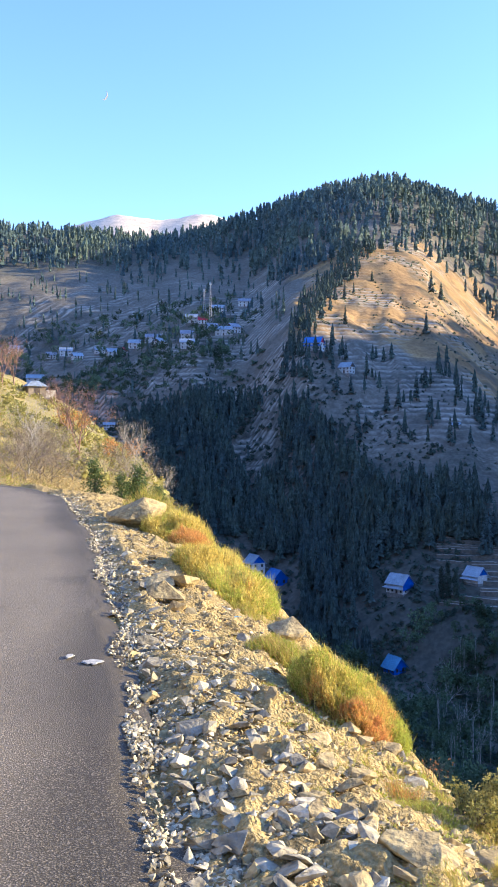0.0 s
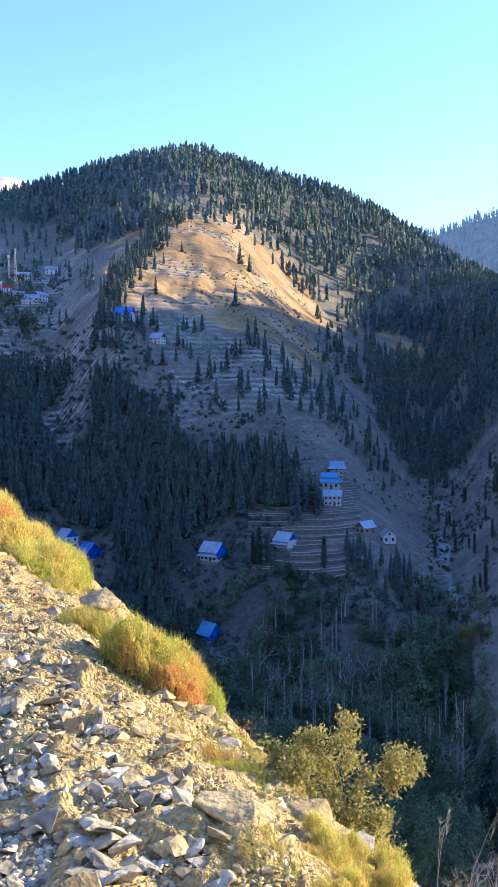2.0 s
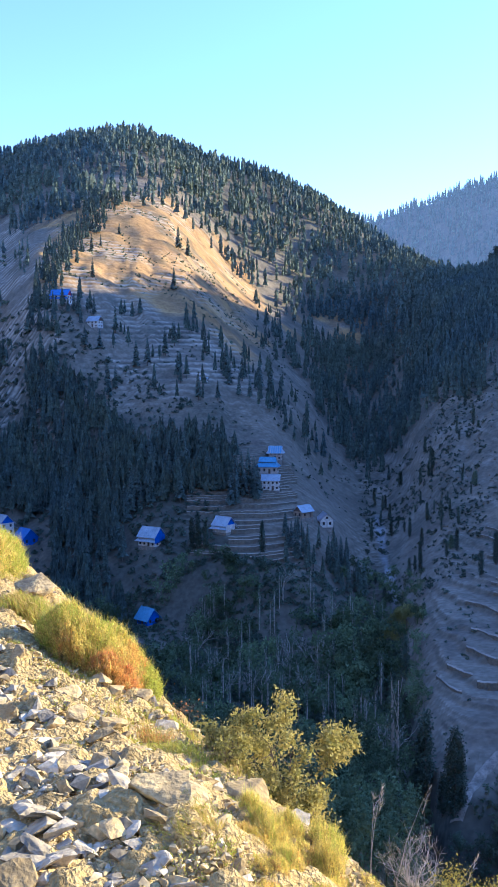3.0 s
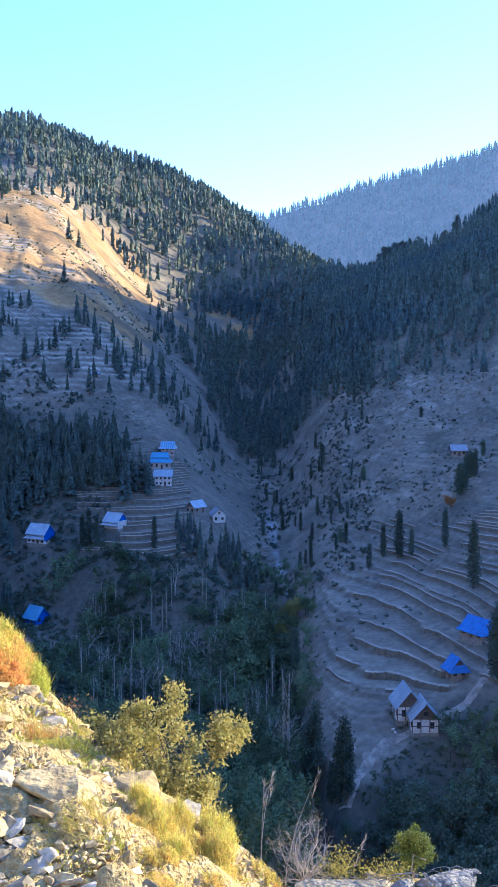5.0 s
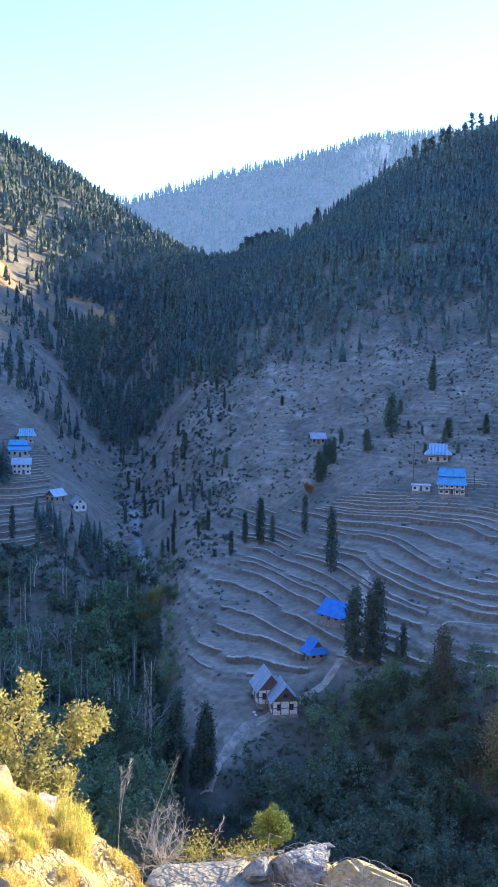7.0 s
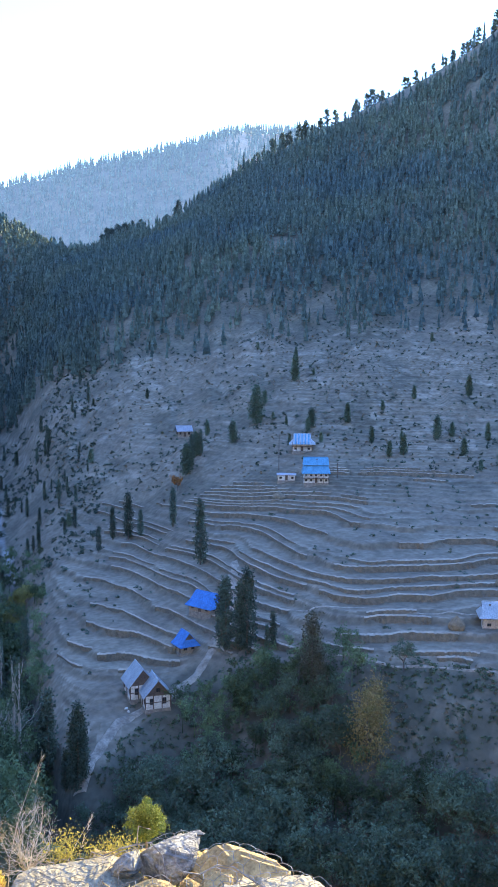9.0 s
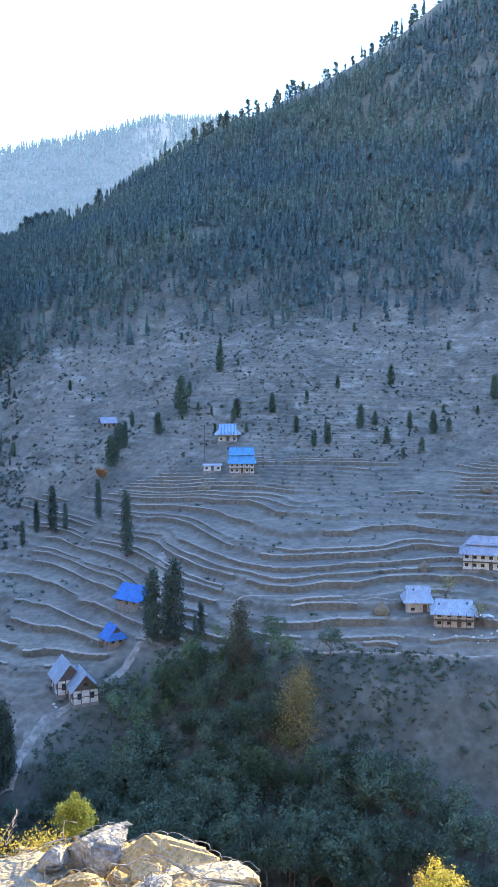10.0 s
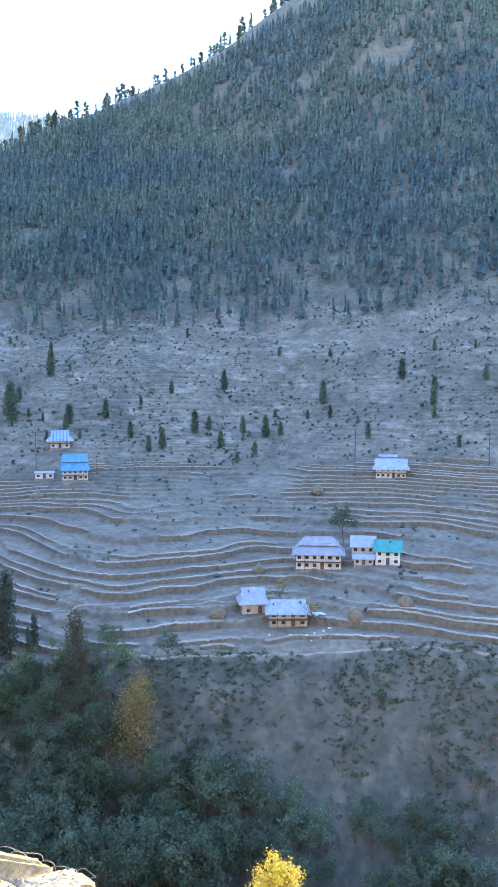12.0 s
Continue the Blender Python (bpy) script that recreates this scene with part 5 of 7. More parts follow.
def build_gabion():
    verts, polys = [], []
    for k, (x, y, z, w, d, h, turn, m) in enumerate(BOULDERS):
        me = boulder_mesh(200 + k, (BOULDER, BLUE_BOULDER, TAN_BOULDER)[m])
        ob = new("boulder", me)
        ob.matrix_world = pose(x, y, z, 0, 0, turn) @ Matrix.Diagonal((w, d, h, 1))
        tagged(ob, ("large pale boulder in the wire basket", "blue-grey speckled boulder in the wire basket", "tan rounded stone in the wire basket")[m], "boulder", "gabion stones")
        base = len(verts)
        verts += [ob.matrix_world @ v.co for v in me.vertices]
        polys += [[base + i for i in p.vertices] for p in me.polygons]
    tree = BVHTree.FromPolygons(verts, polys)
    # hexagonal net laid over the stones, following the rim
    along, across = Vector((0.46, -0.89, 0)).normalized(), Vector((0.89, 0.46, 0)).normalized()
    start, cell = Vector((0.95, 2.55, 0)), 0.031

    def drape(u, v):
        p = start + along * u + across * v
        hits = [tree.ray_cast(p + Vector((du, dv, 1)), Vector((0, 0, -1)))[0] for du, dv in ((0, 0), (.02, 0), (-.02, 0), (0, .02), (0, -.02))]
        zs = [q.z for q in hits if q]
        return Vector((p.x, p.y, (max(zs) if zs else ground_near(p.x, p.y)) + 0.006))

    bm = bmesh.new()
    s3 = math.sqrt(3) / 2
    for i in range(-2, 26):
        for j in range(0, 18):
            cu, cv = cell * 1.5 * i / 1.0, cell * 2 * s3 * (j + 0.5 * (i % 2))
            cor = [drape(cu + cell * math.cos(radians(60 * k)) * 0.95, cv + cell * math.sin(radians(60 * k))) for k in (0, 1, 2, 3)]
            for a, b in zip(cor, cor[1:]):
                if (a - b).length < 0.11:
                    tube(bm, [a, (a + b) / 2 + Vector((0, 0, 0.002)), b], [.0013, .0013, .0013], 3)
    root = new("gabion_basket")
    tagged(root, "galvanised hexagonal wire basket holding the boulders", "gabion")
    part("wire_net", bm, WIRE, root)
    bm = bmesh.new()
    rim = [drape(0.05 * k, 0.62 + 0.03 * math.sin(k)) + Vector((0, 0, 0.01)) for k in range(24)]
    tube(bm, rim, [.003] * len(rim), 5)
    tube(bm, [rim[7] + Vector((0, 0, .0)), rim[7] + Vector((.02, .02, .05)), rim[7] + Vector((.05, -.01, .04))], [.002] * 3, 4)
    part("rim_wire", bm, WIRE, root)


build_gabion()


# ---- things on the road: a mortar mark and litter ----
def flat_patch(name, label, x, y, rx, ry, mat, seed, z=0.0, category="mark"):
    rng = random.Random(seed)
    bm = bmesh.new()
    ring = []
    for k in range(22):
        a = 2 * math.pi * k / 22
        q = rng.uniform(0.75, 1.15)
        ring.append((x + rx * q * math.cos(a), y + ry * q * math.sin(a)))
    low = [bm.verts.new((px, py, z)) for px, py in ring]
    top = [bm.verts.new((x + (px - x) * .85, y + (py - y) * .85, z + 0.006)) for px, py in ring]
    bm.faces.new(top)
    for k in range(22):
        bm.faces.new((low[k], low[(k + 1) % 22], top[(k + 1) % 22], top[k]))
    tagged(part(name, bm, mat), label, category)


flat_patch("mortar_splash", "dried pale mortar splash on the asphalt", -1.02, 5.75, .075, .06, PAINT, 1, 0.014)
flat_patch("mortar_splash", "small dried pale mortar splash on the asphalt", -1.2, 5.9, .03, .05, PAINT, 2, 0.014)
for lk, (lx, ly, ls) in enumerate(((-.42, 7.0, .05), (.95, 3.3, .04), (-.1, 7.9, .06))):
    bm = bmesh.new()
    lr = random.Random(90 + lk)
    grid = [[bm.verts.new((lx + ls * (i / 4 - .5), ly + ls * .7 * (j / 3 - .5), ground_near(lx, ly) + 0.02 + ls * lr.uniform(.05, .3))) for i in range(5)] for j in range(4)]
    for j in range(3):
        for i in range(4):
            bm.faces.new((grid[j][i], grid[j][i + 1], grid[j + 1][i + 1], grid[j + 1][i]))
    bmesh.ops.solidify(bm, geom=bm.faces[:], thickness=0.002)
    tagged(part("plastic_litter", bm, LITTER_BLUE), "crumpled blue plastic litter among the stones", "litter")


# ---- houses of the valley ----
def window(parent, x, y, z, w, h, facing):
    """A framed pane in a wall; facing: 'front' (-y), 'side' (+x) or 'flank' (-x)."""
    def slab(bm, a0, a1, z0, z1, out, inn):
        if facing == "front":
            box(bm, x + a0, x + a1, y - out, y + inn, z + z0, z + z1)
        elif facing == "side":
            box(bm, x - inn, x + out, y + a0, y + a1, z + z0, z + z1)
        else:
            box(bm, x - out, x + inn, y + a0, y + a1, z + z0, z + z1)
    bm = bmesh.new()
    slab(bm, -w / 2, w / 2, 0, h, 0.02, 0.05)
    win = part("window", bm, GLASS, parent, "dark window pane")
    bm = bmesh.new()
    t = 0.06
    for a0, a1, z0, z1 in ((-w / 2 - t, -w / 2, -t, h + t), (w / 2, w / 2 + t, -t, h + t), (-w / 2, w / 2, h, h + t), (-w / 2, w / 2, -t, 0), (-0.03, 0.03, 0, h)):
        slab(bm, a0, a1, z0, z1, 0.07, 0.05)
    part("frame", bm, TIMBER, win)


def sheet(bm, points, thick=0.12):
    """A sheet of the given thickness over a flat outline."""
    lo = [bm.verts.new(p) for p in points]
    hi = [bm.verts.new((p[0], p[1], p[2] + thick)) for p in points]
    bm.faces.new(lo)
    bm.faces.new(hi[::-1])
    for k in range(len(lo)):
        q = (k + 1) % len(lo)
        bm.faces.new((lo[k], hi[k], hi[q], lo[q]))


def roof_mesh(L, W, rise_h, over, kind, thick=0.12):
    """A pitched sheet roof with ridge along x: gable or hip, with standing seams."""
    bm = bmesh.new()
    hx, hy = L / 2 + over, W / 2 + over
    drop = over * rise_h / (W / 2)
    rx = hx if kind == "gable" else hx - hy * 0.75
    for s in (-1, 1):
        sheet(bm, [(-hx, s * hy, -drop), (hx, s * hy, -drop), (rx, 0, rise_h), (-rx, 0, rise_h)], thick)
    if kind != "gable":
        for s in (-1, 1):
            sheet(bm, [(s * hx, -hy, -drop + 0.01), (s * hx, hy, -drop + 0.01), (s * rx, 0, rise_h + 0.01)], thick)
    bmesh.ops.recalc_face_normals(bm, faces=bm.faces)
    return bm


def gablet_roof(L, W, rise_h, over, ridge):
    """Two slopes whose ends run out over aprons below a small upright gable; ridge: its half length."""
    hx, hy, drop = L / 2 + over, W / 2 + over, over * rise_h / (W / 2)
    my, mz = hy * 0.5, -drop + (rise_h + drop) * 0.5
    bm = bmesh.new()
    for s in (-1, 1):
        sheet(bm, [(-hx, s * hy, -drop), (hx, s * hy, -drop), (ridge, s * my, mz), (ridge + .25, s * my, mz), (ridge + .25, 0, rise_h), (-ridge - .25, 0, rise_h), (-ridge - .25, s * my, mz), (-ridge, s * my, mz)])
    for s in (-1, 1):
        sheet(bm, [(s * hx, -hy, -drop), (s * hx, hy, -drop), (s * ridge, my, mz), (s * ridge, -my, mz)])
    bmesh.ops.recalc_face_normals(bm, faces=bm.faces)
    gable = bmesh.new()
    for s in (-1, 1):
        sheet(gable, [(s * (ridge - .1), -my, mz), (s * (ridge + .02), -my, mz), (s * (ridge + .02), my, mz), (s * (ridge - .1), my, mz)], 0.02)
        vs = [[gable.verts.new((x, y, z)) for y, z in ((-my, mz), (my, mz), (0, rise_h))] for x in (s * (ridge - .1), s * (ridge + .02))]
        gable.faces.new(vs[0])
        gable.faces.new(vs[1][::-1])
        for k in range(3):
            gable.faces.new((vs[0][k], vs[1][k], vs[1][(k + 1) % 3], vs[0][(k + 1) % 3]))
    bmesh.ops.recalc_face_normals(gable, faces=gable.faces)
    return bm, gable


def tiered_roof(L, W, over, low, gap, up, inset, inset_up):
    """A broad lower roof, a dark band of wall, and a shorter upper roof."""
    hx, hy = L / 2 + over, W / 2 + over
    tx, ty = hx - inset, W * 0.27
    lower, band, upper = bmesh.new(), bmesh.new(), bmesh.new()
    for s in (-1, 1):
        sheet(lower, [(-hx, s * hy, -.35), (hx, s * hy, -.35), (tx, s * ty, low), (-tx, s * ty, low)])
        sheet(lower, [(s * hx, -hy, -.35), (s * hx, hy, -.35), (s * tx, ty, low), (s * tx, -ty, low)])
    box(band, -tx + .2, tx - .2, -ty + .1, ty - .1, low - .5, low + gap + .35)
    ux, uy, base = tx + .3, ty + .5, low + gap - .25
    for s in (-1, 1):
        sheet(upper, [(-ux, s * uy, base), (ux, s * uy, base), (ux - inset_up, 0, base + up), (-ux + inset_up, 0, base + up)])
        sheet(upper, [(s * ux, -uy, base), (s * ux, uy, base), (s * (ux - inset_up), 0, base + up)])
    for bm in (lower, upper):
        bmesh.ops.recalc_face_normals(bm, faces=bm.faces)
    return lower, band, upper, ux - inset_up, base + up


def seams(roof, half, W, rise_h, over, mat):
    """Standing seams on both slopes of a sheet roof, one mesh shared by all; half: the ridge's half length."""
    hy, drop = W / 2 + over, over * rise_h / (W / 2)
    n = max(4, int(2 * half / 0.95))
    for s in (-1, 1):
        bm = bmesh.new()
        tube(bm, [(0, s * hy, -drop + .13), (0, 0, rise_h + .13)], [0.05, 0.05], 4)
        first = part("seam", bm, mat, roof)
        first.location.x = -half
        for k in range(1, n + 1):
            ob = new("seam", first.data)
            ob.parent = roof
            ob.location.x = -half + 2 * half * k / n


def roof_vent(roof, x, y, z):
    """A small dark cowl on the roof's front slope."""
    bm = bmesh.new()
    tube(bm, [(x, y, z - .3), (x, y, z + .45)], [.12, .12], 6)
    box(bm, x - .28, x + .28, y - .28, y + .28, z + .45, z + .55)
    part("roof_vent", bm, TIMBER, roof, "dark tin roof vent")


def house(label, bearing, distance, turn, L, W, H, rise_h, roof, wall, kind="gable", storeys=2, per_floor=4, skirt=False, balcony=False, gable=None, over=0.6, gable_window=False, chimney=False, name="house", lift=-0.3, clad=None, ridge=None, tiers=None, vents=(), stripes=0, framing=False):
    """A hill house: front faces the road at turn 0; its ridge runs across the view."""
    root = new(name)
    p = spot(bearing, distance)
    root.matrix_world = pose(p.x, p.y, p.z + lift, 0, 0, -bearing + turn)
    tagged(root, label, "house", "valley houses")
    bm = bmesh.new()
    box(bm, -L / 2 - 0.1, L / 2 + 0.1, -W / 2 - 0.1, W / 2 + 0.1, -3.5, 0.2)
    part("plinth", bm, STONE_WALL, root, "rough dry-stone plinth")
    bm = bmesh.new()
    box(bm, -L / 2, L / 2, -W / 2, W / 2, 0.25, H)
    part("wall", bm, wall, root)
    if kind == "gable":
        for s in (-1, 1):
            bm = bmesh.new()
            x0, x1 = s * L / 2 - s * 0.25, s * L / 2 + s * 0.004
            vs = [[bm.verts.new((x, y, z)) for y, z in ((-W / 2, H), (W / 2, H), (0, H + rise_h))] for x in (x0, x1)]
            bm.faces.new(vs[0])
            bm.faces.new(vs[1][::-1])
            for k in range(3):
                bm.faces.new((vs[0][k], vs[1][k], vs[1][(k + 1) % 3], vs[0][(k + 1) % 3]))
            bmesh.ops.recalc_face_normals(bm, faces=bm.faces)
            g = part("gable", bm, gable or TIMBER, root)
            if gable_window:
                window(g, s * L / 2, 0, H + rise_h * 0.2, 0.8, 0.9, "side" if s > 0 else "flank")
    half = {"gable": L / 2 + over, "gablet": ridge or L / 2 + .1}.get(kind, L / 2 * 0.5)
    if kind == "gablet":
        bm, ends = gablet_roof(L, W, rise_h, over, half)
        ob = part("roof", bm, roof, root)
        part("gable", ends, gable or TIMBER, ob, "dark timber gable")
    elif kind == "tiered":
        lower, band, upper, half, rise_h = tiered_roof(L, W, over, *tiers)
        ob = part("roof", lower, roof, root)
        part("clerestory", band, TIMBER, ob, "dark timber clerestory band")
        part("upper_roof", upper, roof, ob)
    else:
        ob = part("roof", roof_mesh(L, W, rise_h, over, kind), roof, root)
    ob.location.z = H
    if kind in ("gable", "gablet") and distance < 450:
        seams(ob, half, W, rise_h, over, roof)
    for x, f in vents:
        roof_vent(ob, x, -W / 2 * f, rise_h * (1 - f))
    for k in range(stripes):
        bm = bmesh.new()
        x, drop = half * (2 * (k + .5) / stripes - 1), over * rise_h / (W / 2)
        sheet(bm, [(x - .3, -W / 2 - over, -drop + .135), (x + .3, -W / 2 - over, -drop + .135), (x + .3, 0, rise_h + .135), (x - .3, 0, rise_h + .135)], .02)
        bmesh.ops.recalc_face_normals(bm, faces=bm.faces)
        part("roof_strip", bm, ROOF_BRIGHT, ob, "pale blue roof sheet")
    if framing:
        for s in (-1, 1):
            x0, x1 = sorted((s * L / 2, s * (L / 2 + .05)))
            for y in (-.5, -.18, .16, .5):
                bm = bmesh.new()
                box(bm, x0, x1, y * W - .11, y * W + .11, .25, H)
                part("timber_post", bm, TIMBER, root)
            for z in (H * .5, H - .1):
                bm = bmesh.new()
                box(bm, x0, x1, -W / 2, W / 2, z - .1, z + .1)
                part("timber_beam", bm, TIMBER, root)
    if clad:
        for s in (-1, 1):
            bm = bmesh.new()
            x0, x1 = sorted((s * L / 2, s * (L / 2 + .06)))
            box(bm, x0, x1, -W / 2, W / 2, H * .35, H)
            part("cladding", bm, clad, root, "painted blue gable wall")
    bm = bmesh.new()
    tube(bm, [(-half, 0, rise_h + .14), (half, 0, rise_h + .14)], [.13, .13], 5)
    part("ridge_cap", bm, roof, ob)
    if skirt:
        bm = bmesh.new()
        zz = H * 0.62
        for s in (-1, 1):
            a = [(-L / 2 - 1.2, s * (W / 2 + 1.3), zz - .5), (L / 2 + 1.2, s * (W / 2 + 1.3), zz - .5), (L / 2, s * (W / 2 - .02), zz + .5), (-L / 2, s * (W / 2 - .02), zz + .5)]
            lo = [bm.verts.new(q) for q in a]
            hi = [bm.verts.new((q[0], q[1], q[2] + .1)) for q in a]
            bm.faces.new(lo)
            bm.faces.new(hi)
            for k in range(4):
                bm.faces.new((lo[k], lo[(k + 1) % 4], hi[(k + 1) % 4], hi[k]))
        bmesh.ops.recalc_face_normals(bm, faces=bm.faces)
        part("skirt_roof", bm, roof, root)
    fh = (H - 0.3) / storeys
    for st in range(storeys):
        z = 0.3 + st * fh + fh * 0.32
        if skirt and abs(z + .4 - H * .62) < .7:
            continue
        for k in range(per_floor):
            x = -L / 2 + L * (k + 0.5) / per_floor
            if st == 0 and k == per_floor // 2:
                bm = bmesh.new()
                box(bm, x - .5, x + .5, -W / 2 - .05, -W / 2 + .05, 0.3, 2.3)
                part("door", bm, TIMBER, root, "dark timber door")
            else:
                window(root, x, -W / 2, z, min(0.85, L / per_floor * .4), fh * 0.36, "front")
        for k in range(2):
            for f, xx in (("side", L / 2), ("flank", -L / 2)):
                window(root, xx, W * (k - .5) * .5, z, 0.85, fh * 0.42, f)
    if balcony:
        bm = bmesh.new()
        z = 0.3 + fh
        box(bm, -L / 2, L / 2, -W / 2 - 1.2, -W / 2 - .02, z - .12, z)
        deck = part("balcony", bm, TIMBER, root, "timber balcony deck")
        bm = bmesh.new()
        box(bm, -L / 2, L / 2, -W / 2 - 1.2, -W / 2 - 1.14, z + .75, z + .85)
        part("rail", bm, wall, deck)
        for k in range(6):
            x = -L / 2 + .1 + (L - .2) * k / 5
            bm = bmesh.new()
            box(bm, x - .07, x + .07, -W / 2 - 1.18, -W / 2 - 1.05, 0.1, H)
            part("post", bm, TIMBER, root)
    if chimney:
        bm = bmesh.new()
        box(bm, .4, .8, -.9, -.5, H + rise_h * .4, H + rise_h * .4 + 1.3)
        part("vent_pipe", bm, TIMBER, root)
    return root


T = ROOF_TIN
house("white gabled house with a pale tin roof above the footpath", 34.5, 205.5, -78, 6.4, 6.0, 3.6, 3.4, T, PLASTER, storeys=1, per_floor=3, gable_window=True, lift=-.6, framing=True)
house("white gabled house with a pale tin roof in the fields", 33.45, 210.5, -76, 7.0, 6.0, 3.8, 3.6, T, PLASTER, storeys=1, per_floor=3, gable=TIMBER, lift=-.5, framing=True)
house("small stone house with a bright blue gabled roof", 36.5, 226, -64, 4.4, 4.2, 2.9, 2.5, ROOF_BLUE, MUD, "gablet", storeys=1, per_floor=2, over=0.8)
house("house with a vivid blue sheet roof by the poplars", 37.95, 242, -42, 7.8, 6.5, 2.4, 2.8, ROOF_BLUE, MUD, "gablet", storeys=1, per_floor=3, over=0.9, gable=BLUE_PAINT)
house("cream two-storey house with a pale tin roof", 58.8, 217, 4, 9.4, 6.4, 4.0, 2.1, T, CREAM, "gablet", storeys=2, per_floor=4, balcony=True, over=1.0, ridge=4.3, vents=((-3.6, .5), (3.1, .35)))
house("cream house with a pale tin roof beside the haystack", 56.5, 223, 8, 6.0, 5.6, 3.7, 2.5, T, CREAM, "gablet", storeys=2, per_floor=2, over=1.0, ridge=2.9, vents=((-1.2, .35),))
house("large white house with two tiers of grey tin roof", 60.8, 248, 0, 12.8, 8, 4.7, 4.2, ROOF_GREY, PLASTER, "tiered", 2, 6, balcony=True, over=1.1, tiers=(1.7, .5, 2.0, 2.0, 1.8))
house("white house with a pale sheet roof next to a teal one", 63.7, 252, 0, 6.4, 6.0, 4.6, 2.2, T, CREAM, storeys=2, per_floor=3, over=.5)
house("white house with a teal sheet roof", 65.3, 249, 0, 6.8, 6.0, 4.4, 2.3, ROOF_TEAL, PLASTER, storeys=2, per_floor=3, over=.6, chimney=True)
house("wide white farmhouse with a pale cyan tin roof", 65.4, 322, 0, 10.8, 7, 4.2, 2.6, T, PLASTER, "gablet", 2, 6, balcony=True, over=1.2, ridge=5.6, vents=((2.6, .4),))
house("farmhouse with a bright blue two-tier sheet roof", 45.0, 329, 3, 9.2, 7.4, 4.0, 5.6, ROOF_BRIGHT, PLASTER, "tiered", 2, 5, over=.7, tiers=(2.4, .5, 2.7, .7, .3), balcony=True, vents=((.4, .22),))
house("small white house with a striped pale tin roof", 44.1, 361, 0, 8.0, 6.5, 4.2, 2.8, T, PLASTER, "gablet", 2, 3, over=1.4, ridge=3.3, stripes=5, balcony=True)
house("low tin-roofed lean-to before the pale house", 63.75, 247, 0, 5.4, 3, 2.0, .8, T, CREAM, storeys=1, per_floor=3, over=.4, name="shed")
house("grey flat shed behind the wide farmhouse", 65.2, 334, 0, 6.4, 4, 2.8, .5, ROOF_GREY, MUD, storeys=1, per_floor=3, over=.3, name="shed")
house("low flat-roofed cattle shed beside the blue-roofed farm", 43.1, 335, 0, 6.6, 4, 2.3, .4, ROOF_GREY, PLASTER, storeys=1, per_floor=3, over=.4)
house("small mud house with a grey tin roof on the slope", 36.4, 406, 12, 6.0, 5, 3.2, 1.9, ROOF_GREY, MUD, storeys=1, per_floor=3, over=.8)
house("upper white house with a pale tin roof on the terraced nose", 17.8, 440, -5, 6.4, 6, 4.6, 2.4, T, CREAM, "gablet", storeys=2, per_floor=3, over=1.3, stripes=6)
house("double-roofed house with pale blue tin on the terraces", 17.3, 424, -8, 9.6, 7, 3.6, 4.6, ROOF_BRIGHT, CREAM, "tiered", storeys=1, per_floor=4, over=.9, tiers=(1.7, .5, 2.2, 1.6, .5))
house("white two-storey house with a pale blue tin roof", 17.5, 406, -4, 7.6, 6, 5.0, 2.3, T, PLASTER, storeys=2, per_floor=4, over=.6)
house("grey-walled barn with a pale tin roof", 19.6, 389, 48, 7.5, 5, 3.2, 2.4, T, MUD, storeys=1, per_floor=2, over=.5)
house("white gabled house at the foot of the terraces", 21.0, 398, -75, 6.8, 6, 3.6, 2.8, ROOF_GREY, PLASTER, storeys=1, per_floor=3, gable=PLASTER, gable_window=True)
house("white and blue house with a two-tier tin roof", 9.7, 369, -38, 8.6, 7, 4.4, 3.4, T, PLASTER, storeys=2, per_floor=4, skirt=True, gable=BLUE_PAINT, over=.6, clad=BLUE_PAINT)
house("small house with a pale blue roof and blue gable", 14.4, 365, -38, 7.0, 6, 3.4, 3.0, T, PLASTER, storeys=1, per_floor=3, gable=BLUE_PAINT, skirt=True, over=.6)
house("blue-roofed house half hidden below the verge", 9.4, 328, -50, 6.0, 5.6, 3.0, 3.2, ROOF_BRIGHT, BLUE_PAINT, storeys=1, per_floor=3, gable=BLUE_PAINT, over=.9)
house("white house with a blue gable below the road", 0.35, 412, -60, 8.0, 7, 5.6, 3.4, T, PLASTER, storeys=2, per_floor=3, gable=BLUE_PAINT, over=.6, skirt=True, lift=1.5)
house("low house under a deep blue sheet roof", 1.75, 402, -60, 8.0, 7.5, 3.6, 3.6, ROOF_BLUE, BLUE_PAINT, storeys=1, per_floor=2, gable=BLUE_PAINT, over=.7)
house("blue-roofed house with red trim on the spur", 4.2, 561, -20, 11, 8, 5.5, 3.4, ROOF_BLUE, PLASTER, storeys=2, per_floor=4, skirt=True, gable=ROOF_RED)
house("white house with a tin roof on the spur", 6.3, 546, -30, 7.5, 6.5, 4.4, 2.8, T, PLASTER, storeys=2, per_floor=3)
house("tiny tin-roofed hut on the terraced slope", 13.2, 501, -10, 4.0, 3.2, 2.0, .9, T, PLASTER, storeys=1, per_floor=2, name="hut")
house("tin-roofed white cottage above the near hill", -9.0, 557, 0, 6.6, 5, 3.6, 1.4, T, PLASTER, storeys=2, per_floor=4)
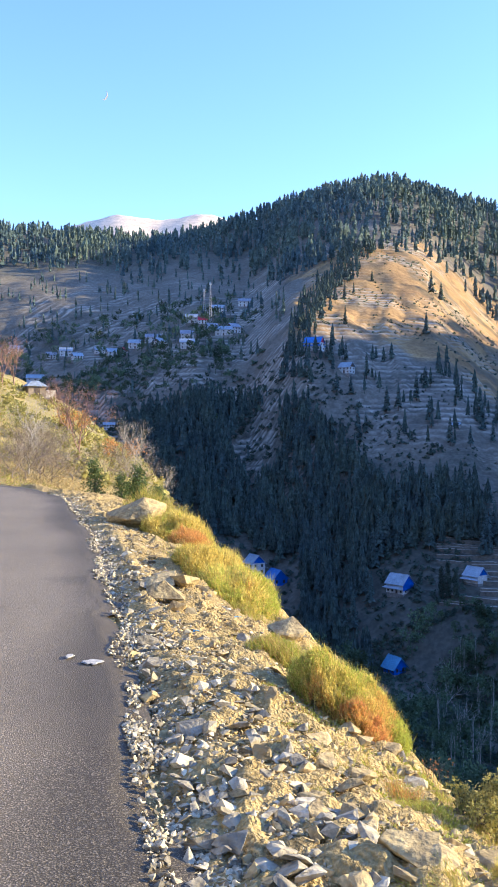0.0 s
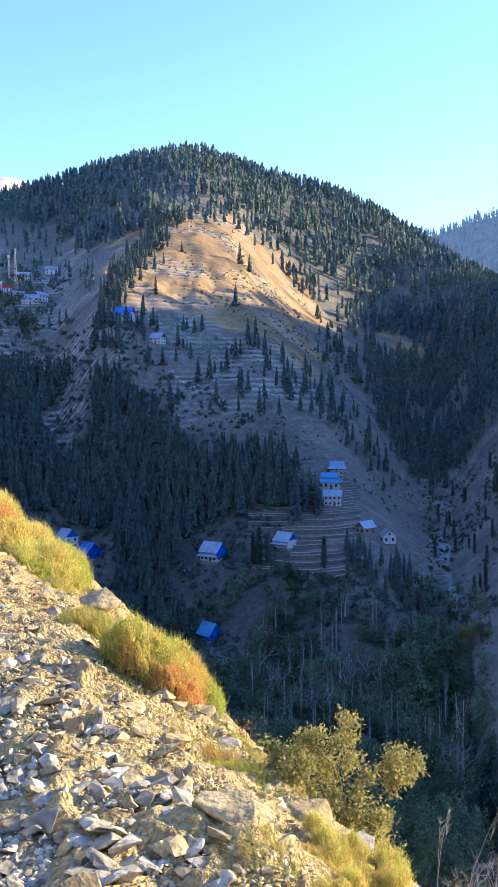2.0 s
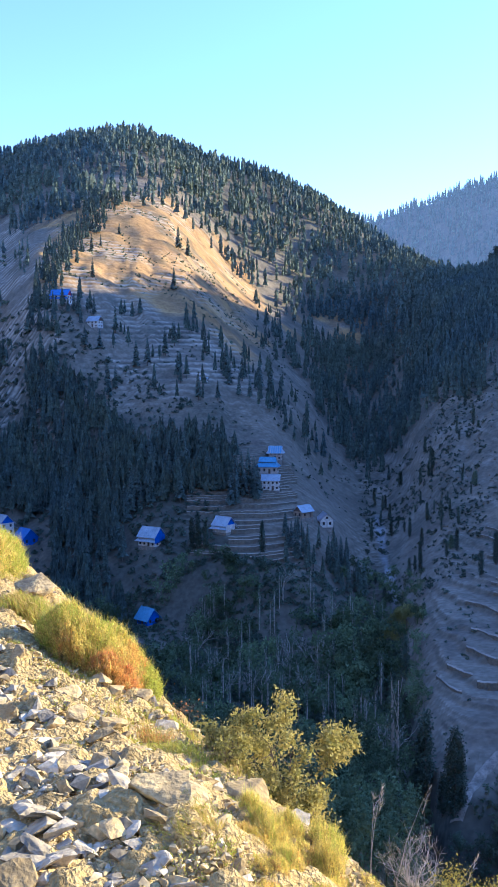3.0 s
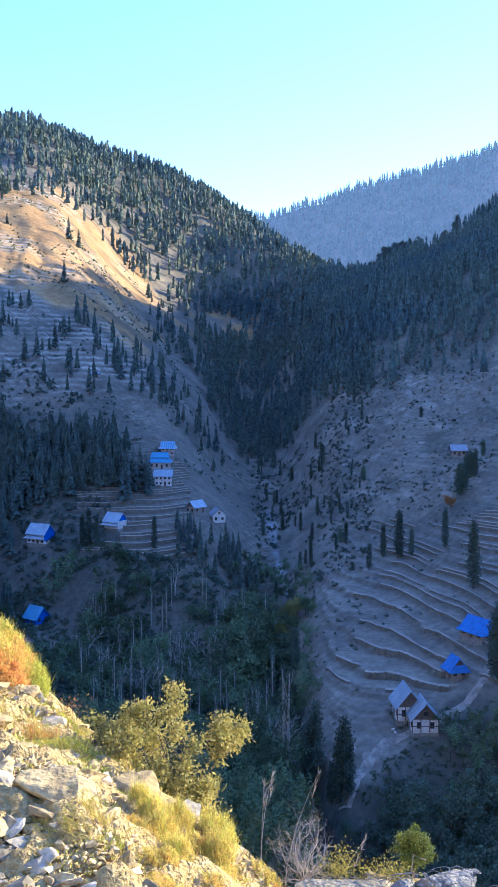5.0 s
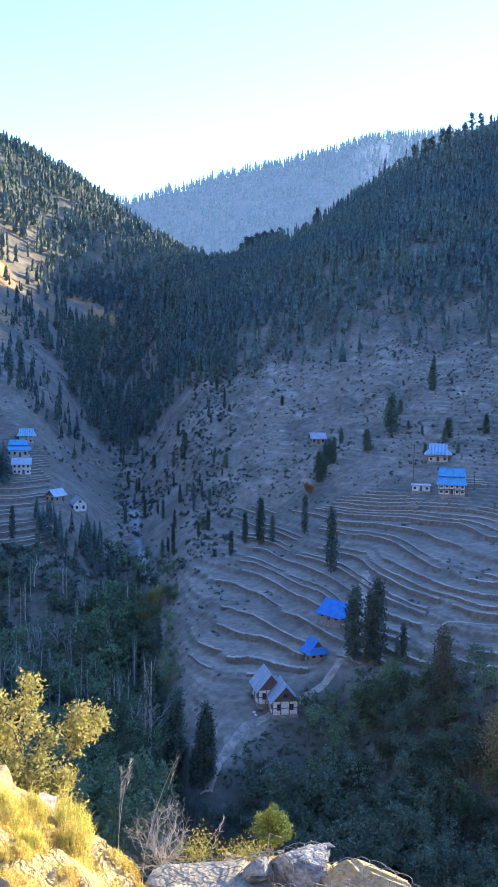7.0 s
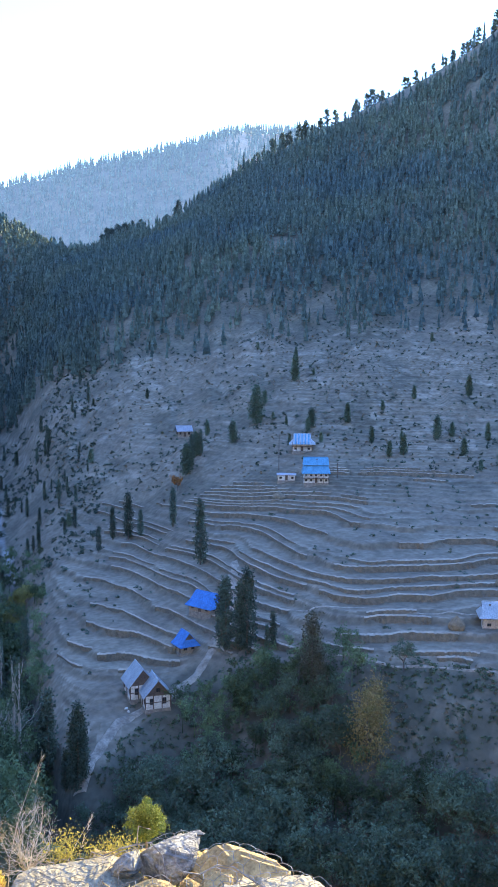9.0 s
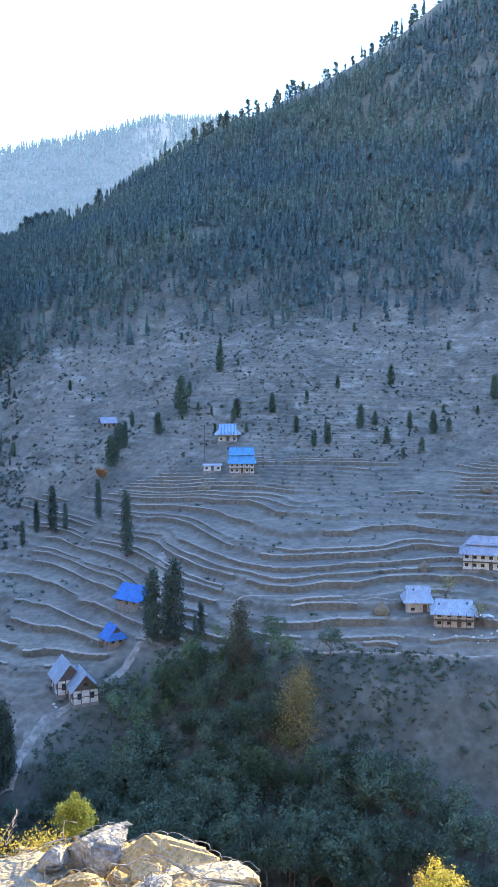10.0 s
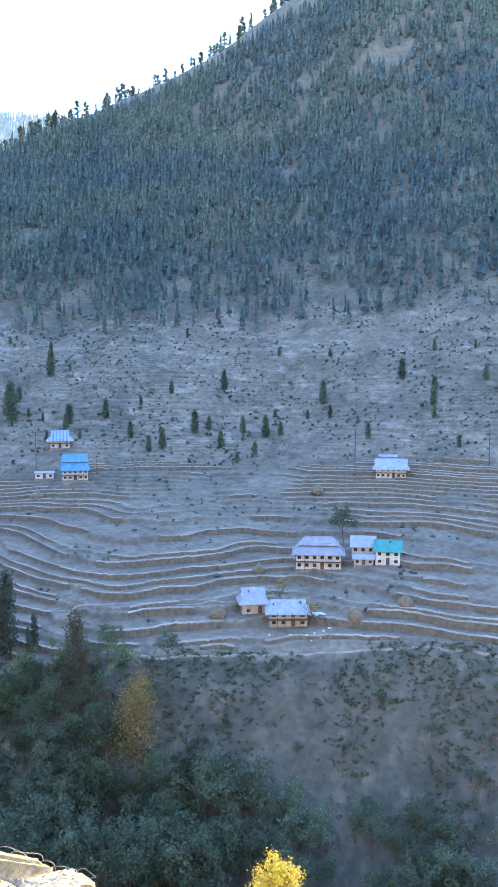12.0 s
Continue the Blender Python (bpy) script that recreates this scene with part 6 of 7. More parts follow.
VILLAGE = [(-11.7, 753, 0, 10, 0), (-11.0, 739, 20, 8, 0), (-7.3, 728, -10, 11, 0), (-8.7, 722, 15, 11, 3), (-8.1, 725, 70, 7, 2), (-6.2, 725, 0, 12, 1), (-5.7, 697, 30, 8, 0), (-4.0, 690, 0, 10, 1), (-4.0, 641, 0, 10, 0),
           (-1.6, 686, -10, 13, 0), (-2.4, 697, 20, 8, 1), (-3.7, 736, 0, 10, 0), (-2.0, 767, 0, 11, 0), (-0.3, 809, 0, 11, 1), (-13.6, 711, 0, 13, 0), (-14.9, 798, 0, 9, 0), (-1.0, 690, 40, 9, 1), (-9.6, 745, 10, 8, 0), (-3.0, 722, 0, 7, 2), (-12.6, 760, 0, 8, 1)]
for vk, (va, vr, vt, vl, vm) in enumerate(VILLAGE):
    house(("pale tin-roofed village house", "grey-roofed white village house", "red-roofed village house", "low white village house with tin roof")[vm] + " on the far hillside", va, vr, vt, vl, 6.5, 5.2 if vl > 8 else 3.6, 2.6,
          (T, ROOF_GREY, ROOF_RED, T)[vm], PLASTER, storeys=2, per_floor=3, over=.6)


def shelter(bearing, distance):
    """A ramshackle open shelter roofed with scraps of white sheet, firewood stacked beneath."""
    rng = random.Random(61)
    p = spot(bearing, distance)
    root = new("shelter")
    root.matrix_world = pose(p.x, p.y, p.z - .1, 0, 0, -bearing + 10)
    tagged(root, "ramshackle shelter of posts roofed with scraps of white sheet", "shelter")
    for x, y in ((-1.4, -1), (1.4, -1), (-1.4, 1), (1.4, 1)):
        bm = bmesh.new()
        tube(bm, [(x, y, -.6), (x + rng.uniform(-.1, .1), y, 2.1)], [.08, .06], 6)
        part("post", bm, TIMBER, root)
    for k in range(6):
        x, y, z = -1.3 + .5 * k + rng.uniform(-.2, .2), rng.uniform(-.7, .5), 2.05 + rng.uniform(0, .25)
        w, d, a = rng.uniform(.4, .7), rng.uniform(.5, .9), rng.uniform(-.25, .25)
        bm = bmesh.new()
        sheet(bm, [(x - w, y - d, z - a), (x + w, y - d, z + a), (x + w, y + d, z + a + .1), (x - w, y + d, z - a + .1)], .03)
        part("roof_scrap", bm, PLASTER if k % 3 else ROOF_TIN, root, "scrap of white sheet")
    for k in range(14):
        z, y = .12 + .22 * (k // 5), -.6 + .3 * (k % 5)
        bm = bmesh.new()
        tube(bm, [(-1.2, y, z), (1.1 + rng.uniform(-.2, .2), y, z)], [.12, .1], 6)
        part("log", bm, TIMBER, root)


def sack(bearing, distance, w, seed):
    """A slumped sack on the ground."""
    rng = random.Random(seed)
    p = spot(bearing, distance)
    bm = bmesh.new()
    bmesh.ops.create_icosphere(bm, subdivisions=2, radius=.5)
    for v in bm.verts:
        v.co += v.co * .25 * noise.noise(v.co * 3 + Vector((seed, 0, 0)))
        v.co = Vector((v.co.x * w, v.co.y * w * .7, v.co.z * w * .6 + w * .22 - .03))
    ob = part("sack", bm, PLASTER, None, smooth=True)
    ob.matrix_world = pose(p.x, p.y, p.z, 0, 0, rng.uniform(0, 180))
    tagged(ob, "slumped white sack lying in the farmyard", "sack", "farmyard sacks")


shelter(60.85, 216)
for sk, (sb, sd, sw) in enumerate(((59.0, 209, .9), (59.5, 209, 1.0), (60.1, 208.5, 1.1), (60.6, 209.5, .8), (61.2, 211, .9), (61.0, 208, .7), (57.6, 209.5, .8), (61.6, 213, 1.0), (60.4, 206.5, .6), (32.6, 205, 1.1), (32.75, 204, .9))):
    sack(sb, sd, sw, 300 + sk)


def near_hut():
    root = new("hut")
    p = spot(-13.6, 84)
    root.matrix_world = pose(p.x, p.y, p.z - 0.1, 0, 0, 30) @ Matrix.Scale(0.68, 4)
    tagged(root, "small stone hut with a pyramid tin roof on the hill", "hut")
    bm = bmesh.new()
    box(bm, -1.2, 1.2, -1, 1, -1, 1.5)
    part("wall", bm, MUD, root)
    ob = part("roof", roof_mesh(2.4, 2, .6, .25, "hip", .06), ROOF_TIN, root)
    ob.location.z = 1.5
    bm = bmesh.new()
    box(bm, 1.2, 2.6, -.9, .6, -1, 0.9)
    part("lean_to", bm, CREAM, root, "plastered lean-to")
    bm = bmesh.new()
    box(bm, -.35, .35, -1.03, -.97, 0.0, 1.2)
    part("door", bm, TIMBER, root)


near_hut()


def mast(bearing, distance, h):
    root = new("radio_mast")
    root.location = spot(bearing, distance)
    tagged(root, "slender lattice steel radio mast above the village", "mast", "radio masts")
    legs = []
    for k in range(3):
        a = 2 * math.pi * k / 3
        bm = bmesh.new()
        foot, top = Vector((1.3 * math.cos(a), 1.3 * math.sin(a), -1)), Vector((.35 * math.cos(a), .35 * math.sin(a), h))
        tube(bm, [foot, top], [.16, .12], 5)
        part("leg", bm, STEEL, root)
        legs.append((foot, top))
    bm = bmesh.new()
    n = 14
    for i in range(n):
        for k in range(3):
            a = legs[k][0].lerp(legs[k][1], i / n)
            b = legs[(k + 1) % 3][0].lerp(legs[(k + 1) % 3][1], (i + 1) / n)
            tube(bm, [a, b], [.06, .06], 3)
    part("bracing", bm, STEEL, root)
    bm = bmesh.new()
    box(bm, -.8, .8, -.8, .8, h, h + 2)
    part("antenna", bm, PLASTER, root)


mast(-2.5, 725, 30)
mast(-2.9, 739, 23)


def haystack(bearing, distance, r, h):
    root = new("haystack")
    p = spot(bearing, distance)
    root.location = p
    tagged(root, "rounded brown haystack in the fields", "haystack", "haystacks")
    bm = bmesh.new()
    rng = random.Random(int(distance))
    prof = ((0, 0.8), (.2, .92), (.42, .9), (.6, .72), (.8, .4), (1, .05))
    rings = []
    for z, q in prof:
        rings.append([bm.verts.new((r * q * math.cos(a) * rng.uniform(.94, 1.06), r * q * math.sin(a) * rng.uniform(.94, 1.06), h * z - .2)) for a in np.linspace(0, 6.283, 13)[:-1]])
    for a, b in zip(rings, rings[1:]):
        for k in range(12):
            bm.faces.new((a[k], a[(k + 1) % 12], b[(k + 1) % 12], b[k]))
    bm.faces.new(rings[-1])
    part("hay", bm, HAY, root)
    bm = bmesh.new()
    tube(bm, [(0, 0, h - .5), (0.05, 0, h + .7)], [.07, .05], 5)
    part("pole", bm, TIMBER, root)


for hb, hd, hr, hh in ((63.3, 215, 2.1, 3.6), (54.2, 218, 2.3, 3.6), (56.9, 246, 1.9, 3.2), (60.7, 313, 2.6, 3.6), (42.6, 318, 2.8, 3.0), (24.9, 240, 2.3, 3), (66.5, 222, 2.2, 3)):
    haystack(hb, hd, hr, hh)


def utility_pole(bearing, distance, h):
    root = new("utility_pole")
    root.location = spot(bearing, distance)
    tagged(root, "thin dark wooden utility pole on the slope", "pole", "poles")
    bm = bmesh.new()
    tube(bm, [(0, 0, -.5), (0, 0, h)], [.18, .13], 6)
    part("shaft", bm, TIMBER, root)
    bm = bmesh.new()
    box(bm, -.9, .9, -.06, .06, h - .9, h - .75)
    part("crossarm", bm, TIMBER, root)


for ub, ud, uh in ((63.1, 325, 17), (42.6, 345, 14), (71.5, 330, 14), (46.4, 332, 6)):
    utility_pole(ub, ud, uh)


def ribbon(name, label, line, width, mat, lift=0.12):
    """A trodden strip over the ground through (bearing, distance) places."""
    pts = []
    for (a0, r0), (a1, r1) in zip(line, line[1:]):
        n = max(2, int(abs(a1 - a0) * r0 / 57 + abs(r1 - r0)))
        pts += [(a0 + (a1 - a0) * k / n, r0 + (r1 - r0) * k / n) for k in range(n)]
    pts.append(line[-1])
    P = [spot(*p) for p in pts]
    verts, faces = [], []
    for k, p in enumerate(P):
        d = (P[min(k + 2, len(P) - 1)] - P[max(k - 2, 0)]).normalized()
        s = Vector((d.y, -d.x, 0)).normalized() * width * (0.8 + 0.35 * noise.noise(Vector((k * .3, 1, 1))))
        for q in (-1, -.4, .4, 1):
            c = p + s * q
            verts.append((c.x, c.y, max(height(c.x, c.y), p.z - .4) + lift * (1 if abs(q) < .5 else -1.5)))
    for k in range(len(P) - 1):
        for j in range(3):
            faces.append((k * 4 + j, k * 4 + j + 1, k * 4 + j + 5, k * 4 + j + 4))
    tagged(new(name, mesh_from(name, verts, faces, mat, smooth=True)), label, "path", kind="structure")


ribbon("footpath", "pale trodden footpath climbing to the houses", [(29.6, 180), (30.6, 189), (32.2, 200), (34, 205), (35.6, 208), (37.2, 214), (38.4, 222), (39.2, 232), (39.75, 243), (39.7, 256), (39.7, 269)], 2.2, PATH, 0.28)
ribbon("field_track", "pale field track along the terrace rim", [(46.5, 205), (50, 200.5), (56, 201), (62, 202), (68, 205), (73, 203)], 0.9, PATH)
ribbon("field_track", "pale field track between the terraces", [(41, 232), (46, 226), (52, 224), (55.5, 226)], 0.6, PATH)


WOOD_LEAF = leafy(toned(material("wood_leaves", (0.14, 0.195, 0.10), (0.105, 0.145, 0.075), 0.08, 1.5, 0.8, 0.0), "tone", 0.45, 1.5), 0.3)
EVERGREEN = leafy(material("evergreen_leaves", (0.14, 0.19, 0.06), (0.09, 0.13, 0.05), 1.5, 12, 0.7, 0.0, island=True, spread=0.3), 0.3)


# ---- trees ----
def tree_parts(root, bm_trunk, leaves, bark, leaf_mat):
    part("trunk", bm_trunk, bark, root)
    if leaves is not None:
        ob = new("crown", bulk_mesh("crown", leaves[0], leaves[1], leaf_mat))
        ob.parent = root


def conifer(seed, h, width, label, mat=CONIFER):
    """A tiered conifer with drooping, ragged boughs."""
    rng = random.Random(seed)
    root = new("conifer_tree")
    tagged(root, label, "tree", "conifers")
    bm = bmesh.new()
    tube(bm, [(0, 0, -1), (0, 0, h * .5), (0.05, 0, h * .97)], [h * .014, h * .01, h * .003], 5)
    v, f = [], []
    z = h * rng.uniform(.06, .16)
    while z < h * .97:
        k = (h - z) / h
        n = 7
        for i in range(n):
            a = rng.uniform(0, 6.28)
            L = width * h * (k ** 0.75) * rng.uniform(.6, 1.15) + .25
            c, s = math.cos(a), math.sin(a)
            w = L * .34 + .12
            b = len(v)
            v += [(0, 0, z + .5), (c * L * .6 - s * w, s * L * .6 + c * w, z - L * .05), (c * L, s * L, z - L * .28), (c * L * .6 + s * w, s * L * .6 - c * w, z - L * .05), (c * L * .55, s * L * .55, z + L * .12 + .15)]
            f += [(b, b + 1, b + 4), (b + 1, b + 2, b + 4), (b + 2, b + 3, b + 4), (b + 3, b, b + 4)]
        z += h * .045
    tree_parts(root, bm, (v, f), BARK, mat)
    return root


def poplar(seed, h, width, label, mat=POPLAR, group="poplars", leaves=1900, leaf=.34, bark=None):
    rng = np.random.RandomState(seed)
    pr = random.Random(seed)
    root = new("poplar_tree")
    tagged(root, label, "tree", group)
    bm = bmesh.new()
    tube(bm, [(0, 0, -1), (0.1, 0, h * .5), (0, 0.05, h * .93)], [h * .016, h * .011, h * .003], 5)
    for k in range(9):
        z = h * (.12 + .08 * k)
        a = pr.uniform(0, 6.28)
        q = width * h * .7
        tube(bm, [(0, 0, z), (q * math.cos(a) * .6, q * math.sin(a) * .6, z + h * .09), (q * math.cos(a), q * math.sin(a), z + h * .2)], [h * .005, h * .003, h * .0015], 3)
    zs = np.linspace(.1, .98, 40)
    cs = [(width * h * .55 * math.sin(3.1 * min(1, z * 1.05) ** .7) * math.cos(i * 2.4), width * h * .55 * math.sin(3.1 * min(1, z * 1.05) ** .7) * math.sin(i * 2.4), z * h) for i, z in enumerate(zs)]
    tree_parts(root, bm, leaf_cloud(rng, cs, width * h * .27, leaves, leaf, (1, 1, 1.4)), bark or BARK, mat)
    return root


def ragged_pine(seed, h, label):
    """An old pine with uneven tufted boughs and gaps of bare trunk."""
    rng = random.Random(seed)
    root = new("pine_tree")
    tagged(root, label, "tree", "crest pines")
    bm = bmesh.new()
    tube(bm, [(0, 0, -2), (0.2, 0, h * .5), (0.1, 0.1, h * .97)], [h * .016, h * .011, h * .004], 5)
    cs = [(0.1, 0.1, h * .96), (0.1, .1, h * .9)]
    z = h * rng.uniform(.18, .4)
    while z < h * .93:
        a, q = rng.uniform(0, 6.28), h * rng.uniform(.1, .24) * (1.2 - z / h)
        tip = (q * math.cos(a), q * math.sin(a), z + q * .15)
        tube(bm, [(0.1, 0, z), tip], [h * .005, h * .002], 3)
        cs += [tip, (tip[0] * .55, tip[1] * .55, z)]
        z += h * rng.uniform(.015, .075)
    tree_parts(root, bm, leaf_cloud(np.random.RandomState(seed), cs, h * .036, 1500, .62, (1.2, 1.2, .75)), BARK, CONIFER)
    return root


def broadleaf(seed, h, label, mat=BROADLEAF, leaves=1300, size=.34, spread=.55, bark=BARK, group="broadleaf trees"):
    pr = random.Random(seed)
    root = new("broadleaf_tree")
    tagged(root, label, "tree", group)
    bm = bmesh.new()
    tips = []
    tube(bm, [(0, 0, -1), (.1, 0, h * .22), (0.05, .1, h * .34)], [h * .022, h * .018, h * .014], 6)
    for k in range(4):
        a = k * 1.6 + pr.uniform(-.3, .3)
        branching(pr, bm, (0.05, .1, h * .3), (math.cos(a) * spread, math.sin(a) * spread, 1), h * .34, h * .011, 2, .45, tips, 4)
    branching(pr, bm, (0.05, .1, h * .33), (0, 0, 1), h * .36, h * .011, 2, .45, tips, 4)
    tree_parts(root, bm, leaf_cloud(np.random.RandomState(seed), tips, h * .05, leaves, size) if leaves else None, bark, mat)
    return root


def bare_tree(seed, h, label, mat, depth=4, spread=.5, stems=3, name="bare_tree", haze=900):
    pr = random.Random(seed)
    root = new(name)
    tagged(root, label, "tree", "bare trees")
    bm = bmesh.new()
    tube(bm, [(0, 0, -.3), (0, 0, h * .15)], [h * .02, h * .016], 6)
    part("trunk", bm, mat, root)
    bm = bmesh.new()
    tips = []
    for k in range(stems):
        a = k * 6.28 / stems + pr.uniform(-.4, .4)
        branching(pr, bm, (0, 0, h * .14), (math.cos(a) * spread, math.sin(a) * spread, 1), h * .36, h * .009, depth, .5, tips, 4, fork=(2, 4))
    part("limb", bm, mat, root)
    if haze:
        v, f = leaf_cloud(np.random.RandomState(seed), tips, h * .03, haze, h * .009)
        ob = new("foliage", bulk_mesh("foliage", v, f, mat))
        ob.parent = root
    return root


def plant(src, bearing, distance, scale=1.0, turn=0.0, sink=0.0):
    p = spot(bearing, distance)
    ob = copy_thing(src, pose(p.x, p.y, p.z - sink, 0, 0, turn))
    ob.matrix_world = pose(p.x, p.y, p.z - sink, 0, 0, turn) @ Matrix.Scale(scale, 4)
    return ob


def retire(src):
    """Removes a pattern once its copies stand."""
    for o in (*src.children_recursive, src):
        bpy.data.objects.remove(o)


def build_trees():
    rng = random.Random(5)
    pine = [conifer(300 + k, 18, .15 + .02 * k, "dark slender conifer on the shaded slope") for k in range(4)]
    pop = [poplar(320 + k, 16, .105 + .014 * k, "dark columnar poplar beside the fields") for k in range(3)]
    leaf = [broadleaf(340 + k, 11, "dark green broadleaf tree in the valley wood") for k in range(5)]
    pale = [broadleaf(350 + k, 13, "thin half-bare poplar with pale stems", BROADLEAF, 160, .35, .3, PALE_BARK, "pale poplars") for k in range(2)]
    dome = [poplar(326 + k, 10, .2 + .03 * k, "dark rounded tree on the shaded grass slope", BROADLEAF, "slope trees") for k in range(3)]
    crest = [ragged_pine(370 + k, 23, "dark ragged pine on the shaded crest") for k in range(5)]
    gold = broadleaf(360, 12, "broadleaf tree turning orange and yellow", AUTUMN, 1300, .42, .5)
    olive = broadleaf(362, 12, "broadleaf tree turning yellow-green by the river", OLIVE, 2200, .36, .42)
    dull = broadleaf(361, 13, "grey-brown broadleaf tree with thinning leaves", SHRUB_LEAF, 350, .35, .5)
    t = lambda: rng.uniform(0, 360)
    # poplars by the fields: bearing, distance, height
    for b, d, h in ((40.6, 214, 21), (40.1, 217, 17), (39.15, 218, 19), (38.9, 222, 15), (42.3, 213, 9.5), (41.9, 212, 7), (35.7, 318, 14), (32.8, 326, 17), (37.5, 276, 20), (29.45, 181, 18), (29.15, 182, 15), (29.7, 182, 13), (27.5, 196, 20), (27.2, 197, 17), (28.6, 184, 9), (12.3, 355, 13), (12.7, 355, 15), (13.2, 354, 12), (16.9, 348, 13),
                    (26.2, 262, 13), (24.6, 268, 12), (33.6, 322, 10), (31.8, 330, 12), (30.9, 318, 9), (36.9, 366, 13), (37.5, 372, 11), (25.5, 255, 11)):
        plant(rng.choice(pop), b, d, h / 16, t())
    full = poplar(364, 14, .4, "full-crowned tree turning brown and orange", RUSTY, "autumn trees", 3600, .3)
    tall = poplar(365, 19, .17, "tall grey-brown tree with dense dull leaves", DULL, "autumn trees", 3000, .32)
    plant(full, 48.6, 181, 1.0, 20)
    plant(full, 49.1, 188, .62, 80)
    plant(tall, 44.9, 195, 1.0, 30)
    plant(tall, 45.4, 192, .72, 130)
    plant(gold, 36.0, 352, .55, 120)
    plant(leaf[0], 50.9, 199, .65, 10)
    plant(leaf[1], 62.4, 262, 1.0, 50)
    plant(dull, 60.5, 214, .5, 50)
    plant(dull, 58.3, 226, .6, 150)
    for b, d, h in ((26.3, 300, 10), (25.8, 306, 9), (25.2, 296, 10), (25.3, 205, 15), (24.9, 208, 13)):
        plant(pale[rng.randint(0, 1)] if h > 12 else olive, b, d, h / 13, t())
    # small trees on the shaded grass slope
    for b, d, h in ((41.1, 391, 16), (47.0, 383, 8), (44.7, 381, 8), (39.6, 377, 9), (50.6, 358, 8), (49.7, 355, 6), (57.3, 376, 9), (52.7, 376, 9), (37.2, 373, 10), (36.6, 362, 12), (54.6, 417, 9), (43.6, 432, 12), (61, 400, 10), (66, 410, 9), (68, 380, 8)):
        plant(rng.choice(dome), b, d, h / 10, t())
    for _ in range(40):
        plant(rng.choice(dome), rng.uniform(29, 74), rng.uniform(345, 480), rng.uniform(.3, .7), t())
    for _ in range(44):
        plant(rng.choice(pop), rng.uniform(24, 30.5), rng.uniform(345, 510), rng.uniform(.25, .6), t())
    # clumps of conifers
    for (b0, b1), (d0, d1), n, h0, h1 in (((4, 14.4), (388, 440), 60, 12, 20), ((14.6, 16.6), (384, 402), 15, 14, 20), ((18.4, 24), (345, 374), 40, 8, 13), ((4.8, 9), (352, 384), 16, 10, 16), ((5, 20), (480, 560), 30, 9, 18), ((4, 14), (610, 780), 7, 8, 22)):
        for _ in range(n):
            plant(rng.choice(pine), rng.uniform(b0, b1), rng.uniform(d0, d1), rng.uniform(h0, h1) / 18, t())
    # woods along the river
    for (b0, b1), (d0, d1), n, h0, h1 in (((33, 47), (150, 186), 75, 8, 13), ((47, 60), (148, 172), 46, 8, 13), ((60, 76), (145, 165), 26, 7, 11), ((28, 40), (138, 176), 30, 5, 8), ((52, 72), (168, 192), 10, 2, 4), ((41, 47), (186, 200), 10, 6, 9)):
        for _ in range(n):
            plant(rng.choice(leaf), rng.uniform(b0, b1), rng.uniform(d0, d1), rng.uniform(h0, h1) / 11, t())
    # tall pines in groups along the crest of the shaded slope
    for _ in range(46):
        b0 = rng.uniform(31, 62)
        for _ in range(rng.randint(1, 6)):
            b = b0 + rng.gauss(0, .45)
            plant(rng.choice(crest), b, float(line_r(8, b)) * rng.uniform(.975, 1.005), rng.uniform(.45, 1.15), t())
    slim = [poplar(328 + k, 15, .07, "bare slender poplar with a pale trunk", BROADLEAF, "pale poplars", 220, .3, PALE_BARK) for k in range(3)]
    for _ in range(20):
        plant(rng.choice(pale), rng.uniform(11.5, 22), rng.uniform(240, 330), rng.uniform(.7, 1.1), t())
    for _ in range(85):
        plant(rng.choice(slim), rng.uniform(11.5, 25), rng.uniform(215, 325), rng.uniform(.7, 1.15), t())
    for b, d, h in ((25.35, 203, 27), (25.75, 201, 28), (25.5, 206, 22)):
        plant(slim[0], b, d, h / 15, t())
    # the near hill
    red = bare_tree(380, 4.6, "bare autumn tree with reddish twigs on the hill", RED_TWIG, 4)
    plant(red, -10.9, 49, 1.0, 40)
    plant(red, -11.6, 62, .9, 140)
    white = bare_tree(381, 2.6, "small bare pale tree at the hill's edge", PALE_BARK, 4)
    plant(white, -5.4, 52, 1.0, 0)
    plant(white, -7.4, 54, 1.35, 90)
    plant(white, -7.9, 60, 1.2, 190)
    plant(white, -14.0, 37, 1.1, 90)
    plant(white, -13.3, 38, .8, 190)
    grey = bare_tree(382, 2.0, "rounded bare grey-brown shrub on the near hill", GREY_TWIG, 5, .75, 5, "bare_shrub")
    for b, d, k in ((-14.2, 35, 1.0), (-13.3, 36, .9), (-12.6, 35.5, .8), (-14.6, 39, 1.1), (-13.5, 40, 1.2), (-12.3, 41, 1.0), (-11.3, 38, .75), (-9.2, 52, 1.3), (-7.0, 46, 1.1), (-15, 34, .9)):
        plant(grey, b, d, k, t())
    plant(red, -14.9, 86, .95, 200)
    plant(red, -15.6, 82, 1.0, 240)
    ever = new("evergreen_shrub")
    tagged(ever, "upright dark green shrub on the near hill", "shrub", "evergreen shrubs")
    bm = bmesh.new()
    tube(bm, [(0, 0, -.2), (0, 0, .9)], [.03, .01], 5)
    cone = [(.34 * (1 - z) ** .8 * math.cos(k * 2.4) * (k % 3) / 2, .30 * (1 - z) ** .8 * math.sin(k * 2.4) * (k % 3) / 2, .08 + z * .95) for k, z in enumerate(np.linspace(0, 1, 46))]
    tree_parts(ever, bm, leaf_cloud(np.random.RandomState(21), cone, .08, 1300, .035), BARK, EVERGREEN)
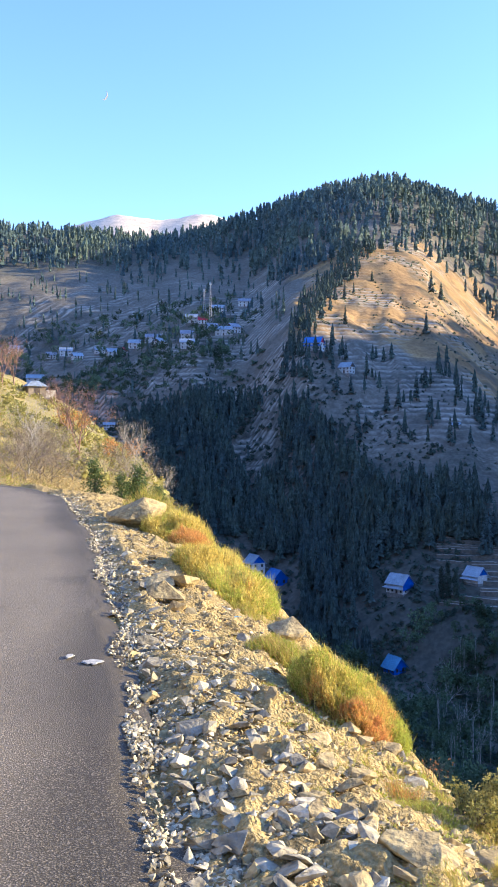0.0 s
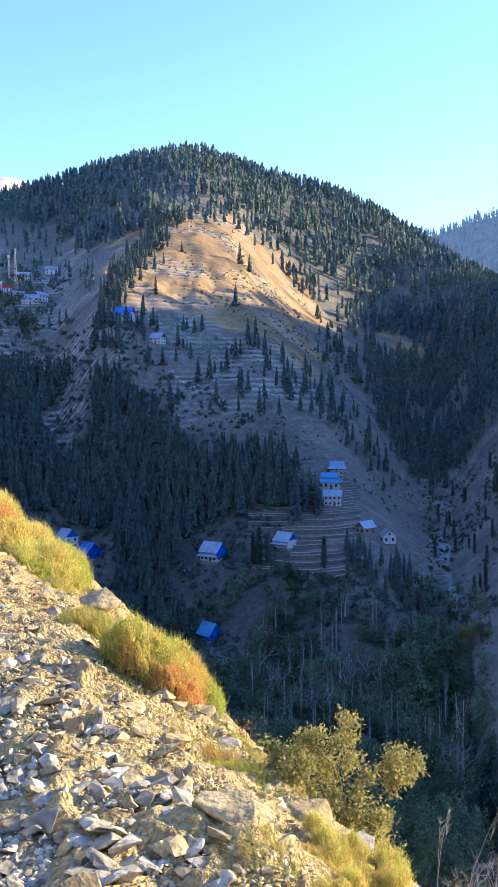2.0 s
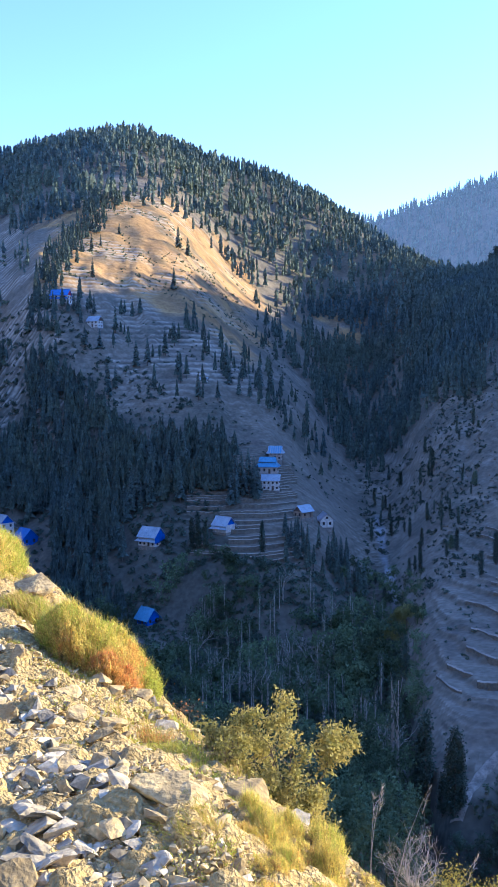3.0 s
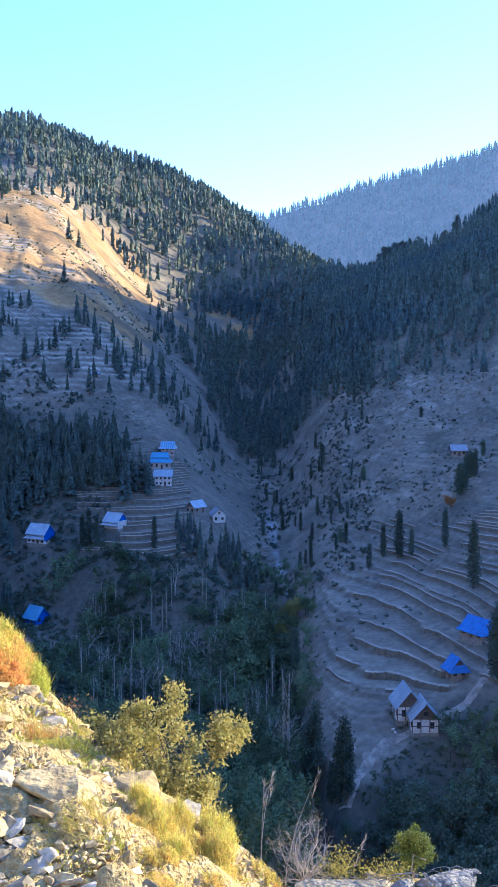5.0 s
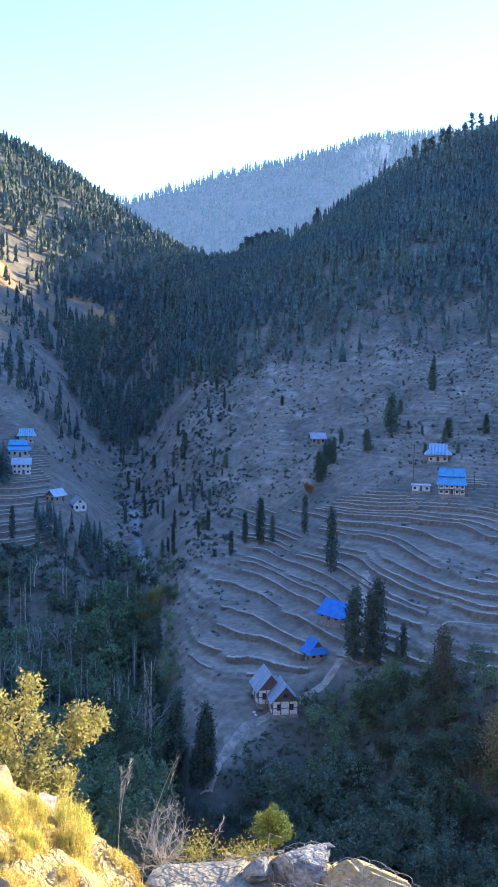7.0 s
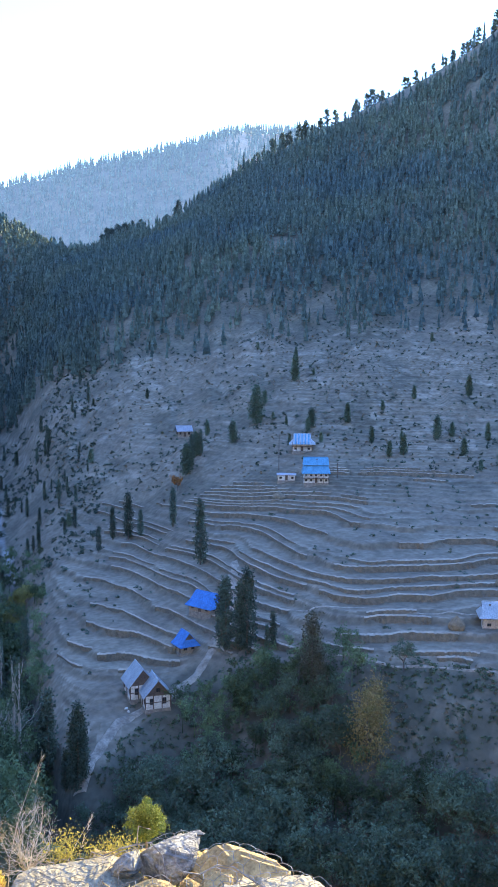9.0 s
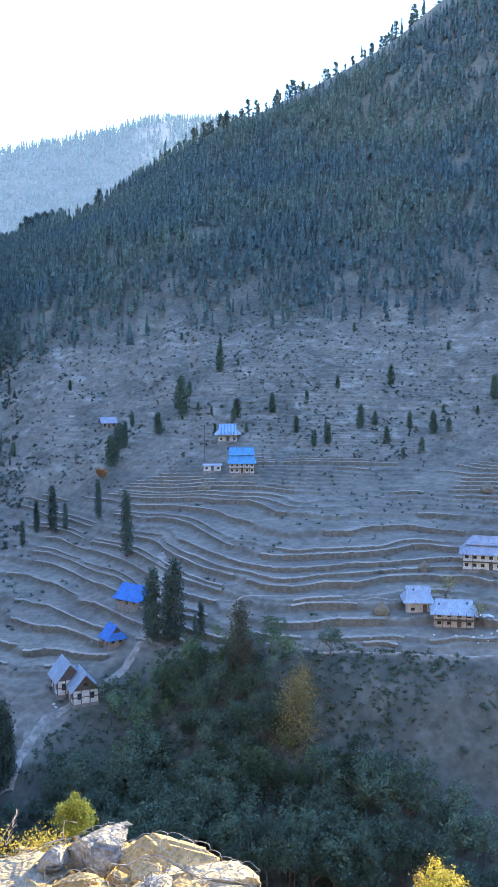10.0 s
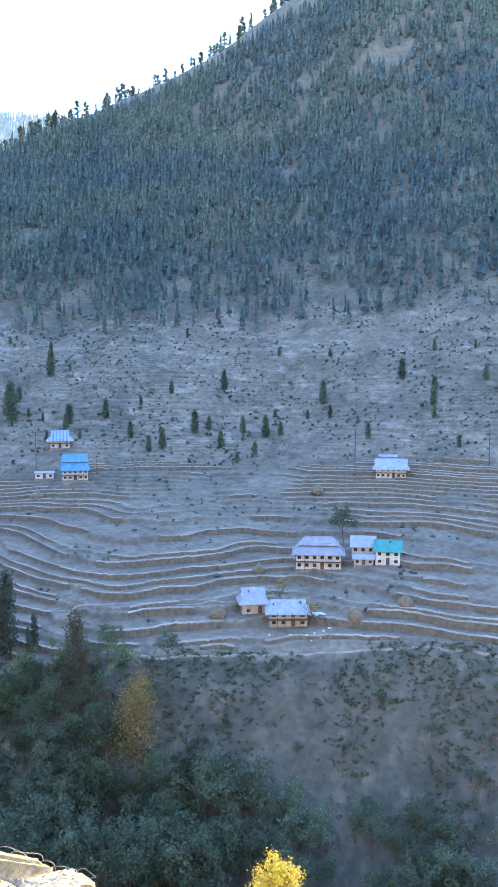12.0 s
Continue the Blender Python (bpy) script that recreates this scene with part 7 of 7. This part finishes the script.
    for b, d, s in ((-9.9, 32.6, 1.4), (-8.2, 32, 1.25), (-7.7, 33, 1.0), (-7.2, 32.4, 1.6), (-6.9, 33, 1.2), (-5.8, 33, 1.1)):
        plant(ever, b, d, s, t())
    orange = shrub("autumn_shrub", "orange-leaved shrub on the near hill", Vector((0, 0, 0)), 1.4, .5, 500, .08, GRASS_RED, 22, 3, 4, BARK, .03, .12)
    plant(orange, -8.3, 66, 1.3, 0)
    plant(orange, -11.2, 64, 1.2, 60)
    slender_tree("bush", "round leafy bush lit by the sun", 33.95, 9.5, -3.51, .21, 5200, BUSH_LEAF, 23)
    slender_tree("bush", "yellow-leaved bush on the slope below", 58.1, 8.0, -3.46, .28, 2600, YELLOW_LEAF, 24)
    for src in (*pine, *crest, *slim, *pop, *leaf, *pale, *dome, gold, olive, dull, full, tall, red, white, grey, ever, orange):
        retire(src)


build_trees()


def gorge(az, r, u):
    return (r > line_r(6, az) + 10) & (r < 980) & (az > 20 + 5 * clump(az, r, 60) + 2.5 * u) & (az < 31) & (clump(az, r, 35) > -.55)


def valley_side(az, r, u):
    edge = 14.5 + 1.5 * clump(az, r, 40)
    return (az < edge) & (clump(az, r, 45) > -0.6) & ((r > 395) | (az < 8)) & ~((az > -1) & (az < 3.4) & (r > 335) & (r < 418)) & (r < 560 - np.clip(az, 0, 9) * 13)


def open_slope(az, r, u):
    return (clump(az, r, 50) > 0.1) & (r < line_r(7, az) - 20) & ((az > 16.5) | (r < 590))


forest("forest", "dark conifer forest in the shaded gorge", gorge, 1500, 17, 8, (16, 32), (480, 980), .14, FOREST, True)
forest("forest", "conifers and scrub on the village hillside", lambda az, r, u: (r < line_r(7, az)) & (u < .8) & (az < 3 - (r - 500) * .003), 330, 13, 9, (-18, 4), (490, 960), .13)
forest("forest", "dark conifer wood on the shaded valley side", valley_side, 2000, 15, 10, (-8, 16), (330, 560), .15, CONIFER, True)
forest("forest", "scattered conifers on the terraced slope", open_slope, 260, 13, 12, (2, 26), (480, 860), .13, CONIFER, True)
forest("forest", "dense conifers along the spur's shaded crest", lambda az, r, u: np.abs(az - (2.6 + (r - 540) * .016)) < .7 + .5 * u, 260, 15, 13, (1, 9), (540, 830), .15, CONIFER, True)


def scrub(name, label, test, count, size, seed, az_range, r_range, mat):
    """Low bushes, far off, each a small tuft of leaf clumps."""
    rng = np.random.RandomState(seed)
    az = rng.uniform(*az_range, count * 3)
    r = np.sqrt(rng.uniform(r_range[0] ** 2, r_range[1] ** 2, count * 3))
    keep = test(az, r)
    az, r = az[keep][:count], r[keep][:count]
    pts = np.array([spot(a, d) for a, d in zip(az, r)])
    V, F, base = [], [], 0
    for q in range(5):
        tv, tf = leaf_cloud(np.random.RandomState(seed + q), [(0, 0, .3), (.3, .1, .25), (-.2, .25, .3), (0, -.3, .25), (.05, 0, .6)], .18, 13, .34)
        sel = np.arange(len(pts)) % 5 == q
        h = size * rng.uniform(.5, 1.5, sel.sum())
        v, f = scatter(tv, tf, pts[sel], np.stack([h * 1.2, h * 1.2, h], -1), rng.uniform(0, 6.28, sel.sum()))
        V.append(v)
        F.append(f + base)
        base += len(v)
    tagged(new(name, bulk_mesh(name, np.concatenate(V), np.concatenate(F), mat)), label, "scrub", kind="stuff")


scrub("scrub", "low dark bushes on the sunlit spur", lambda az, r: clump(az, r, 25) > .1, 420, 1.5, 70, (3.5, 16), (600, 860), BROADLEAF)
scrub("scrub", "low bushes on the wooded river bank", lambda az, r: (r < line_r(4, az) + 2) & (clump(az, r, 12) > .05), 2600, 0.75, 71, (30, 76), (152, 212), BROADLEAF)
scrub("dry_scrub", "dry brown tufts on the wooded river bank", lambda az, r: (r < line_r(4, az) + 2) & (clump(az, r, 7) > .1), 1400, 0.5, 79, (44, 76), (152, 212), HAY)
scrub("scrub", "bushes along the terrace banks", lambda az, r: (clump(az, r, 25) > -.1) & (r > line_r(4, az)), 1700, 0.85, 72, (25, 75), (205, 560), POPLAR)
scrub("scrub", "dark bushes dotted over the dry grass slope", lambda az, r: (clump(az, r, 18) > -.15) & (r > line_r(5, az) + 5), 1900, 1.0, 81, (27, 75), (320, 560), POPLAR)
scrub("dry_scrub", "pale dry tufts on the dry grass slope", lambda az, r: (clump(az, r, 14) > .0) & (r > line_r(5, az) - 5), 2600, .7, 82, (27, 75), (320, 560), HAY)
scrub("scrub", "dark undergrowth in the valley bottom", lambda az, r: clump(az, r, 25) > -.4, 3000, 2.0, 73, (-2, 26), (225, 345), POPLAR)
scrub("scrub", "dark undergrowth on the shaded valley side", lambda az, r: (clump(az, r, 35) > -.7) & (r < 590 - 9 * np.clip(az, 0, 14)), 2200, 2.0, 76, (-10, 14), (345, 600), POPLAR)
scrub("scrub", "dark bushes in the side gully", lambda az, r: clump(az, r, 18) > -.3, 900, 1.3, 78, (23.5, 31), (320, 540), POPLAR)
scrub("scrub", "low bushes on the shaded grass slope", lambda az, r: clump(az, r, 20) > 0, 700, 1.3, 77, (8, 26), (440, 780), POPLAR)


def wood(name, label, zones, seed, leaves=230, size=.056):
    """Broadleaf trees too many to count, as one mesh."""
    rng = np.random.RandomState(seed)
    pr = random.Random(seed)
    shapes = []
    for k in range(6):
        tips, bm = [], bmesh.new()
        for q in range(5):
            a = q * 1.3 + pr.uniform(-.3, .3)
            branching(pr, bm, (0, 0, .28), (math.cos(a) * .5, math.sin(a) * .5, 1), .32, .01, 2, .45, tips, 3)
        bm.free()
        v, f = leaf_cloud(np.random.RandomState(seed + k), tips, .042, leaves, size)
        s = np.array([(.02, 0, -.1), (-.01, .017, -.1), (-.01, -.017, -.1), (0, 0, .7)])
        shapes.append((np.concatenate([v, s]), np.concatenate([f, np.array([(0, 1, 3), (1, 2, 3), (2, 0, 3)]) + len(v)])))
    V, F, tones, base = [], [], [], 0
    for (b0, b1), (d0, d1), n, h0, h1 in zones:
        az, r = rng.uniform(b0, b1, n), rng.uniform(d0, d1, n)
        free = ~((az > 7.2) & (az < 11.3) & (r > 272) & (r < 332)) & ~((az > -1) & (az < 3.4) & (r > 330))
        pts = np.array([spot(a, d) for a, d in zip(az[free], r[free])])
        h = rng.uniform(h0, h1, len(pts))
        for q in range(6):
            sel = np.arange(len(pts)) % 6 == q
            if sel.any():
                v, f = scatter(*shapes[q], pts[sel], np.stack([h[sel], h[sel], h[sel] * 1.05], -1), rng.uniform(0, 6.28, sel.sum()))
                V.append(v)
                F.append(f + base)
                tones.append(np.repeat(rng.rand(sel.sum()), len(shapes[q][0])))
                base += len(v)
    me = bulk_mesh(name, np.concatenate(V), np.concatenate(F), WOOD_LEAF)
    layer = me.attributes.new("tone", "FLOAT", "POINT")
    layer.data.foreach_set("value", np.concatenate(tones).astype(np.float32))
    tagged(new(name, me), label, "wood", kind="stuff")


wood("wood", "dark green broadleaf wood in the valley bottom", [((11, 24.5), (225, 325), 95, 7, 12), ((21, 25), (262, 312), 40, 9, 15), ((-1, 11), (235, 340), 90, 8, 13), ((22, 25.5), (330, 380), 14, 6, 10), ((10.9, 16.5), (316, 346), 26, 5, 8)], 90)
wood("wood", "thin broadleaf trees between the village terraces", [((-17, -1), (590, 830), 320, 6, 11), ((-12, 2), (520, 640), 60, 5, 9)], 92)
wood("wood", "dark green treetops on the slope below the road", [((36.2, 48), (170, 203), 90, 5, 10), ((32.5, 36.2), (160, 184), 20, 5, 8), ((48, 54), (160, 178), 20, 6, 9), ((10, 26), (118, 200), 150, 8, 14), ((26, 29), (118, 145), 16, 6, 9), ((22, 26), (190, 235), 20, 8, 12), ((25.2, 27.5), (190, 345), 70, 4, 8), ((28, 31), (122, 160), 20, 6, 9)], 91, 520, .034)
scrub("scrub", "dark bushes on the shaded valley floor", lambda az, r: clump(az, r, 14) > -.25, 900, 1.3, 75, (6, 18), (262, 346), BROADLEAF)
scrub("scrub", "bushes between the village houses", lambda az, r: clump(az, r, 40) > -.2, 500, 3.0, 74, (-17, 1), (520, 760), BROADLEAF)
def hill_grass():
    """Dry grass on the near hill."""
    rng = np.random.RandomState(80)
    n = 60000
    az, r = rng.uniform(-18.5, -4.5, n), 27 + 70 * rng.rand(n) ** 1.5
    pts = np.array([spot(a, d) for a, d in zip(az, r)])
    roots = pts + rng.normal(0, .1, (n, 3)) * (1, 1, 0)
    tips = roots + np.stack([rng.normal(0, .12, n), rng.normal(0, .12, n), rng.uniform(.04, .17, n)], -1)
    v, f = blades(rng, roots, tips, .014)
    u = rng.rand(n) + .5 * clump(az, r, 7)
    tagged(new("grass", bulk_mesh("grass", v, f, [HILL_STRAW, GRASS_GREEN, PALE_BARK], np.repeat(np.clip(np.searchsorted((.5, .85), u), 0, 2), 3))), "dry golden grass on the near hill", "grass", kind="stuff")


hill_grass()
scrub("scrub", "dry tufts and bushes on the near hill", lambda az, r: clump(az, r, 6) > -.2, 900, .42, 75, (-19, -5), (29, 92), SHRUB_LEAF)


def moon():
    """A thin crescent, far beyond the crests."""
    bm = bmesh.new()
    outer = [(math.sin(radians(a)), math.cos(radians(a))) for a in range(10, 171, 10)]
    front = [bm.verts.new((24 * x, 0, 24 * z)) for x, z in outer] + [bm.verts.new((24 * x * .62, 0, 24 * z)) for x, z in outer[::-1]]
    back = [bm.verts.new(v.co + Vector((0, 3, 0))) for v in front]
    n = len(front)
    bm.faces.new(front)
    bm.faces.new(back[::-1])
    for k in range(n):
        bm.faces.new((front[k], front[(k + 1) % n], back[(k + 1) % n], back[k]))
    ob = part("moon", bm, MOON)
    d, e, a = 4600, radians(20.7), radians(-9.3)
    ob.matrix_world = pose(d * math.cos(e) * math.sin(a), d * math.cos(e) * math.cos(a), d * math.sin(e), 15, 25, 48)
    tagged(ob, "pale thin daytime crescent moon", "moon")


moon()
